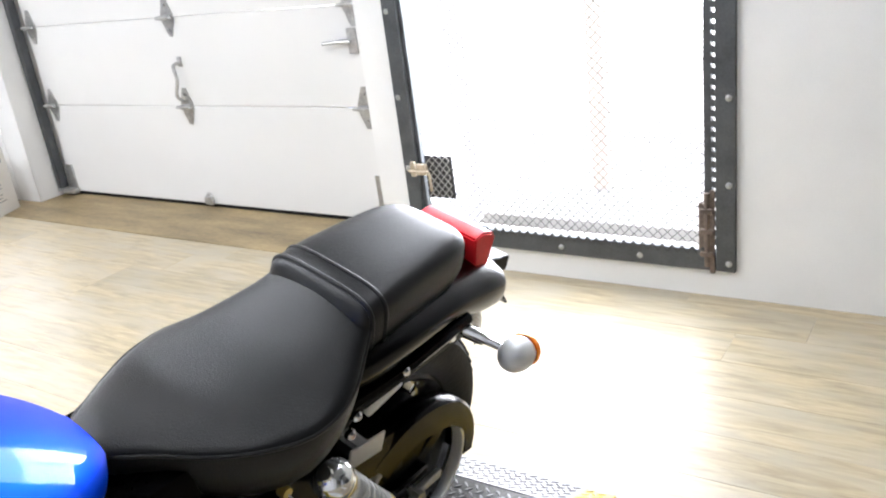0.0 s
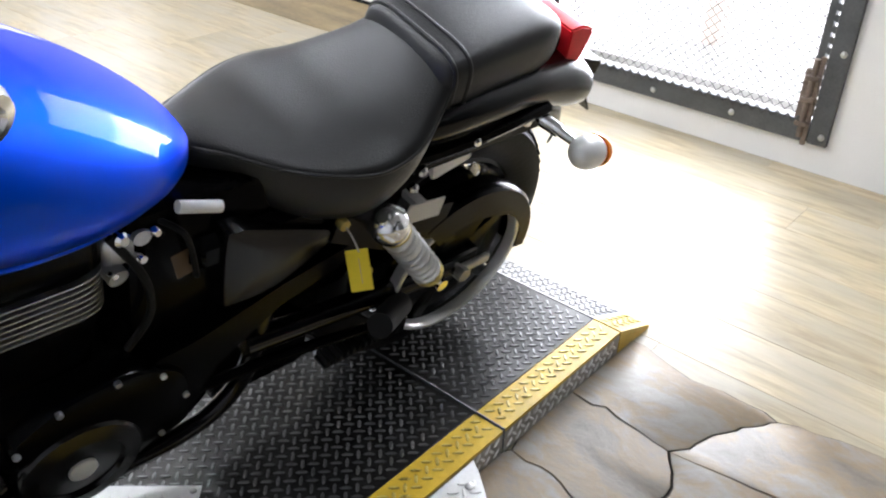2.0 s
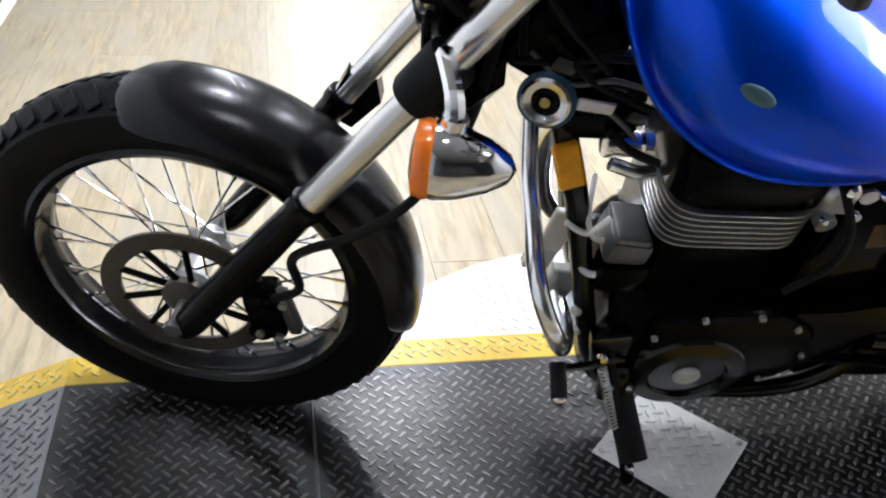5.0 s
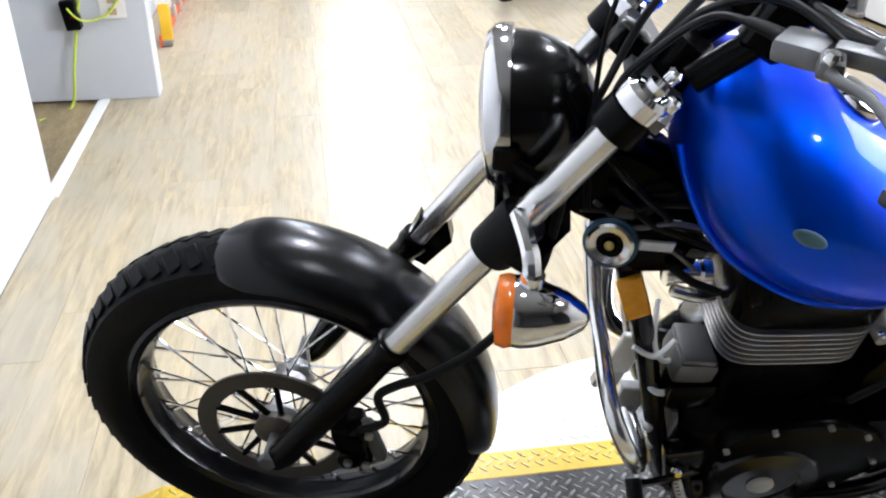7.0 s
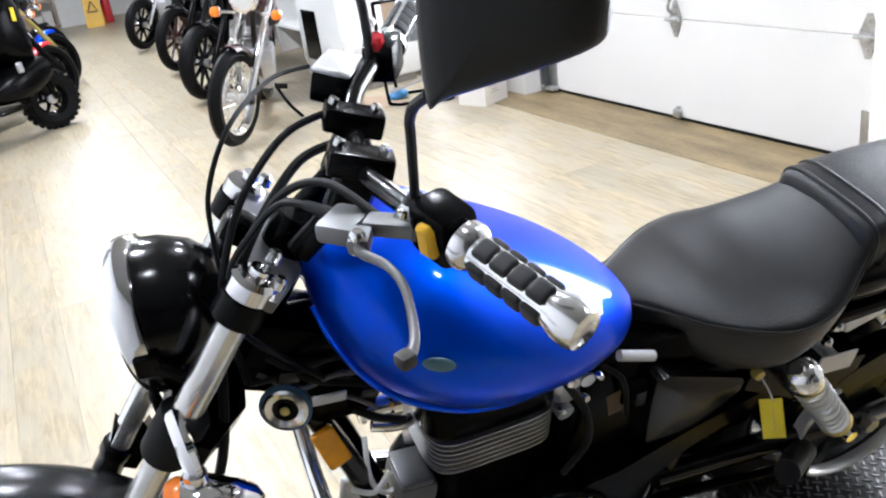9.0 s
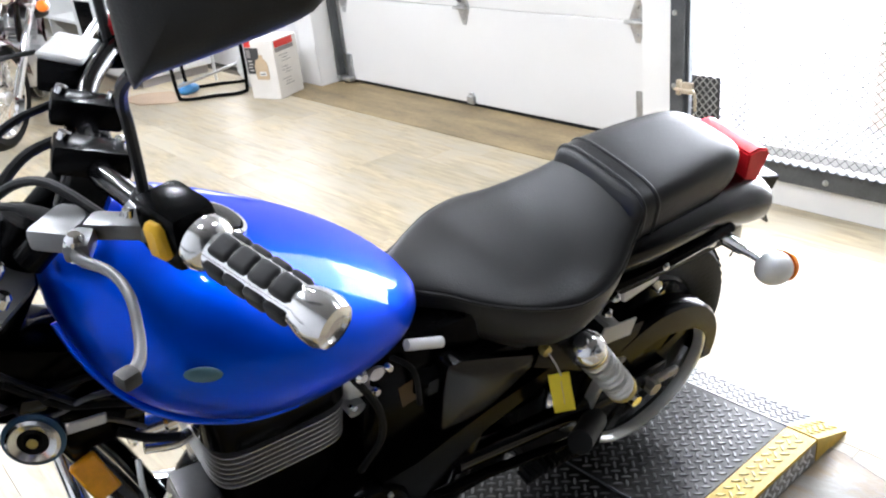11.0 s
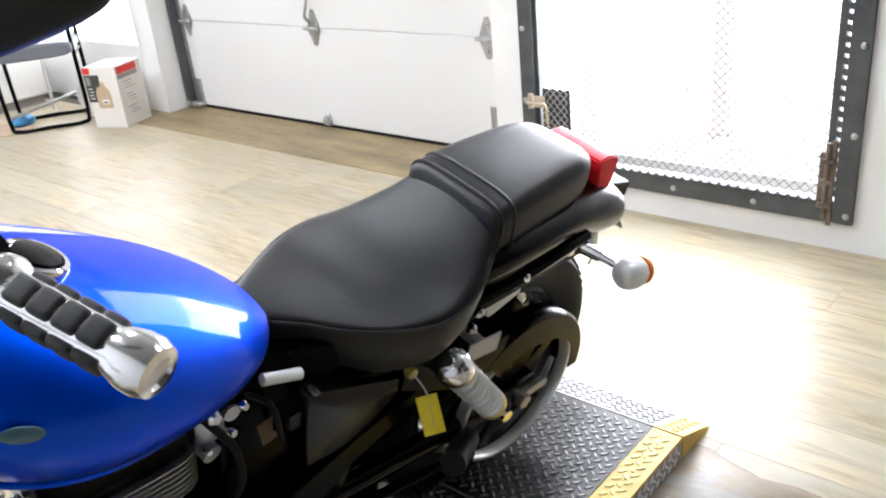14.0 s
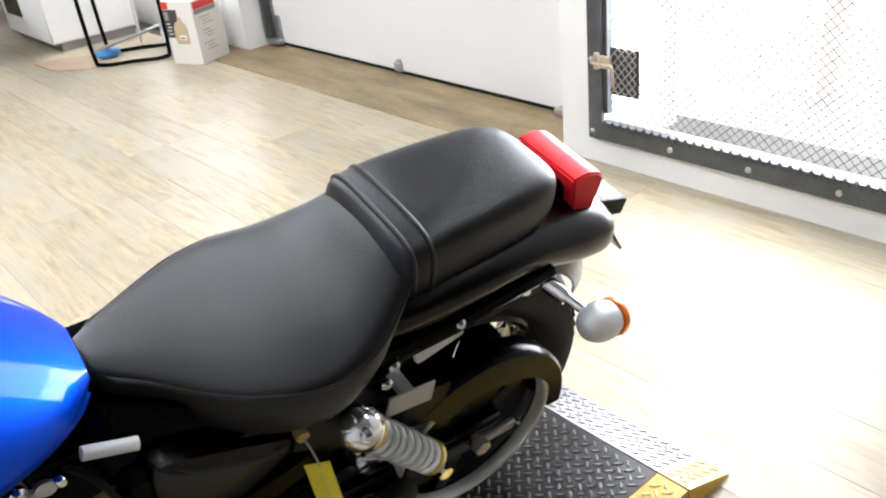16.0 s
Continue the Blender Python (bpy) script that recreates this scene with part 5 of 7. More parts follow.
def engine():
    # cylinder with fins
    bm = B()
    skin(bm, [[Vector((p.x, 0.058 + p.z, z)) for p in super_ring(0, 0, w, w, w, 5.0, 36, e2=5.0)] for z, w in ((0.42, 0.09), (0.44, 0.097), (0.62, 0.100))])
    cy = bp("cylinder", bm, BLACK_SATIN, "black engine cylinder with bright fin edges")
    for k in range(7):
        z = 0.538 + k * 0.0112
        bm = B()
        rr = [Vector((p.x, 0.058 + p.z, 0)) for p in super_ring(0, 0, 0.105 + 0.0006 * k, 0.103, 0.103, 5.5, 48, e2=5.5)]
        skin(bm, [[p * 0.985 + Vector((0, 0.0006, z - 0.0022)) for p in rr], [p + Vector((0, 0, z - 0.0014)) for p in rr], [p + Vector((0, 0, z + 0.0014)) for p in rr], [p * 0.985 + Vector((0, 0.0006, z + 0.0022)) for p in rr]])
        bp("fin", bm, FIN, "", cy)
    bm = B()
    skin(bm, [[Vector((p.x, 0.058 + p.z, z)) for p in super_ring(0, 0, w, w, w, 5.0, 40, e2=5.0)] for z, w in ((0.614, 0.104), (0.618, 0.107), (0.664, 0.108), (0.69, 0.105), (0.704, 0.09))])
    bp("cylinder_head", bm, BLACK_SHADED, "black cylinder head")
    # crankcase
    bm = B()
    S = [(-0.06, 0.40, 0.17, 0.10, 0.5), (-0.03, 0.43, 0.14, 0.12, 0.5), (0.05, 0.445, 0.125, 0.128, 0.5), (0.15, 0.44, 0.14, 0.128, 0.5), (0.25, 0.42, 0.17, 0.12, 0.5), (0.32, 0.40, 0.22, 0.10, 0.5)]
    bm, f = loft_seat(S, 4, 4, 28, 2)
    cc = bp("crankcase", bm, BLACK_SHADED, "black crankcase")
    for s in (1, -1):
        bm = B()
        lathe(bm, [(0.094, -0.02), (0.094, 0.012), (0.088, 0.02), (0.062, 0.024), (0.058, 0.018), (0.03, 0.018), (0.001, 0.02)], (s * 0.128, 0.078, 0.275), (s, 0, 0), 40)
        gc = bp("engine_cover", bm, BLACK_GLOSS, "glossy black round engine cover", cc)
        bm = B()
        lathe(bm, [(0.021, 0), (0.021, 0.005), (0.018, 0.007), (0.001, 0.007)], (s * 0.146, 0.078, 0.275), (s, 0, 0), 24)
        bp("cover_badge", bm, LABEL, "", cc)
        bm = B()
        out = [(-0.01, 0.36), (0.03, 0.41), (0.10, 0.432), (0.18, 0.425), (0.235, 0.39), (0.25, 0.33), (0.23, 0.27), (0.16, 0.235), (0.06, 0.22)]
        path = smooth_path([Vector((0, y, z)) for y, z in out], 4, True)
        cen = Vector((0, 0.12, 0.325))
        skin(bm, [[cen + (p - cen) * f + Vector((s * x, 0, 0)) for p in path] for f, x in ((1.0, 0.10), (1.0, 0.132), (0.96, 0.14), (0.8, 0.143), (0.3, 0.143))])
        bp("side_casing", bm, BLACK_SHADED, "", cc)
        for y, z in ((0.0, 0.37), (0.06, 0.418), (0.14, 0.428), (0.205, 0.40), (0.24, 0.33), (0.20, 0.26)):
            bm = B()
            lathe(bm, [(0.005, 0), (0.005, 0.007), (0.001, 0.008)], (s * 0.139, y, z), (s, 0, 0), 8)
            bp("case_bolt", bm, GALV, "", cc)
    # starter-like silver box before the cylinder
    bm = B()
    boxm(bm, (0.060, -0.066, 0.500), (0.074, 0.062, 0.046), Matrix.Rotation(radians(-8), 4, "X"), 0.012, 2)
    cl = bp("coil_cover", bm, COIL, "dark grey metal cover before the cylinder")
    bm = B()
    boxm(bm, (0.060, -0.066, 0.527), (0.070, 0.050, 0.012), Matrix.Rotation(radians(-8), 4, "X"), 0.005, 2)
    bp("coil_lid", bm, PERCH, "dull grey metal lid", cl)
    bm = B()
    boxm(bm, (0.06, -0.065, 0.455), (0.09, 0.07, 0.06), bevel=0.012, seg=2)
    bp("oil_filter_housing", bm, BLACK_SHADED)
    # carburettor
    bm = B()
    cyl(bm, (0.02, 0.16, 0.62), (0.05, 0.23, 0.62), 0.034)
    boxm(bm, (0.085, 0.175, 0.625), (0.03, 0.045, 0.05), bevel=0.008)
    cyl(bm, (0.07, 0.16, 0.60), (0.11, 0.165, 0.595), 0.014)
    cyl(bm, (0.07, 0.20, 0.645), (0.105, 0.20, 0.645), 0.012)
    bp("carburettor", bm, ALU, "grey cast carburettor")
    bm = B()
    tube(bm, [(-0.06, -0.04, 0.60), (-0.10, -0.12, 0.58), (-0.14, -0.15, 0.48), (-0.15, -0.11, 0.32), (-0.16, 0.05, 0.24), (-0.165, 0.3, 0.22), (-0.17, 0.55, 0.24)], 0.021, 14)
    bp("exhaust_pipe", bm, CHROME, "chrome exhaust pipe")
    bm = B()
    tube(bm, [(-0.175, 0.5, 0.235), (-0.19, 0.62, 0.25), (-0.20, 0.95, 0.30)], lambda t: 0.03 + 0.016 * min(1, t * 3), 18)
    bp("muffler", bm, CHROME, "chrome muffler")
    bm = B()
    lathe(bm, [(0.021, 0.0), (0.021, 0.012), (0.017, 0.016), (0.017, 0.05), (0.020, 0.052), (0.020, 0.060), (0.001, 0.062)], (0.025, -0.066, 0.642), (0, -1, 0.05), 24)
    tube(bm, [(0.03, -0.05, 0.60), (0.035, -0.075, 0.603), (0.03, -0.11, 0.612)], 0.010, 10)
    bp("exhaust_flange", bm, POLISHED, "chrome exhaust flange")
    bm = B()
    tube(bm, [(0.02, -0.12, 0.58), (0.07, -0.13, 0.55), (0.075, -0.11, 0.51), (0.05, -0.07, 0.49)], 0.004, 6)
    tube(bm, [(0.075, -0.16, 0.545), (0.085, -0.13, 0.535), (0.07, -0.10, 0.55)], 0.0045, 6)
    bp("wire_clip", bm, WHITE_PLASTIC, "pale grey wire clip")


engine()


def frame_parts():
    for s in (1, -1):
        bm = B()
        tube(bm, [(s * 0.02, -0.235, 0.80), (s * 0.045, -0.18, 0.66), (s * 0.06, -0.14, 0.54), (s * 0.08, -0.09, 0.35), (s * 0.095, -0.05, 0.23), (s * 0.10, 0.02, 0.165), (s * 0.10, 0.25, 0.15), (s * 0.10, 0.36, 0.22), (s * 0.10, 0.40, 0.40), (s * 0.10, 0.44, 0.56), (s * 0.12, 0.60, 0.63)], 0.0165, 12)
        bp("frame_tube", bm, BLACK_GLOSS, "black frame tube")
    bm = B()
    tube(bm, [(0, -0.24, 0.84), (0, -0.10, 0.80), (0, 0.1, 0.73), (0, 0.3, 0.68), (0, 0.5, 0.63)], 0.026, 12)
    bp("backbone", bm, BLACK_SATIN, "black frame backbone")
    bm = B()
    boxm(bm, (0, -0.21, 0.80), (0.10, 0.12, 0.11), Matrix.Rotation(radians(-30), 4, "X"), 0.02, 2)
    boxm(bm, (0.02, -0.15, 0.72), (0.08, 0.10, 0.09), bevel=0.02, seg=2)
    bp("neck_gusset", bm, BLACK_SHADED)
    # wiring and hoses round the steering neck
    for pts, rad, mat in (([(0.055, -0.235, 0.83), (0.075, -0.19, 0.79), (0.078, -0.14, 0.765), (0.085, -0.09, 0.745)], 0.005, RUBBER),
                          ([(0.05, -0.25, 0.80), (0.07, -0.205, 0.775), (0.08, -0.16, 0.79), (0.082, -0.10, 0.775)], 0.0035, COIL),
                          ([(0.04, -0.27, 0.78), (0.066, -0.22, 0.80), (0.074, -0.17, 0.815), (0.075, -0.11, 0.81)], 0.0045, RUBBER),
                          ([(0.05, -0.24, 0.765), (0.068, -0.20, 0.752), (0.07, -0.15, 0.735), (0.075, -0.11, 0.70)], 0.003, COIL),
                          ([(0.065, -0.14, 0.70), (0.075, -0.11, 0.68), (0.09, -0.075, 0.675)], 0.006, RUBBER)):
        bm = B()
        tube(bm, pts, rad, 8)
        bp("neck_wire", bm, mat, "black wiring by the steering neck" if mat is RUBBER else "dark grey wiring by the steering neck")
    for c, sz in (((0.062, -0.215, 0.800), (0.024, 0.030, 0.020)), ((0.070, -0.150, 0.772), (0.016, 0.022, 0.014)), ((0.070, -0.118, 0.735), (0.02, 0.026, 0.018))):
        bm = B()
        boxm(bm, c, sz, Matrix.Rotation(radians(-20), 4, "X"), 0.004, 2)
        bp("wire_connector", bm, BLACK_GLOSS, "black plastic wire connector")
    # air box and inner parts filling the middle
    bm = B()
    boxm(bm, (0.0, 0.31, 0.54), (0.20, 0.26, 0.27), bevel=0.02, seg=2)
    boxm(bm, (0.0, 0.48, 0.48), (0.19, 0.18, 0.24), bevel=0.02, seg=2)
    bp("air_box", bm, BLACK_SHADED, "black air box behind the engine")
    bm = B()
    boxm(bm, (0.06, 0.44, 0.58), (0.12, 0.35, 0.06), bevel=0.015)
    bp("seat_pan", bm, BLACK_SHADED)
    # side covers
    for s in (1, -1):
        bm = B()
        out = [(0.302, 0.612), (0.318, 0.622), (0.345, 0.616), (0.485, 0.552), (0.499, 0.540), (0.485, 0.522), (0.43, 0.484), (0.38, 0.464), (0.318, 0.470), (0.302, 0.486)]
        path = smooth_path([Vector((0, y, z)) for y, z in out], 4, True)
        cen = Vector((0, 0.385, 0.55))
        skin(bm, [[cen + (p - cen) * f + Vector((s * x, 0, 0)) for p in path] for f, x in ((1.0, 0.085), (1.0, 0.118), (0.95, 0.128), (0.75, 0.133), (0.3, 0.135))])
        bp("side_cover", bm, FENDER, "dark metallic triangular side cover")
        bm = B()
        boxm(bm, (s * 0.095, 0.258, 0.566), (0.012, 0.034, 0.055), Matrix.Rotation(radians(12), 4, "X"), 0.004)
        bp("fuse_cover", bm, surface("brown_sticker_plastic", (0.10, 0.05, 0.012), 0.45), "brownish plastic cover")
        # lower belt cover and swingarm
        bm = B()
        out = [(0.20, 0.425), (0.26, 0.43), (0.40, 0.475), (0.54, 0.505), (0.56, 0.48), (0.40, 0.425), (0.30, 0.35), (0.26, 0.29), (0.20, 0.28)]
        path = [Vector((0, y, z)) for y, z in out]
        skin(bm, [[p + Vector((s * x, 0, 0)) for p in path] for x in (0.095, 0.132)])
        bp("belt_cover", bm, BLACK_SHADED, "black lower belt cover")
        bm = B()
        tube(bm, [(s * 0.105, 0.36, 0.33), (s * 0.112, 0.55, 0.315), (s * 0.118, 0.80, 0.30)], 0.022, 12)
        boxm(bm, (s * 0.118, 0.82, 0.30), (0.018, 0.10, 0.05), bevel=0.005)
        bp("swingarm", bm, BLACK_GLOSS, "black swingarm")
        bm = B()
        tube(bm, [(s * 0.115, 0.24, 0.29), (s * 0.135, 0.40, 0.30), (s * 0.15, 0.56, 0.285), (s * 0.15, 0.66, 0.26)], 0.010, 10)
        boxm(bm, (s * 0.15, 0.645, 0.255), (0.03, 0.06, 0.05), bevel=0.008)
        bp("peg_bracket", bm, BLACK_SHADED, "black passenger peg bracket")
        bm = B()
        cyl(bm, (s * 0.145, 0.660, 0.295), (s * 0.205, 0.555, 0.362), 0.0235, 0.0225)
        bp("passenger_peg", bm, RUBBER, "black rubber passenger peg")
    bm = B()
    boxm(bm, (0.0, 0.44, 0.185), (0.11, 0.20, 0.15), bevel=0.02, seg=2)
    bp("lower_frame_box", bm, BLACK_SHADED, "black box between the frame tubes")
    bm = B()
    lathe(bm, [(0.001, -0.02), (0.15, -0.02), (0.155, -0.012), (0.155, 0.012), (0.15, 0.02), (0.001, 0.02)], Vector(RA), (1, 0, 0), 40)
    bp("brake_drum", bm, BLACK_SHADED, "dark rear brake drum")
    # ribbed step under the swingarm
    bm = B()
    boxm(bm, (0.145, 0.555, 0.236), (0.03, 0.125, 0.006))
    rs = bp("ribbed_step", bm, RUBBER, "ribbed black rubber step")
    for k in range(9):
        bm = B()
        boxm(bm, (0.145, 0.50 + k * 0.0135, 0.245), (0.035, 0.006, 0.02), bevel=0.001)
        bp("rib", bm, RUBBER, "", rs)
    # silver bar under the tank
    bm = B()
    tube(bm, [(0.108, 0.245, 0.682), (0.112, 0.303, 0.662)], 0.0085, 12)
    bp("tank_mount", bm, WHITE_PLASTIC, "pale silver tank mount tube")
    # shocks
    for s in (1, -1):
        a, b = Vector((s * 0.163, 0.562, 0.558)), Vector((s * 0.160, 0.700, 0.370))
        d = (b - a).normalized()
        l = (b - a).length
        bm = B()
        lathe(bm, [(0.001, -0.026), (0.010, -0.0255), (0.012, -0.022), (0.022, -0.019), (0.029, -0.010), (0.032, 0.002), (0.0325, 0.010), (0.030, 0.014), (0.030, 0.022), (0.026, 0.024)], a, d, 26)
        sh = bp("shock_absorber", bm, POLISHED, "chrome-capped shock absorber with a silver spring")
        bm = B()
        pts = []
        for k in range(8 * 12 + 1):
            t = 2 * math.pi * k / 12
            u = d.orthogonal().normalized()
            v = d.cross(u)
            pts.append(a + d * (0.032 + (l - 0.054) * k / 96) + (u * math.cos(t) + v * math.sin(t)) * 0.0242)
        tube(bm, pts, 0.0050, 7, n=1)
        bp("spring", bm, SPRING, "silver coil spring", sh)
        bm = B()
        cyl(bm, a, b, 0.013)
        bp("damper", bm, GALV, "", sh)
        bm = B()
        lathe(bm, [(0.010, -0.024), (0.028, -0.022), (0.029, -0.012), (0.018, -0.006)], b, d, 20)
        bp("spring_seat", bm, GOLD, "yellowed metal spring seat", sh)
        bm = B()
        lathe(bm, [(0.020, 0.022), (0.028, 0.024), (0.028, 0.032), (0.020, 0.034)], a, d, 20)
        bp("spring_collar", bm, GOLD, "yellowed metal collar", sh)
        bm = B()
        cyl(bm, b + Vector((-s * 0.03, 0, 0.002)), b + Vector((s * 0.036, 0, 0.002)), 0.012)
        bp("mount_bolt", bm, CHROME, "", sh)
        bm = B()
        lathe(bm, [(0.011, 0), (0.011, 0.006), (0.007, 0.010), (0.001, 0.011)], a + Vector((s * 0.024, 0, 0.012)), (s, 0, 0.5), 14)
        bp("mount_bolt", bm, POLISHED, "", sh)
    # belt guard and pulley
    bm = B()
    C = Vector(RA)
    rows = []
    for k in range(22):
        a = radians(128 - k * (128 + 6) / 21)
        o = Vector((0, math.cos(a), math.sin(a)))
        lip = 0.160 - 0.034 * min(1, max(0, (math.degrees(a) - 15) / 55))
        rows.append([C + o * r + Vector((x, 0, 0)) for r, x in ((lip, 0.085), (0.186, 0.085), (0.193, 0.10), (0.193, 0.128), (0.188, 0.136), (lip, 0.136))])
    skin(bm, rows)
    plate(bm, [(0.086, 0.48, 0.53), (0.086, 0.49, 0.575), (0.086, 0.62, 0.525), (0.086, 0.74, 0.505), (0.086, 0.72, 0.43), (0.086, 0.60, 0.455)], (0.049, 0, 0))
    bp("belt_guard", bm, BLACK_SATIN, "glossy black belt guard")
    bm = B()
    boxm(bm, (0.14, 0.664, 0.522), (0.004, 0.080, 0.040), Matrix.Rotation(radians(-8), 4, "X"), 0.001)
    boxm(bm, (0.115, 0.664, 0.522), (0.046, 0.02, 0.02))
    bp("belt_label", bm, LABEL, "silver label on the belt guard")
    bm = B()
    lathe(bm, [(0.149, 0.112), (0.159, 0.112), (0.159, 0.132), (0.156, 0.135), (0.151, 0.135), (0.149, 0.132)], C, (1, 0, 0), 56, loop=True)
    pl = bp("rear_pulley", bm, SPRING, "pale metal rear belt pulley")
    bm = B()
    lathe(bm, [(0.001, 0.095), (0.16, 0.095), (0.16, 0.10), (0.05, 0.112), (0.001, 0.112)], C, (1, 0, 0), 48)
    bp("pulley_disc", bm, BLACK_SHADED, "black pulley disc", pl)
    for k in range(5):
        a = 2 * math.pi * k / 5 + 0.3
        bm = B()
        boxm(bm, (0.104, 0, 0.10), (0.014, 0.034, 0.11), bevel=0.004)
        bm.transform(Matrix.Translation(C) @ Matrix.Rotation(a, 4, "X"))
        bp("pulley_spoke", bm, BLACK_SATIN, "", pl)
    bm = B()
    cyl(bm, C + Vector((-0.15, 0, 0)), C + Vector((0.15, 0, 0)), 0.010)
    cyl(bm, C + Vector((0.138, 0, 0)), C + Vector((0.156, 0, 0)), 0.016, seg=6)
    boxm(bm, C + Vector((0.14, 0.04, 0.004)), (0.012, 0.07, 0.02), bevel=0.003)
    bp("rear_axle", bm, GALV, "bright rear axle nut and adjuster")
    # white translucent pieces behind the rail
    bm = B()
    boxm(bm, (0.116, 0.722, 0.592), (0.014, 0.085, 0.042), Matrix.Rotation(radians(14), 4, "X"), 0.008, 2)
    bp("relay_cover", bm, WHITE_PLASTIC, "pale plastic relay cover")
    # horn, reflector
    bm = B()
    hax = Vector((0.85, -0.35, 0.25)).normalized()
    hc = Vector((0.072, -0.226, 0.752))
    lathe(bm, [(0.001, -0.03), (0.022, -0.028), (0.029, -0.012), (0.033, -0.004), (0.034, 0.003), (0.029, 0.005), (0.001, 0.001)], hc, hax, 32)
    hn = bp("horn", bm, HORN_BODY, "round horn with a pale metal face ring")
    bm = B()
    lathe(bm, [(0.029, 0.004), (0.029, 0.008), (0.025, 0.010), (0.017, 0.007), (0.015, 0.002)], hc, hax, 32)
    bp("horn_ring", bm, POLISHED, "", hn)
    bm = B()
    lathe(bm, [(0.019, 0.0045), (0.019, 0.006), (0.010, 0.0055), (0.006, 0.0095), (0.001, 0.010)], hc, hax, 24)
    bp("horn_core", bm, BLACK_SATIN, "", hn)
    bm = B()
    lathe(bm, [(0.006, 0.008), (0.006, 0.011), (0.003, 0.013), (0.001, 0.013)], hc, hax, 12)
    bp("horn_screw", bm, GOLD, "", hn)
    bm = B()
    boxm(bm, (0.082, -0.172, 0.754), (0.004, 0.045, 0.018), Matrix.Rotation(radians(-8), 4, "X"), 0.002)
    bp("horn_tab", bm, ALU, "", hn)
    bm = B()
    boxm(bm, (0.074, -0.179, 0.650), (0.012, 0.034, 0.060), Matrix.Rotation(radians(-24), 4, "Y") @ Matrix.Rotation(radians(18), 4, "X"), 0.003)
    bp("side_reflector", bm, AMBER, "rectangular amber side reflector")
    # engine guard of bent chrome tube
    bm = B()
    tube(bm, [(-0.09, -0.204, 0.63), (-0.05, -0.203, 0.59), (0.0, -0.202, 0.548), (0.065, -0.201, 0.532), (0.125, -0.201, 0.518), (0.172, -0.192, 0.495), (0.19, -0.168, 0.446), (0.165, -0.141, 0.378), (0.12, -0.125, 0.352), (0.05, -0.128, 0.345)], 0.0125, 16)
    bp("chrome_guard", bm, POLISHED, "bent chrome engine guard tube")
    bm = B()
    boxm(bm, (0.03, -0.125, 0.35), (0.02, 0.05, 0.075), Matrix.Rotation(radians(-12), 4, "X"), 0.003)
    boxm(bm, (0.03, -0.165, 0.42), (0.02, 0.04, 0.06), Matrix.Rotation(radians(-12), 4, "X"), 0.003)
    bp("guard_bracket", bm, ALU, "bright metal bracket")
    # clips and bright bolts before the engine
    bm = B()
    tube(bm, [(0.055, -0.125, 0.47), (0.085, -0.118, 0.455), (0.088, -0.095, 0.45), (0.07, -0.085, 0.455)], 0.0048, 8)
    bp("cable_clip", bm, WHITE_PLASTIC, "white plastic cable clip")
    # added pale block for the overexposed floor between guard and frame tube
    bm = B()
    boxm(bm, (0.052, -0.158, 0.50), (0.012, 0.036, 0.085), Matrix.Rotation(radians(-10), 4, "X"), 0.003)
    bp("floor_glare_block", bm, PLATE_ALU, "pale block standing in for bright floor seen past the frame tube")
    for y, z in ((-0.135, 0.36), (-0.122, 0.31), (-0.10, 0.26)):
        bm = B()
        lathe(bm, [(0.009, 0), (0.009, 0.006), (0.004, 0.012), (0.001, 0.012)], (0.085, y + 0.03, z), (1, 0, 0), 8)
        bp("mount_bolt", bm, GALV)
    for pts, r in (([(0.10, 0.16, 0.66), (0.125, 0.19, 0.60), (0.12, 0.20, 0.52), (0.11, 0.17, 0.45)], 0.006), ([(0.09, 0.22, 0.66), (0.12, 0.25, 0.64), (0.115, 0.27, 0.55)], 0.0045)):
        bm = B()
        tube(bm, pts, r, 8)
        bp("hose", bm, RUBBER, "black rubber hose")
    for y, z, r in ((0.172, 0.655, 0.011), (0.195, 0.612, 0.009), (0.215, 0.65, 0.008), (0.158, 0.60, 0.007)):
        bm = B()
        lathe(bm, [(r, 0), (r, 0.008), (r * 0.6, 0.013), (0.001, 0.013)], (0.10, y, z), (1, 0.2, 0.2), 10)
        bp("carburettor_screw", bm, CHROME)
    # side stand, shift lever
    bm = B()
    tube(bm, [(0.115, -0.05, 0.33), (0.145, -0.04, 0.27), (0.195, -0.01, 0.18), (0.228, 0.018, 0.10), (0.232, 0.022, 0.078)], 0.011, 12)
    ss = bp("side_stand", bm, BLACK_SATIN, "black side stand")
    bm = B()
    boxm(bm, (0.118, -0.045, 0.300), (0.030, 0.062, 0.105), Matrix.Rotation(radians(12), 4, "X"), 0.008, 2)
    boxm(bm, (0.140, -0.030, 0.245), (0.026, 0.044, 0.070), Matrix.Rotation(radians(-18), 4, "Y"), 0.007, 2)
    bp("stand_bracket", bm, BLACK_GLOSS, "black stand bracket", ss)
    bm = B()
    p, q = Vector((0.150, -0.062, 0.300)), Vector((0.196, -0.022, 0.190))
    e = (q - p).normalized()
    u = e.orthogonal().normalized()
    v = e.cross(u)
    tube(bm, [p + (q - p) * (k / 120) + (u * math.cos(k * 0.9) + v * math.sin(k * 0.9)) * 0.0065 for k in range(121)], 0.0019, 5, n=1)
    bp("stand_spring", bm, GALV, "steel return spring", ss)
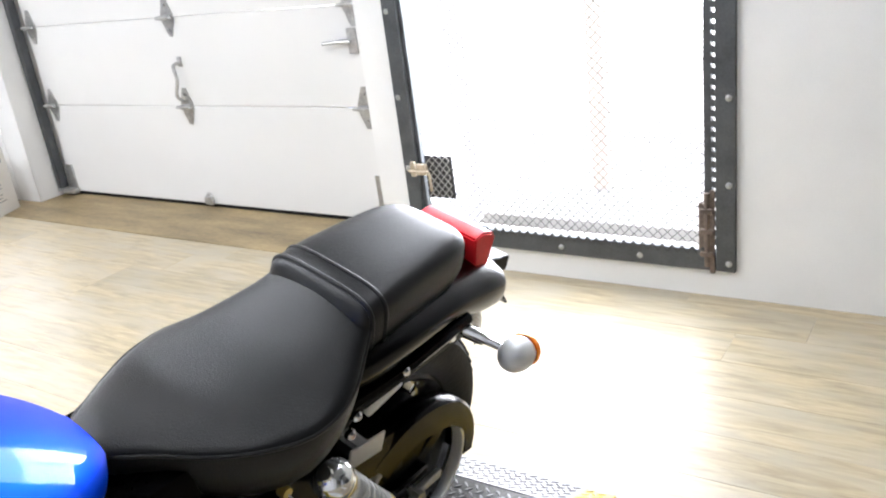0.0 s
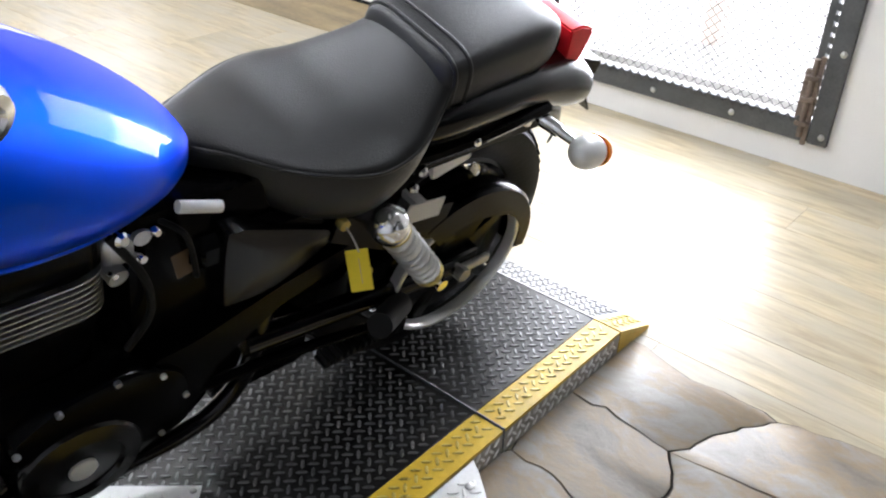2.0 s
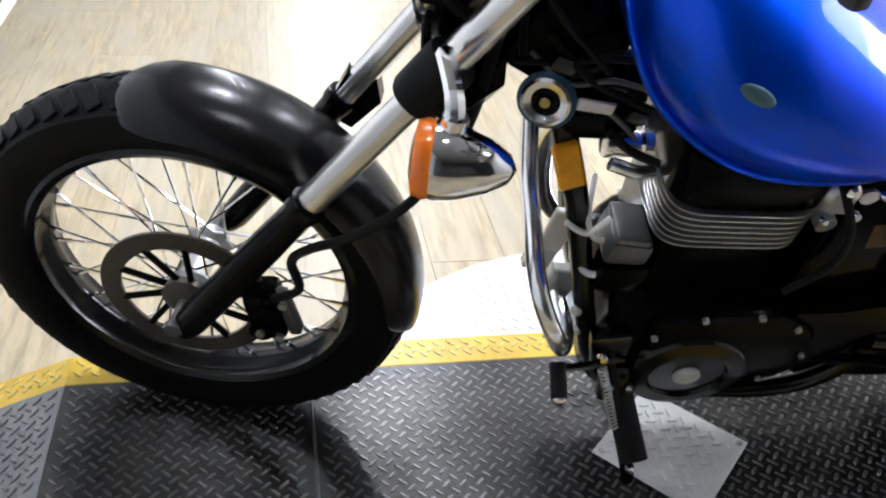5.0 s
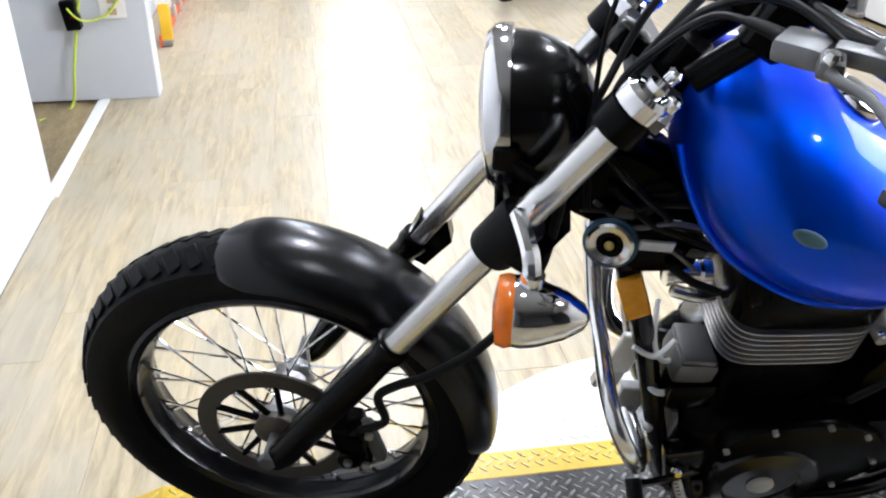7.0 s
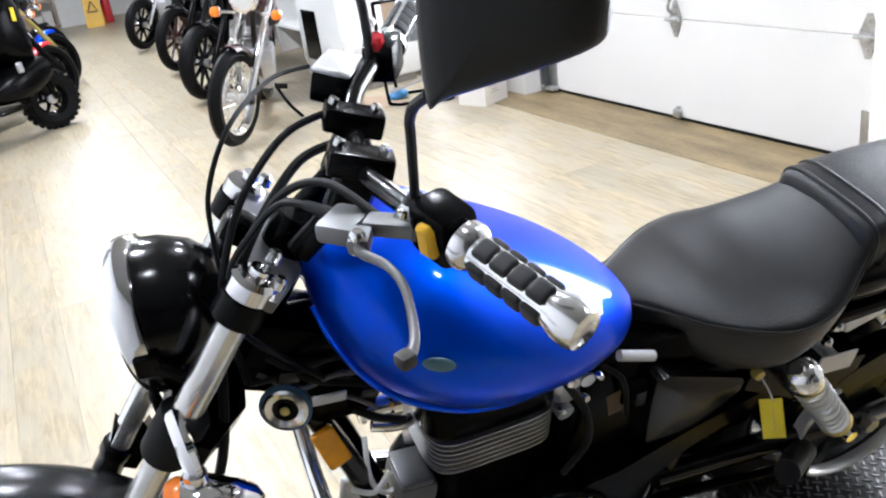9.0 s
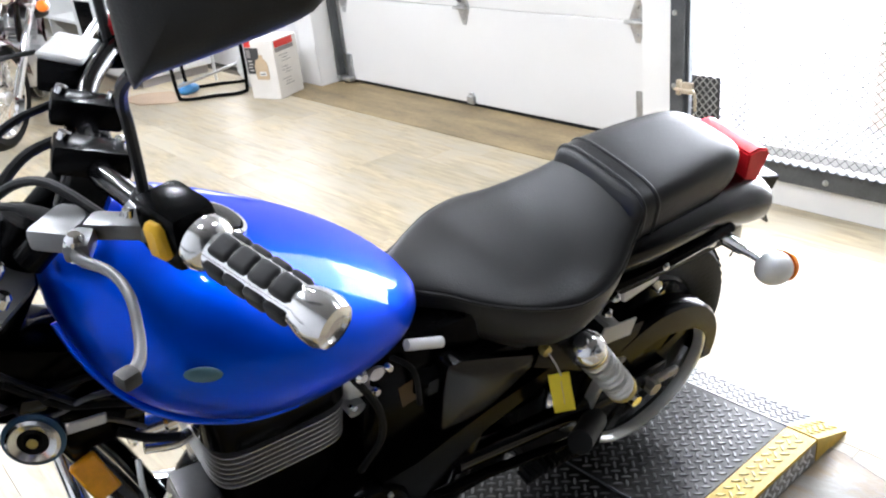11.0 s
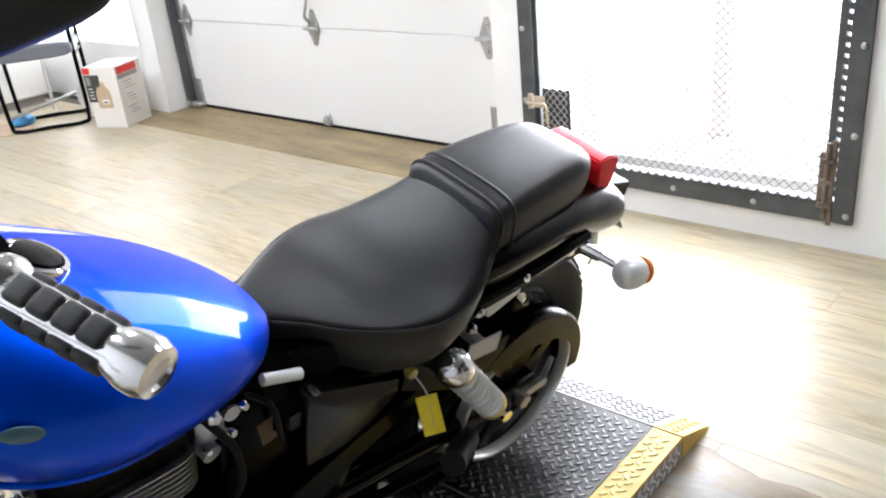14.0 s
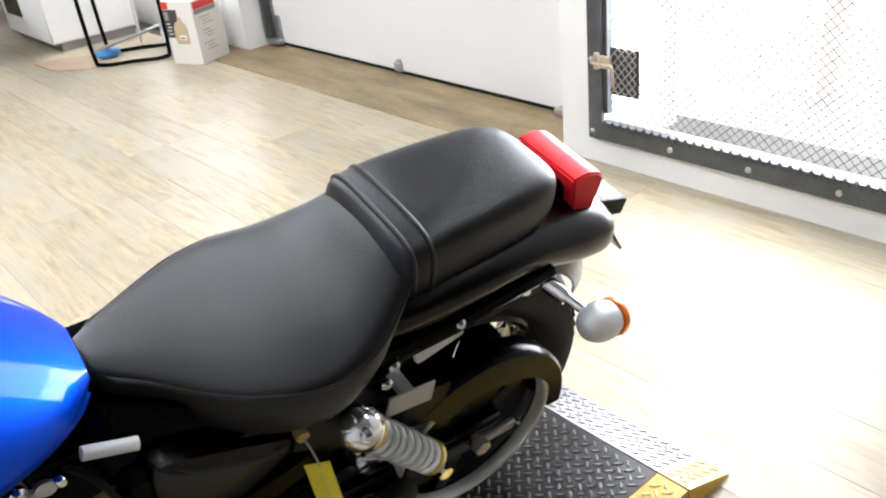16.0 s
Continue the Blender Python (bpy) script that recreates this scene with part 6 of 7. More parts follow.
    for c, rad in (((0.140, -0.062, 0.315), 0.009), ((0.156, -0.040, 0.256), 0.008), ((0.160, -0.012, 0.262), 0.007), ((0.242, 0.006, 0.150), 0.008)):
        bm = B()
        lathe(bm, [(rad, 0), (rad, 0.006), (rad * 0.6, 0.011), (0.001, 0.011)], c, (1, -0.1, 0.2), 8)
        bp("stand_bolt", bm, CHROME, "", ss)
    bm = B()
    cyl(bm, (0.125, -0.015, 0.225), (0.145, -0.012, 0.212), 0.014)
    cyl(bm, (0.145, -0.012, 0.212), (0.235, 0.012, 0.157), 0.0225)
    bp("foot_peg", bm, RUBBER, "black rubber foot peg")
    bm = B()
    tube(bm, [(0.13, -0.02, 0.295), (0.15, -0.08, 0.305), (0.16, -0.132, 0.31)], 0.0065, 8)
    sl = bp("shift_lever", bm, BLACK_GLOSS, "black gear shift lever")
    bm = B()
    cyl(bm, (0.155, -0.134, 0.318), (0.205, -0.134, 0.300), 0.0125)
    bp("shift_rubber", bm, RUBBER, "", sl)
    bm = B()
    ball(bm, (0.207, -0.134, 0.299), (0.006, 0.012, 0.012), 10)
    bp("shift_tip", bm, CHROME, "", sl)
    # yellow key tag
    bm = B()
    TM = Matrix.Rotation(radians(-17), 4, "Y") @ Matrix.Rotation(radians(-34), 4, "Z") @ Matrix.Rotation(radians(6), 4, "X")
    boxm(bm, (0.190, 0.496, 0.513), (0.0016, 0.034, 0.074), TM)
    tg = bp("key_tag", bm, YELLOW_TAG, "yellow paper tag hanging by a wire")
    bm = B()
    boxm(bm, (0.1912, 0.4972, 0.513), (0.0012, 0.0012, 0.045), TM)
    bp("tag_print", bm, TAN, "", tg)
    bm = B()
    tube(bm, [(0.182, 0.495, 0.546), (0.168, 0.493, 0.560), (0.15, 0.490, 0.572)], 0.0015, 6)
    bp("tag_wire", bm, GALV, "", tg)
    bm = B()
    lathe(bm, [(0.009, 0), (0.010, 0.006), (0.009, 0.014), (0.001, 0.016)], (0.135, 0.490, 0.572), (1, 0, 0), 16)
    bp("helmet_lock", bm, GOLD, "brassy helmet lock")
    bm = B()
    cyl(bm, (0.10, 0.55, 0.437), (0.150, 0.55, 0.437), 0.017)
    bp("passenger_knob", bm, CHROME, "chrome round pivot cap")


frame_parts()


# ---- slate slabs round the turntable ----
def slate_patch(name, x0, y0, nx, ny, sx, sy, keep, label):
    r = random.Random(11)
    g = thing(name, pose(0, 0, 0), label, "flooring", kind="structure")
    P = [[Vector((x0 + (i + 0.5 * (k % 2)) * sx + r.uniform(-0.22, 0.22) * sx, y0 + k * sy + r.uniform(-0.2, 0.2) * sy, 0)) for k in range(ny + 1)] for i in range(nx + 1)]
    bed = []
    for i in range(nx):
        for k in range(ny):
            q = [P[i][k], P[i + 1][k], P[i + 1][k + 1], P[i][k + 1]]
            c = sum(q, Vector()) / 4
            if not keep(c):
                continue
            pts = []
            for a, b in zip(q, q[1:] + q[:1]):
                for f in range(12):
                    p = a.lerp(b, f / 12)
                    n = noise.noise_vector(p * 6) * 0.03 + noise.noise_vector(p * 26) * 0.013
                    pts.append(p + Vector((n.x, n.y, 0)))
            c = sum(pts, Vector()) / len(pts)
            wide = r.uniform(0.002, 0.0055)
            top = [c + (p - c) * (1 - wide / max(0.05, (p - c).length)) for p in pts]
            h = r.uniform(0.003, 0.0055)
            tilt = Vector((r.uniform(-0.006, 0.006), r.uniform(-0.006, 0.006), 0))
            bm = B()
            skin(bm, [top, [p + Vector((0, 0, h - 0.001 + (p - c).dot(tilt))) for p in top], [c + (p - c) * 0.992 + Vector((0, 0, h + (p - c).dot(tilt))) for p in top]])
            part("slab", bm, SLATE, g)
            bm = B()
            plate(bm, [c + (p - c) * 1.01 + Vector((0, 0, 0.0004)) for p in pts], (0, 0, 0.0006))
            part("joint", bm, JOINT, g)


slate_patch("slate_floor", 0.80, 0.80, 3, 6, 0.36, 0.235, lambda c: 0.90 < c.x < 1.75 and c.y < 1.95 and (c.xy - TC).length > 0.66, "irregular brown-grey slate slabs laid round the turntable")


# ---- things by the walls ----
def carton():
    g = thing("carton", pose(-3.34, 3.035, 0, 0, 0, 23), "white product carton with red and grey printing beside the door jamb", "cardboard box")
    w, d, h = 0.23, 0.25, 0.375
    bm = B()
    boxm(bm, (0, 0, h / 2), (w, d, h), bevel=0.003)
    part("body", bm, CARD_WHITE, g)
    y = -d / 2 - 0.001
    for c, sz, mat in (((-0.088, y, 0.352), (0.05, 0.0024, 0.04), RED_INK), ((-0.06, y, 0.245), (0.105, 0.002, 0.165), BLACK_INK), ((-0.088, y - 0.0012, 0.29), (0.03, 0.002, 0.05), GREY_INK)):
        bm = B()
        boxm(bm, c, sz)
        part("print_patch", bm, mat, g)
    for k in range(4):
        bm = B()
        boxm(bm, (-0.085 + 0.006 * (k % 2), y - 0.0014, 0.245 - 0.02 * k), (0.03, 0.0016, 0.006))
        part("print_line", bm, CARD_WHITE, g)
    bm = B()
    plate(bm, [(px, y - 0.0012, pz) for px, pz in ((-0.045, 0.125), (0.045, 0.125), (0.052, 0.14), (0.052, 0.215), (0.042, 0.245), (0.02, 0.262), (0.018, 0.285), (-0.008, 0.285), (-0.012, 0.262), (-0.038, 0.25), (-0.052, 0.215), (-0.052, 0.14))], (0, 0.002, 0))
    part("print_picture", bm, TAN, g)
    bm = B()
    boxm(bm, (0.006, y - 0.0022, 0.165), (0.05, 0.002, 0.026))
    part("print_patch", bm, WHITE_PLASTIC, g)
    bm = B()
    boxm(bm, (0.006, y - 0.0034, 0.162), (0.034, 0.0016, 0.008))
    part("print_line", bm, BLACK_INK, g)
    x = w / 2 + 0.001
    for z, hh, mat in ((0.345, 0.042, RED_INK), (0.308, 0.026, GREY_INK)):
        bm = B()
        boxm(bm, (x, -0.015, z), (0.002, 0.19, hh))
        part("print_patch", bm, mat, g)
    for k in range(9):
        bm = B()
        boxm(bm, (x, -0.035 + 0.012 * (k % 3), 0.270 - k * 0.019 - 0.02 * (k > 2) - 0.018 * (k > 5)), (0.0016, 0.09 - 0.03 * (k % 2), 0.004))
        part("print_line", bm, GREY_INK, g)


def sled_chair():
    g = thing("chair", pose(-3.836, 2.833, 0, 0, 0, 57), "sled-base chair of black steel tube with a grey padded seat", "chair")
    for y in (-0.18, 0.18):
        bm = B()
        tube(bm, [(-0.24, y, 0.70), (-0.238, y, 0.5), (-0.23, y, 0.08), (-0.19, y, 0.014), (0.0, y, 0.013), (0.19, y, 0.014), (0.23, y, 0.08), (0.238, y, 0.5), (0.24, y, 0.66), (0.21, y, 0.70), (-0.20, y, 0.71), (-0.24, y, 0.70)], 0.0125, 10)
        part("leg_loop", bm, BLACK_SATIN, g, "bent black steel tube")
        for x in (-0.14, 0.14):
            bm = B()
            lathe(bm, [(0.013, 0), (0.013, 0.006), (0.001, 0.006)], (x, y, 0.0), seg=12)
            part("glide", bm, RUBBER, g)
    for x, z in ((-0.235, 0.43), (0.235, 0.43)):
        bm = B()
        cyl(bm, (x, -0.18, z), (x, 0.18, z), 0.009)
        part("cross_bar", bm, BLACK_SATIN, g)
    bm = B()
    cyl(bm, (-0.23, -0.18, 0.10), (0.23, 0.18, 0.16), 0.011)
    part("brace", bm, GALV, g, "bare metal brace")
    S = [(-0.25, 0.50, 0.46, 0.20, 0.5), (-0.235, 0.53, 0.44, 0.235, 0.5), (-0.1, 0.525, 0.435, 0.245, 0.5), (0.1, 0.525, 0.435, 0.245, 0.5), (0.235, 0.53, 0.44, 0.235, 0.5), (0.25, 0.50, 0.46, 0.20, 0.5)]
    bm, f = loft_seat(S, 4, 4, 28, 2)
    part("seat", bm, SEAT_GREY, g, "grey-blue padded seat")
    S = [(-0.30, 0.98, 0.66, 0.18, 0.5), (-0.285, 1.0, 0.62, 0.22, 0.5), (-0.26, 1.0, 0.62, 0.22, 0.5), (-0.245, 0.98, 0.66, 0.18, 0.5)]
    bm, f = loft_seat(S, 4, 4, 28, 2)
    bm.transform(Matrix.Rotation(radians(90), 4, "Z"))
    part("backrest", bm, SEAT_GREY, g, "grey-blue padded backrest")
    b = thing("cardboard_box", g.matrix_basis @ pose(-0.08, -0.12, 0.531, 0, 0, 12), "small brown cardboard box lying on the chair seat", "cardboard box")
    bm = B()
    boxm(bm, (0, 0, 0.085), (0.22, 0.16, 0.17), bevel=0.003)
    part("body", bm, CARD_BROWN, b)
    for s in (1, -1):
        bm = B()
        boxm(bm, (0, s * 0.041, 0.172), (0.218, 0.079, 0.004))
        part("flap", bm, CARD_BROWN, b)
    p = thing("pole", pose(-4.02, 2.88, 0), "thin white pole standing behind the chair", "pole")
    bm = B()
    cyl(bm, (-0.16, 0.12, 0.0), (-0.14, 0.13, 1.3), 0.011)
    part("shaft", bm, WHITE_PLASTIC, p)


def white_cabinet():
    g = thing("cabinet", pose(-4.95, 2.82, 0, 0, 0, 0), "white metal cabinet with a black vent panel", "cabinet")
    bm = B()
    boxm(bm, (0, 0, 0.46), (0.95, 0.62, 0.80), bevel=0.012)
    part("body", bm, WHITE_PLASTIC, g)
    bm = B()
    boxm(bm, (-0.2, -0.313, 0.40), (0.34, 0.008, 0.40), bevel=0.003)
    part("vent_panel", bm, BLACK_SATIN, g, "black vent panel")
    bm = B()
    boxm(bm, (0, 0.02, 0.03), (0.88, 0.52, 0.06))
    part("plinth", bm, GREY_INK, g)
    bm = B()
    boxm(bm, (0, 0, 0.875), (1.0, 0.66, 0.03), bevel=0.005)
    part("top", bm, WHITE_PLASTIC, g)


def tool_case():
    g = thing("tool_case", pose(-6.35, 3.02, 0.30), "black plastic tool case on the low shelf", "tool case")
    bm = B()
    boxm(bm, (0, 0, 0.17), (0.36, 0.16, 0.34), bevel=0.02, seg=2)
    part("case", bm, BLACK_SATIN, g)
    bm = B()
    tube(bm, [(-0.07, 0, 0.34), (-0.06, 0, 0.385), (0.06, 0, 0.385), (0.07, 0, 0.34)], 0.012, 8)
    part("handle", bm, RUBBER, g)
    s = thing("low_shelf", pose(-6.9, 3.05, 0), "white low shelf unit along the wall", "shelf")
    for z in (0.27, 0.78):
        bm = B()
        boxm(bm, (0, 0, z + 0.012), (2.4, 0.42, 0.03), bevel=0.003)
        part("board", bm, WHITE_PLASTIC, s)
    for x in (-1.18, -0.4, 0.4, 1.18):
        bm = B()
        boxm(bm, (x, 0, 0.39), (0.03, 0.42, 0.78), bevel=0.002)
        part("upright", bm, WHITE_PLASTIC, s)
    b0 = None
    for k, (x, mat) in enumerate(((-0.75, BLUE), (-0.62, BLACK_SATIN), (0.1, SKIRT), (0.55, BLACK_SATIN), (0.7, BLUE))):
        bt = thing("bottle", pose(-6.9 + x, 3.0, 0.807), "small dark bottle on the white shelf", "bottle", "bottles on the shelf")
        bm = B()
        lathe(bm, [(0.035, 0), (0.037, 0.01), (0.037, 0.13), (0.015, 0.16), (0.015, 0.19), (0.001, 0.19)], seg=16)
        part("flask", bm, mat, bt)
        bm = B()
        lathe(bm, [(0.017, 0.18), (0.017, 0.21), (0.001, 0.21)], seg=12)
        part("cap", bm, WHITE_PLASTIC, bt)


def floor_litter():
    bm = B()
    out = [(-0.3, -0.1), (0.0, -0.16), (0.22, -0.05), (0.25, 0.14), (-0.1, 0.17), (-0.28, 0.06)]
    plate(bm, [Vector((x, y, 0)) for x, y in out], (0, 0, 0.004))
    tagged(done("cardboard_sheet", bm, CARD_BROWN, m=pose(-4.05, 2.5, 0.001, 0, 0, 15)), "torn brown cardboard sheet lying on the floor", "cardboard")
    r = random.Random(3)
    bm = B()
    bmesh.ops.create_icosphere(bm, subdivisions=3, radius=0.07)
    for v in bm.verts:
        v.co *= 1 + 0.35 * noise.noise(v.co * 22)
        v.co.z = max(0, v.co.z * 0.6 + 0.03)
    tagged(done("plastic_bag", bm, BLUE_BAG, m=pose(-3.99, 2.69, 0.006)), "crumpled blue plastic bag on the floor under the stand", "plastic bag")
    bm = B()
    bmesh.ops.create_icosphere(bm, subdivisions=3, radius=0.11)
    for v in bm.verts:
        v.co *= 1 + 0.4 * noise.noise(v.co * 14)
        v.co.z = max(0, v.co.z * 1.3 + 0.11)
    tagged(done("plastic_bag", bm, WHITE_PLASTIC, m=pose(-3.72, 3.1, 0.003)), "crumpled white plastic bag beside the carton", "plastic bag")


def ladder():
    g = thing("ladder", pose(-2.98, WS + 0.12, 0.0), "orange stepladder with yellow ends lying on edge against the wall", "ladder")
    L, taper = 1.92, 0.24
    tilt = math.atan2(taper, L)
    for z, turn in ((0.03, 0.0), (0.555 - taper / 2, -tilt)):
        bm = B()
        boxm(bm, (0, 0, 0), (L, 0.022, 0.06), bevel=0.003)
        bm.transform(Matrix.Translation((-L / 2, 0.015, z)) @ Matrix.Rotation(turn, 4, "Y"))
        part("rail", bm, LADDER_RED, g, "orange fibreglass rail")
    for k in range(7):
        x = -0.18 - k * 0.262
        h = 0.47 + taper * x / L
        bm = B()
        boxm(bm, (x, 0.018, 0.055 + h / 2), (0.012, 0.05, h), bevel=0.002)
        part("step", bm, GALV, g, "ribbed aluminium step")
    for k in range(7):
        x = -0.14 - k * 0.262
        bm = B()
        boxm(bm, (x, 0.05, 0.075), (0.02, 0.012, 0.11), Matrix.Rotation(radians(14), 4, "Y"), 0.002)
        part("brace", bm, LABEL, g)
    for c, sz, rib in (((-0.03, 0.055, 0.535), (0.075, 0.13, 0.11), 1), ((-0.03, 0.045, 0.125), (0.065, 0.055, 0.19), -1)):
        bm = B()
        boxm(bm, c, sz, bevel=0.010, seg=2)
        cap = part("end_cap", bm, YELLOW_PLASTIC, g, "yellow plastic end cap")
        for k in range(5):
            bm = B()
            boxm(bm, (c[0], c[1] + (k - 2) * sz[1] / 5.2, c[2] + rib * (sz[2] / 2 + 0.008)), (0.07, sz[1] / 8, 0.03), bevel=0.002)
            part("tread_rib", bm, GREY_INK, cap)
    for ya, yb in ((0.01, 0.028), (0.10, 0.062)):
        bm = B()
        plate(bm, [(-0.05, ya - 0.022, 0.50), (-0.05, ya + 0.022, 0.50), (-0.05, yb + 0.02, 0.20), (-0.05, yb - 0.02, 0.20)], (0.035, 0, 0))
        part("end_bar", bm, WHITE_PLASTIC, g, "bare aluminium end bar")
    bm = B()
    boxm(bm, (-L + 0.02, 0.03, 0.175), (0.05, 0.05, 0.35), bevel=0.006)
    part("top_bar", bm, YELLOW_PLASTIC, g, "yellow end bar")


def cord_and_outlet():
    x = -2.179
    g = thing("outlet", pose(x, -0.632, 0.405), "beige wall outlet plate on the grey wall end", "outlet")
    bm = B()
    boxm(bm, (0.003, 0, 0.0), (0.006, 0.105, 0.105), bevel=0.002)
    plate_ob = part("cover_plate", bm, CARD_WHITE, g)
    for dz in (-0.024, 0.024):
        bm = B()
        boxm(bm, (0.007, 0, dz), (0.004, 0.034, 0.028), bevel=0.0015)
        part("socket", bm, CARD_BROWN, plate_ob)
    a = thing("power_adapter", pose(x, -0.795, 0.378), "black plug-in power adapter on the wall", "power adapter")
    bm = B()
    boxm(bm, (0.026, 0, 0), (0.05, 0.062, 0.125), Matrix.Rotation(radians(6), 4, "X"), 0.006)
    part("housing", bm, BLACK_SATIN, a)
    bm = B()
    ball(bm, (0.052, 0.006, -0.005), (0.003, 0.004, 0.004), 8)
    part("indicator", bm, RED_PAINT, a)
    bm = B()
    tube(bm, [(x + 0.012, -0.66, 1.3), (x + 0.012, -0.663, 0.9), (x + 0.016, -0.70, 0.65), (x + 0.02, -0.775, 0.36), (x + 0.03, -0.82, 0.17), (x + 0.06, -0.86, -0.01), (x + 0.2, -0.96, -0.014)], 0.006, 8)
    tagged(done("extension_cord", bm, CORD), "lime green extension cord hanging down the wall", "cord")
    bm = B()
    tube(bm, [(x + 0.056, -0.80, 0.41), (x + 0.05, -0.765, 0.365), (x + 0.03, -0.718, 0.352), (x + 0.02, -0.64, 0.385), (x + 0.014, -0.567, 0.50), (x + 0.014, -0.556, 0.60), (x + 0.014, -0.575, 0.78), (x + 0.012, -0.56, 1.1)], 0.005, 8)
    tagged(done("extension_cord", bm, CORD), "lime green cord looped over the outlet", "cord")
    b = thing("wall_shelf", pose(x, -0.88, 0.70), "small grey wall shelf in the side room", "shelf")
    bm = B()
    boxm(bm, (0.06, -0.06, 0.0), (0.12, 0.20, 0.045), bevel=0.003)
    part("board", bm, GREY_INK, b)
    bm = B()
    boxm(bm, (0.05, -0.06, 0.06), (0.09, 0.14, 0.07), bevel=0.004)
    part("tray", bm, LABEL, b)


carton()
sled_chair()
white_cabinet()
tool_case()
floor_litter()
ladder()
cord_and_outlet()


def wet_floor_sign():
    g = thing("wet_floor_sign", pose(-14.2, 1.72, 0, 0, 0, 80), "yellow folding wet-floor sign standing on the floor", "floor sign")
    for s in (1, -1):
        bm = B()
        plate(bm, [(-0.15, 0, 0), (0.15, 0, 0), (0.12, 0, 0.62), (-0.12, 0, 0.62)], (0, 0.012, 0))
        bm.transform(Matrix.Translation((0, -s * 0.14, 0)) @ Matrix.Rotation(radians(-s * 12), 4, "X"))
        part("panel", bm, YELLOW_PLASTIC, g)
    bm = B()
    for a, b in (((-0.08, 0.25), (0.08, 0.25)), ((0.08, 0.25), (0, 0.42)), ((0, 0.42), (-0.08, 0.25))):
        cyl(bm, (a[0], -0.14, a[1]), (b[0], -0.14, b[1]), 0.008, seg=6)
    bm.transform(Matrix.Translation((0, 0.03, 0)))
    part("triangle", bm, BLACK_INK, g)


def back_shelf():
    g = thing("wooden_shelf", pose(-15.4, 0.62, 0), "brown wooden shelf stacked with small boxes", "shelf")
    for z in (0.02, 0.45, 0.9, 1.35):
        bm = B()
        boxm(bm, (0, 0, z + 0.015), (0.4, 1.1, 0.03))
        part("board", bm, CARD_BROWN, g)
    for y in (-0.55, 0.55):
        bm = B()
        boxm(bm, (0, y, 0.7), (0.4, 0.03, 1.4))
        part("upright", bm, CARD_BROWN, g)
    r = random.Random(5)
    for z in (0.05, 0.48, 0.93):
        y = -0.46
        while y < 0.42:
            w, h = r.uniform(0.09, 0.18), r.uniform(0.12, 0.3)
            bx = block("box", (0, 0, h / 2), (0.22, w - 0.012, h), r.choice((TAN, CARD_WHITE, CARD_BROWN, GREY_INK, SKIRT)), bevel=0.003)
            bx.matrix_basis = pose(-15.3, 0.62 + y + w / 2, z)
            tagged(bx, "small carton standing on the wooden shelf", "box", "boxes on the shelf")
            y += w
    b = block("white_board", (0, 0, 0.9), (0.04, 0.46, 1.8), WHITE_PLASTIC, bevel=0.004)
    b.matrix_basis = pose(-15.0, 1.44, 0)
    tagged(b, "tall white panel leaning by the far wall", "panel")
    f = thing("fire_extinguisher", pose(-14.5, 1.97, 0), "red fire extinguisher standing by the far wall", "fire extinguisher")
    bm = B()
    lathe(bm, [(0.075, 0), (0.08, 0.02), (0.08, 0.36), (0.05, 0.43), (0.02, 0.45), (0.001, 0.45)], seg=20)
    part("cylinder", bm, RED_PAINT, f)
    bm = B()
    boxm(bm, (0, 0, 0.48), (0.03, 0.12, 0.05), bevel=0.006)
    part("valve", bm, BLACK_SATIN, f)


wet_floor_sign()
back_shelf()


# ---- other motorcycles, parked ----
def small_wheel(g, name, c, r, w, rim, mat_rim, spokes, label, turn=None):
    c = Vector(c)

    def part(nm, bm, mat, parent, label=""):
        if turn is not None:
            bm.transform(turn)
        return done(nm, bm, mat, parent, label)

    bm = B()
    k = r - rim
    lathe(bm, [(rim, -w * 0.4), (rim + k * 0.5, -w * 0.5), (r - 0.012, -w * 0.32), (r, 0), (r - 0.012, w * 0.32), (rim + k * 0.5, w * 0.5), (rim, w * 0.4)], c, (1, 0, 0), 40, loop=True)
    wh = part(name, bm, TYRE, g, label)
    bm = B()
    lathe(bm, [(rim + 0.003, -w * 0.4), (rim - 0.012, -w * 0.36), (rim - 0.03, 0), (rim - 0.012, w * 0.36), (rim + 0.003, w * 0.4)], c, (1, 0, 0), 40, loop=True)
    part("rim", bm, mat_rim, wh)
    bm = B()
    lathe(bm, [(0.02, -0.06), (0.035, -0.05), (0.025, 0), (0.035, 0.05), (0.02, 0.06)], c, (1, 0, 0), 16)
    part("hub", bm, ALU, wh)
    for q in range(spokes):
        a = 2 * math.pi * q / spokes
        s = 1 if q % 2 else -1
        bm = B()
        if spokes > 12:
            cyl(bm, c + Vector((s * 0.045, math.cos(a + 0.6) * 0.03, math.sin(a + 0.6) * 0.03)), c + Vector((0, math.cos(a) * (rim - 0.028), math.sin(a) * (rim - 0.028))), 0.0024, seg=5)
        else:
            cyl(bm, c + Vector((0, math.cos(a) * 0.02, math.sin(a) * 0.02)), c + Vector((0, math.cos(a) * (rim - 0.02), math.sin(a) * (rim - 0.02))), 0.018, 0.012, seg=8)
        part("spoke", bm, mat_rim, wh)
    return wh


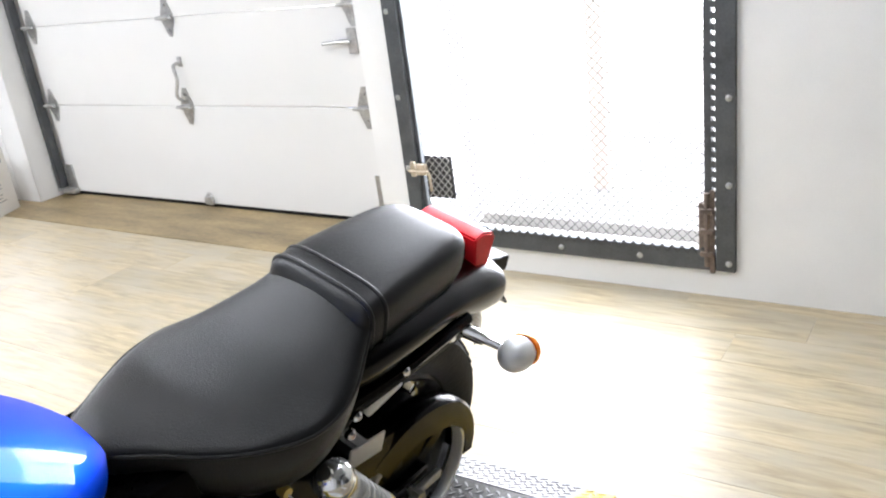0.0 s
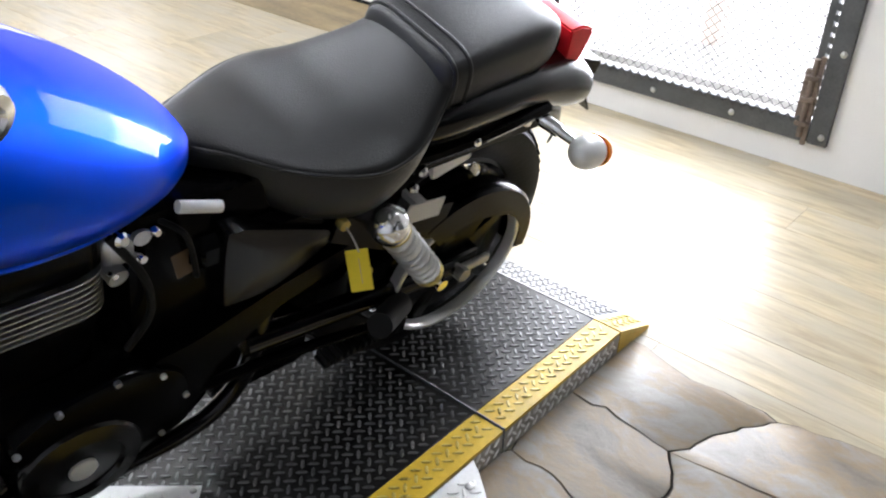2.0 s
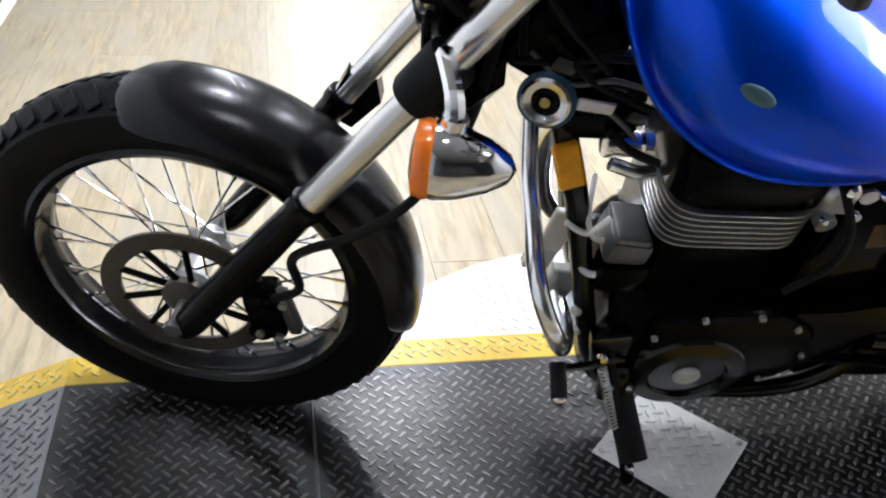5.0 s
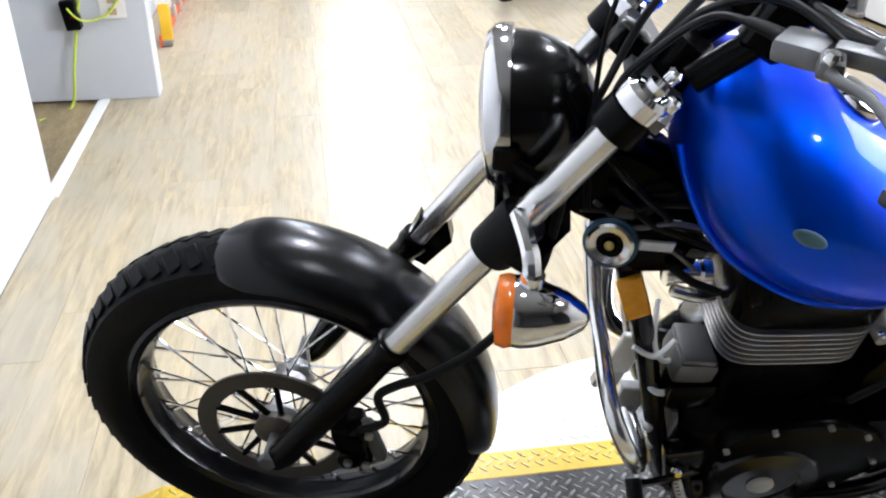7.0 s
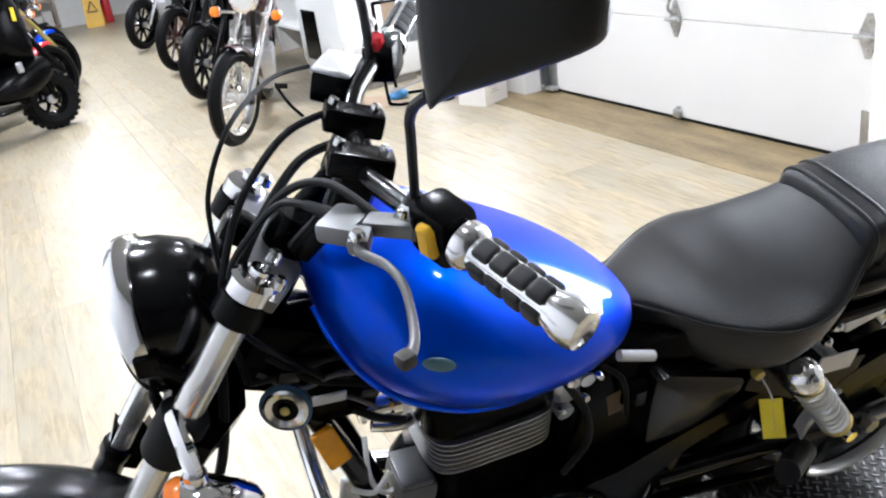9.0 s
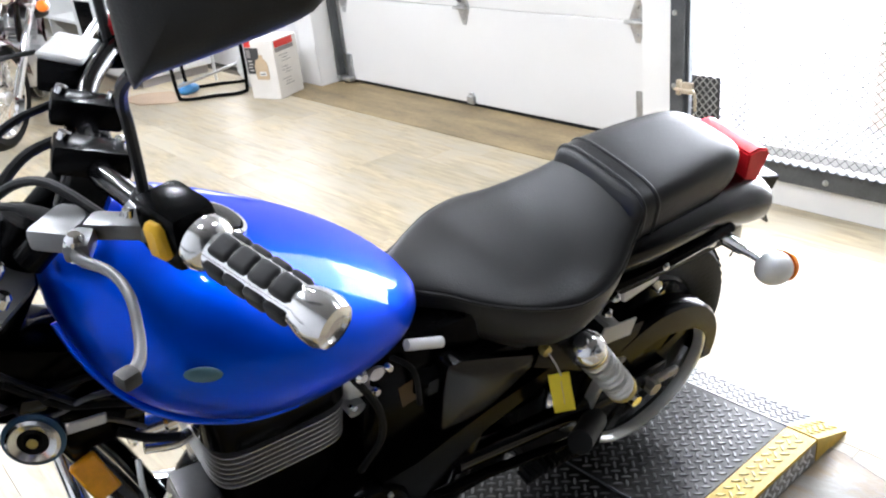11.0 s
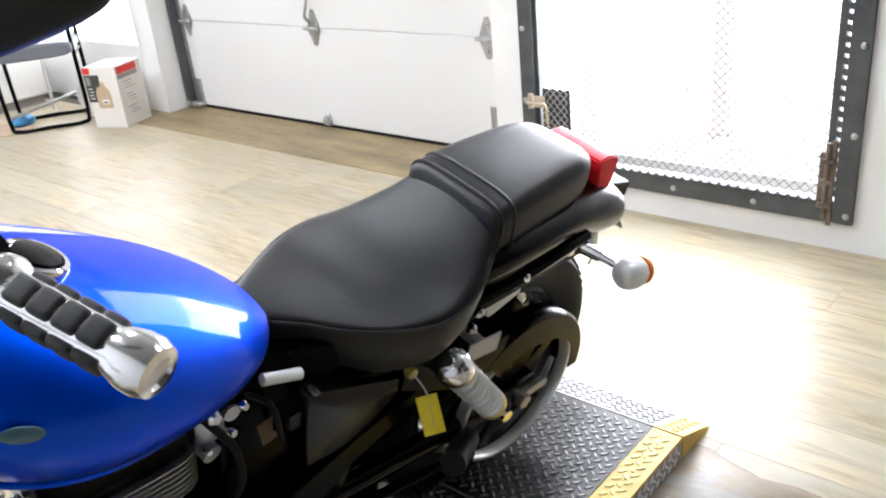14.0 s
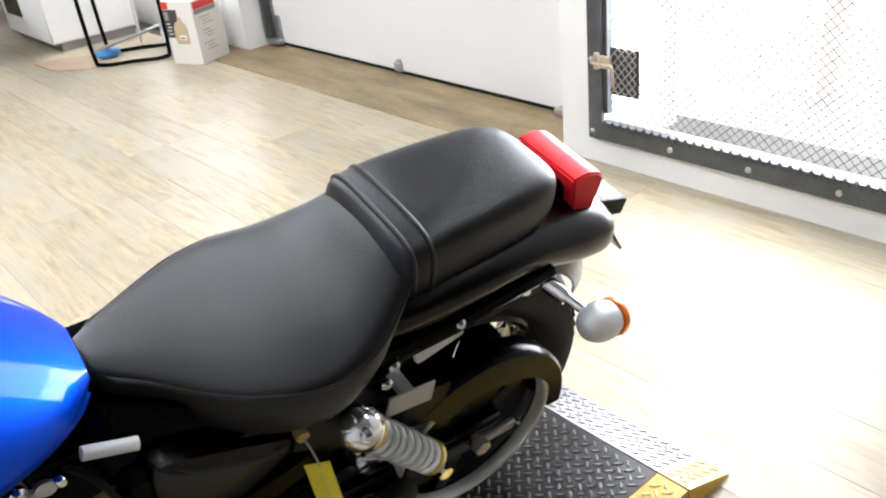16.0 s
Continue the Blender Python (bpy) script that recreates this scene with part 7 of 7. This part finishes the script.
def parked_bike(m, label, paint, rim_f, spokes, fr=0.33, fw=0.09, fork=CHROME, lamp=True, lean=9, steer=-24):
    """A parked motorcycle; its front contact is at the origin and it faces -y."""
    a = radians(steer)
    F = Matrix.Translation((0, 0.3, 0)) @ Matrix.Rotation(a, 4, "Z") @ Matrix.Translation((0, -0.3, 0))

    def fp(nm, bm, mat, parent, label=""):
        bm.transform(F)
        return done(nm, bm, mat, parent, label)

    g = thing("motorcycle", m @ pose(-0.3 * math.sin(a), 0.3 * math.cos(a) - 0.3, 0, 0, lean, 0), label, "motorcycle", "parked motorcycles")
    small_wheel(g, "front_wheel", (0, 0, fr), fr, fw, fr - 0.075, rim_f, spokes, "front wheel", F)
    small_wheel(g, "rear_wheel", (0, 1.52, 0.31), 0.31, 0.15, 0.21, rim_f, spokes, "rear wheel")
    for s in (1, -1):
        bm = B()
        cyl(bm, (s * 0.095, 0.0, fr), (s * 0.095, 0.20, fr + 0.32), 0.026)
        cyl(bm, (s * 0.095, 0.18, fr + 0.30), (s * 0.095, 0.42, fr + 0.66), 0.02)
        fp("fork_leg", bm, fork, g)
        bm = B()
        ball(bm, (s * 0.21, 0.22, 0.80), (0.034, 0.03, 0.034), 14)
        sg = fp("turn_signal", bm, CHROME, g)
        bm = B()
        lathe(bm, [(0.034, 0), (0.03, 0.018), (0.001, 0.024)], (s * 0.21, 0.205, 0.80), (0, -1, 0), 16)
        fp("lens", bm, ORANGE, sg, "orange lens")
        bm = B()
        cyl(bm, (s * 0.09, 0.25, 0.80), (s * 0.2, 0.225, 0.80), 0.009)
        fp("stem", bm, CHROME, sg)
        bm = B()
        tube(bm, [(s * 0.05, 0.40, 1.0), (s * 0.12, 0.44, 1.10), (s * 0.28, 0.56, 1.10), (s * 0.38, 0.66, 1.07)], 0.012, 8)
        fp("handlebar", bm, CHROME if fork is CHROME else BLACK_SATIN, g)
        bm = B()
        cyl(bm, (s * 0.30, 0.58, 1.095), (s * 0.40, 0.68, 1.065), 0.018)
        fp("grip", bm, RUBBER, g)
        bm = B()
        tube(bm, [(s * 0.25, 0.52, 1.11), (s * 0.27, 0.50, 1.22), (s * 0.30, 0.50, 1.26)], 0.006, 6)
        ball(bm, (s * 0.33, 0.50, 1.28), (0.06, 0.015, 0.04), 14)
        fp("mirror", bm, CHROME if fork is CHROME else BLACK_SATIN, g)
    bm = B()
    C = Vector((0, 0, fr))
    rows = []
    for k in range(18):
        a = radians(100 - k * 85 / 17)
        o = Vector((0, math.cos(a), math.sin(a)))
        rows.append([C + o * (fr + 0.03 - 0.045 * (1 - math.cos(q))) + Vector((0.062 * math.sin(q), 0, 0)) for q in np.linspace(-1.4, 1.4, 9)] + [C + o * (fr + 0.027 - 0.045 * (1 - math.cos(q))) + Vector((0.059 * math.sin(q), 0, 0)) for q in np.linspace(1.4, -1.4, 9)])
    skin(bm, rows)
    fp("front_fender", bm, paint, g)
    if lamp:
        bm = B()
        lathe(bm, [(0.001, -0.12), (0.06, -0.10), (0.092, -0.03), (0.097, 0.0), (0.10, 0.02), (0.09, 0.026)], (0, 0.20, 0.90), (0, -1, -0.05), 28)
        hl = fp("headlight", bm, CHROME if fork is CHROME else BLACK_GLOSS, g, "round headlight")
        bm = B()
        lathe(bm, [(0.09, 0.018), (0.07, 0.03), (0.001, 0.038)], (0, 0.20, 0.90), (0, -1, -0.05), 24)
        fp("lens", bm, LAMP_GLASS, hl)
    S = [(0.38, 0.94, 0.80, 0.05, 0.4), (0.44, 0.975, 0.76, 0.12, 0.4), (0.55, 0.97, 0.74, 0.15, 0.4), (0.70, 0.93, 0.73, 0.14, 0.4), (0.82, 0.86, 0.73, 0.10, 0.4), (0.86, 0.82, 0.75, 0.05, 0.4)]
    bm, f = loft_seat(S, 2.2, 2.6, 24, 2)
    part("fuel_tank", bm, paint, g)
    S = [(0.84, 0.80, 0.70, 0.07, 0.5), (0.90, 0.78, 0.66, 0.13, 0.5), (1.05, 0.74, 0.62, 0.16, 0.5), (1.20, 0.76, 0.64, 0.15, 0.5), (1.30, 0.82, 0.68, 0.12, 0.5), (1.60, 0.83, 0.70, 0.09, 0.5), (1.66, 0.80, 0.72, 0.05, 0.5)]
    bm, f = loft_seat(S, 3, 3, 24, 2)
    part("seat", bm, VINYL, g)
    bm = B()
    boxm(bm, (0, 0.62, 0.42), (0.24, 0.42, 0.28), bevel=0.05, seg=2)
    part("crankcase", bm, ALU if fork is CHROME else BLACK_SATIN, g)
    for a in (-24, 22):
        T = Matrix.Translation((0, 0.62, 0.50)) @ Matrix.Rotation(radians(a), 4, "X")
        bm = B()
        boxm(bm, (0, 0, 0.12), (0.13, 0.13, 0.22), bevel=0.01)
        bm.transform(T)
        cy = part("cylinder", bm, ALU if fork is CHROME else BLACK_SATIN, g)
        for k in range(6):
            bm = B()
            boxm(bm, (0, 0, 0.05 + k * 0.026), (0.17, 0.17, 0.008))
            bm.transform(T)
            part("fin", bm, ALU if fork is CHROME else BLACK_SATIN, cy)
    bm = B()
    lathe(bm, [(0.001, 0.05), (0.075, 0.045), (0.085, 0.0)], (-0.12, 0.60, 0.64), (-1, 0, 0), 24)
    part("air_cleaner", bm, CHROME if fork is CHROME else BLACK_GLOSS, g)
    for z in (0.28, 0.36):
        bm = B()
        tube(bm, [(-0.08, 0.50, 0.60), (-0.13, 0.38, 0.48), (-0.15, 0.50, z), (-0.16, 1.0, z), (-0.17, 1.7, z + 0.02)], lambda t: 0.02 + 0.016 * (t > 0.55), 12)
        part("exhaust", bm, CHROME, g)
    bm = B()
    tube(bm, [(0.0, 0.40, 0.90), (0.0, 0.46, 0.55), (0.06, 0.48, 0.24), (0.08, 0.95, 0.22), (0.08, 1.5, 0.31)], 0.02, 10)
    part("frame_tube", bm, BLACK_GLOSS, g)
    bm = B()
    C = Vector((0, 1.52, 0.31))
    rows = []
    for k in range(16):
        a = radians(140 - k * 130 / 15)
        o = Vector((0, math.cos(a), math.sin(a)))
        rows.append([C + o * (0.36 - 0.07 * (1 - math.cos(q))) + Vector((0.10 * math.sin(q), 0, 0)) for q in np.linspace(-1.4, 1.4, 9)] + [C + o * (0.356 - 0.07 * (1 - math.cos(q))) + Vector((0.096 * math.sin(q), 0, 0)) for q in np.linspace(1.4, -1.4, 9)])
    skin(bm, rows)
    part("rear_fender", bm, paint, g)
    bm = B()
    boxm(bm, (0, 1.80, 0.66), (0.12, 0.06, 0.08), bevel=0.012)
    part("tail_light", bm, RED_LENS, g)
    bm = B()
    tube(bm, [(0.10, 0.70, 0.28), (0.20, 0.66, 0.14), (0.30, 0.62, 0.05)], 0.012, 8)
    part("side_stand", bm, BLACK_SATIN, g)
    for s in (1, -1):
        bm = B()
        cyl(bm, (s * 0.12, 0.45, 0.30), (s * 0.20, 0.45, 0.30), 0.018)
        part("foot_peg", bm, RUBBER, g)
    return g


parked_bike(pose(-3.70, 1.42, 0, 0, 0, 72), "dark red cruiser motorcycle with chrome forks and wire wheels", SKIRT, CHROME, 40, 0.305, 0.085)
parked_bike(pose(-5.48, 1.62, 0, 0, 0, 70), "black motorcycle with a fat black front tyre", BLACK_GLOSS, BLACK_GLOSS, 10, 0.30, 0.13, BLACK_SATIN)
parked_bike(pose(-7.30, 1.75, 0, 0, 0, 70), "black motorcycle with a red-edged front wheel", BLACK_GLOSS, SKIRT, 9, 0.31, 0.11, BLACK_SATIN)
parked_bike(pose(-9.60, 1.78, 0, 0, 0, 70), "black cruiser motorcycle with chrome fittings", BLACK_GLOSS, BLACK_SATIN, 10, 0.30, 0.12, CHROME)
parked_bike(pose(-6.92, 0.64, 0, 0, 0, 226), "red and black motorcycle parked beside the scooter", RED_PAINT, BLACK_SATIN, 10, 0.27, 0.10, BLACK_SATIN, steer=0)
parked_bike(pose(-7.83, 0.745, 0, 0, 0, 226), "dark blue motorcycle parked in the row", BLUE, BLACK_SATIN, 10, 0.28, 0.10, GOLD, steer=0)
parked_bike(pose(-8.9, 0.76, 0, 0, 0, 226), "black motorcycle parked at the end of the row", BLACK_GLOSS, BLACK_SATIN, 10, 0.28, 0.10, BLACK_SATIN, steer=0)


def scooter(m):
    """A small rugged scooter; its rear contact is at the origin and it faces -y."""
    g = thing("scooter", m @ pose(0, 0, 0, 0, 5, 0), "black rugged scooter with fat tyres on its centre stand", "scooter")
    small_wheel(g, "rear_wheel", (0, 0, 0.225), 0.225, 0.135, 0.125, BLACK_SATIN, 6, "fat black rear wheel")
    small_wheel(g, "front_wheel", (0, -1.05, 0.215), 0.215, 0.12, 0.12, BLACK_SATIN, 6, "fat black front wheel", Matrix.Translation((0, -1.05, 0)) @ Matrix.Rotation(radians(-22), 4, "Z") @ Matrix.Translation((0, 1.05, 0)))
    for c, r in (((0, 0, 0.225), 0.225), ((0, -1.05, 0.215), 0.215)):
        bm = B()
        for q in range(26):
            for s in (1, -1):
                gq = boxm(bm, (0, 0, 0), (0.048, 0.026, 0.012), bevel=0.002)
                bmesh.ops.transform(bm, matrix=Matrix.Translation(c) @ Matrix.Rotation(2 * math.pi * (q + 0.5 * (s > 0)) / 26, 4, "X") @ Matrix.Translation((s * 0.036, 0, r - 0.006)) @ Matrix.Rotation(radians(s * 20), 4, "Y"), verts=gq)
        if c[1]:
            bm.transform(Matrix.Translation((0, -1.05, 0)) @ Matrix.Rotation(radians(-22), 4, "Z") @ Matrix.Translation((0, 1.05, 0)))
        kn = part("tread", bm, TYRE, g, "knobbly tyre tread")
        kn["kind"] = "stuff"
    bm = B()
    C = Vector((0, 0, 0.225))
    rows = []
    for k in range(16):
        a = radians(120 - k * 112 / 15)
        o = Vector((0, math.cos(a), math.sin(a)))
        rows.append([C + o * (0.29 - 0.06 * (1 - math.cos(q))) + Vector((0.10 * math.sin(q), 0, 0)) for q in np.linspace(-1.4, 1.4, 9)] + [C + o * (0.286 - 0.06 * (1 - math.cos(q))) + Vector((0.097 * math.sin(q), 0, 0)) for q in np.linspace(1.4, -1.4, 9)])
    skin(bm, rows)
    part("rear_fender", bm, FENDER, g, "dark grey rear fender")
    for nm, mat, S in (("seat", VINYL, [(-0.50, 0.81, 0.68, 0.06, 0.5), (-0.45, 0.84, 0.68, 0.11, 0.5), (-0.25, 0.82, 0.68, 0.14, 0.5), (-0.10, 0.83, 0.70, 0.13, 0.5)]),
                       ("pillion_seat", VINYL, [(-0.12, 0.84, 0.70, 0.10, 0.5), (-0.06, 0.88, 0.72, 0.12, 0.5), (0.12, 0.89, 0.75, 0.11, 0.5), (0.24, 0.86, 0.78, 0.06, 0.5)]),
                       ("tail_body", BLACK_SATIN, [(-0.50, 0.66, 0.56, 0.10, 0.5), (-0.30, 0.68, 0.52, 0.13, 0.5), (0.0, 0.75, 0.56, 0.12, 0.5), (0.22, 0.79, 0.62, 0.09, 0.5), (0.28, 0.77, 0.68, 0.05, 0.5)]),
                       ("leg_shield", BLACK_SATIN, [(-0.96, 0.90, 0.50, 0.08, 0.5), (-0.92, 1.0, 0.46, 0.15, 0.5), (-0.82, 1.02, 0.50, 0.17, 0.5), (-0.70, 0.94, 0.56, 0.15, 0.5), (-0.62, 0.84, 0.60, 0.10, 0.5)]),
                       ("foot_bucket", BLACK_SATIN, [(-1.02, 0.50, 0.40, 0.10, 0.5), (-0.98, 0.54, 0.34, 0.18, 0.5), (-0.80, 0.52, 0.29, 0.21, 0.5), (-0.60, 0.48, 0.28, 0.20, 0.5), (-0.48, 0.42, 0.30, 0.12, 0.5)]),
                       ("engine", BLACK_SATIN, [(-0.48, 0.42, 0.26, 0.08, 0.5), (-0.42, 0.46, 0.22, 0.13, 0.5), (-0.25, 0.46, 0.20, 0.14, 0.5), (-0.10, 0.38, 0.20, 0.10, 0.5)])):
        bm, f = loft_seat(S, 3.2, 3.2, 24, 2)
        part(nm, bm, mat, g)
    for k in range(7):
        bm = B()
        boxm(bm, (-0.14, -0.40 + k * 0.028, 0.34), (0.02, 0.006, 0.11), bevel=0.001)
        part("cooling_fin", bm, BLACK_GLOSS, g)
    bm = B()
    lathe(bm, [(0.001, 0.0), (0.03, 0.0), (0.05, 0.03), (0.052, 0.26), (0.046, 0.29), (0.030, 0.29), (0.026, 0.27), (0.001, 0.27)], (-0.135, -0.24, 0.29), (-0.05, 1, 0.08), 20)
    part("muffler", bm, BLACK_SATIN, g, "black round muffler")
    bm = B()
    tube(bm, [(-0.09, -0.45, 0.24), (-0.12, -0.34, 0.25), (-0.135, -0.24, 0.285)], 0.017, 10)
    part("exhaust_pipe", bm, GALV, g)
    bm = B()
    lathe(bm, [(0.02, 0), (0.036, 0.01), (0.036, 0.20), (0.02, 0.22), (0.001, 0.22)], (-0.13, -0.46, 0.53), (0, 1, 0.06), 16)
    part("silver_canister", bm, GALV, g, "silver canister below the seat")
    bm = B()
    cyl(bm, (-0.135, -0.46, 0.44), (-0.135, -0.20, 0.50), 0.019)
    part("shock_spring", bm, RED_PAINT, g, "red shock spring")
    bm = B()
    boxm(bm, (-0.13, -0.20, 0.415), (0.06, 0.075, 0.07), bevel=0.018, seg=2)
    part("fluid_bottle", bm, WHITE_PLASTIC, g, "white plastic fluid bottle")
    bm = B()
    boxm(bm, (-0.195, -0.68, 0.50), (0.02, 0.05, 0.07), bevel=0.006)
    part("latch", bm, GALV, g)
    bm = B()
    boxm(bm, (0, -0.58, 0.245), (0.30, 0.30, 0.03), bevel=0.008)
    part("skid_plate", bm, FENDER, g)
    for s in (1, -1):
        bm = B()
        tube(bm, [(0, -0.86, 1.0), (s * 0.12, -0.84, 1.06), (s * 0.34, -0.74, 1.05)], 0.013, 8)
        part("handlebar", bm, BLACK_SATIN, g)
        bm = B()
        tube(bm, [(s * 0.24, -0.79, 1.06), (s * 0.27, -0.80, 1.17), (s * 0.30, -0.80, 1.22)], 0.006, 6)
        ball(bm, (s * 0.33, -0.80, 1.25), (0.055, 0.015, 0.04), 14)
        part("mirror", bm, BLACK_SATIN, g)
        bm = B()
        boxm(bm, (s * 0.15, 0.20, 0.62), (0.06, 0.05, 0.05), bevel=0.012)
        part("turn_signal", bm, ORANGE, g, "orange turn signal")
        bm = B()
        cyl(bm, (s * 0.07, -1.05, 0.215), (s * 0.07, -0.92, 0.62), 0.02)
        part("fork_leg", bm, BLACK_SATIN, g)
        bm = B()
        tube(bm, [(s * 0.08, -0.25, 0.24), (s * 0.13, -0.24, 0.10), (s * 0.15, -0.20, 0.014), (s * 0.19, -0.17, 0.012)], 0.011, 8)
        part("centre_stand", bm, BLACK_SATIN, g)
    bm = B()
    boxm(bm, (0, 0.29, 0.69), (0.16, 0.05, 0.06), bevel=0.012)
    part("tail_light", bm, RED_LENS, g)
    bm = B()
    boxm(bm, (-0.178, -0.82, 0.84), (0.003, 0.035, 0.09), Matrix.Rotation(radians(8), 4, "X"))
    part("price_tag", bm, YELLOW_TAG, g, "yellow paper tag")


scooter(pose(-4.95, -0.28, 0, 0, 0, 227) @ Matrix.Scale(1.08, 4))


lay_planks()
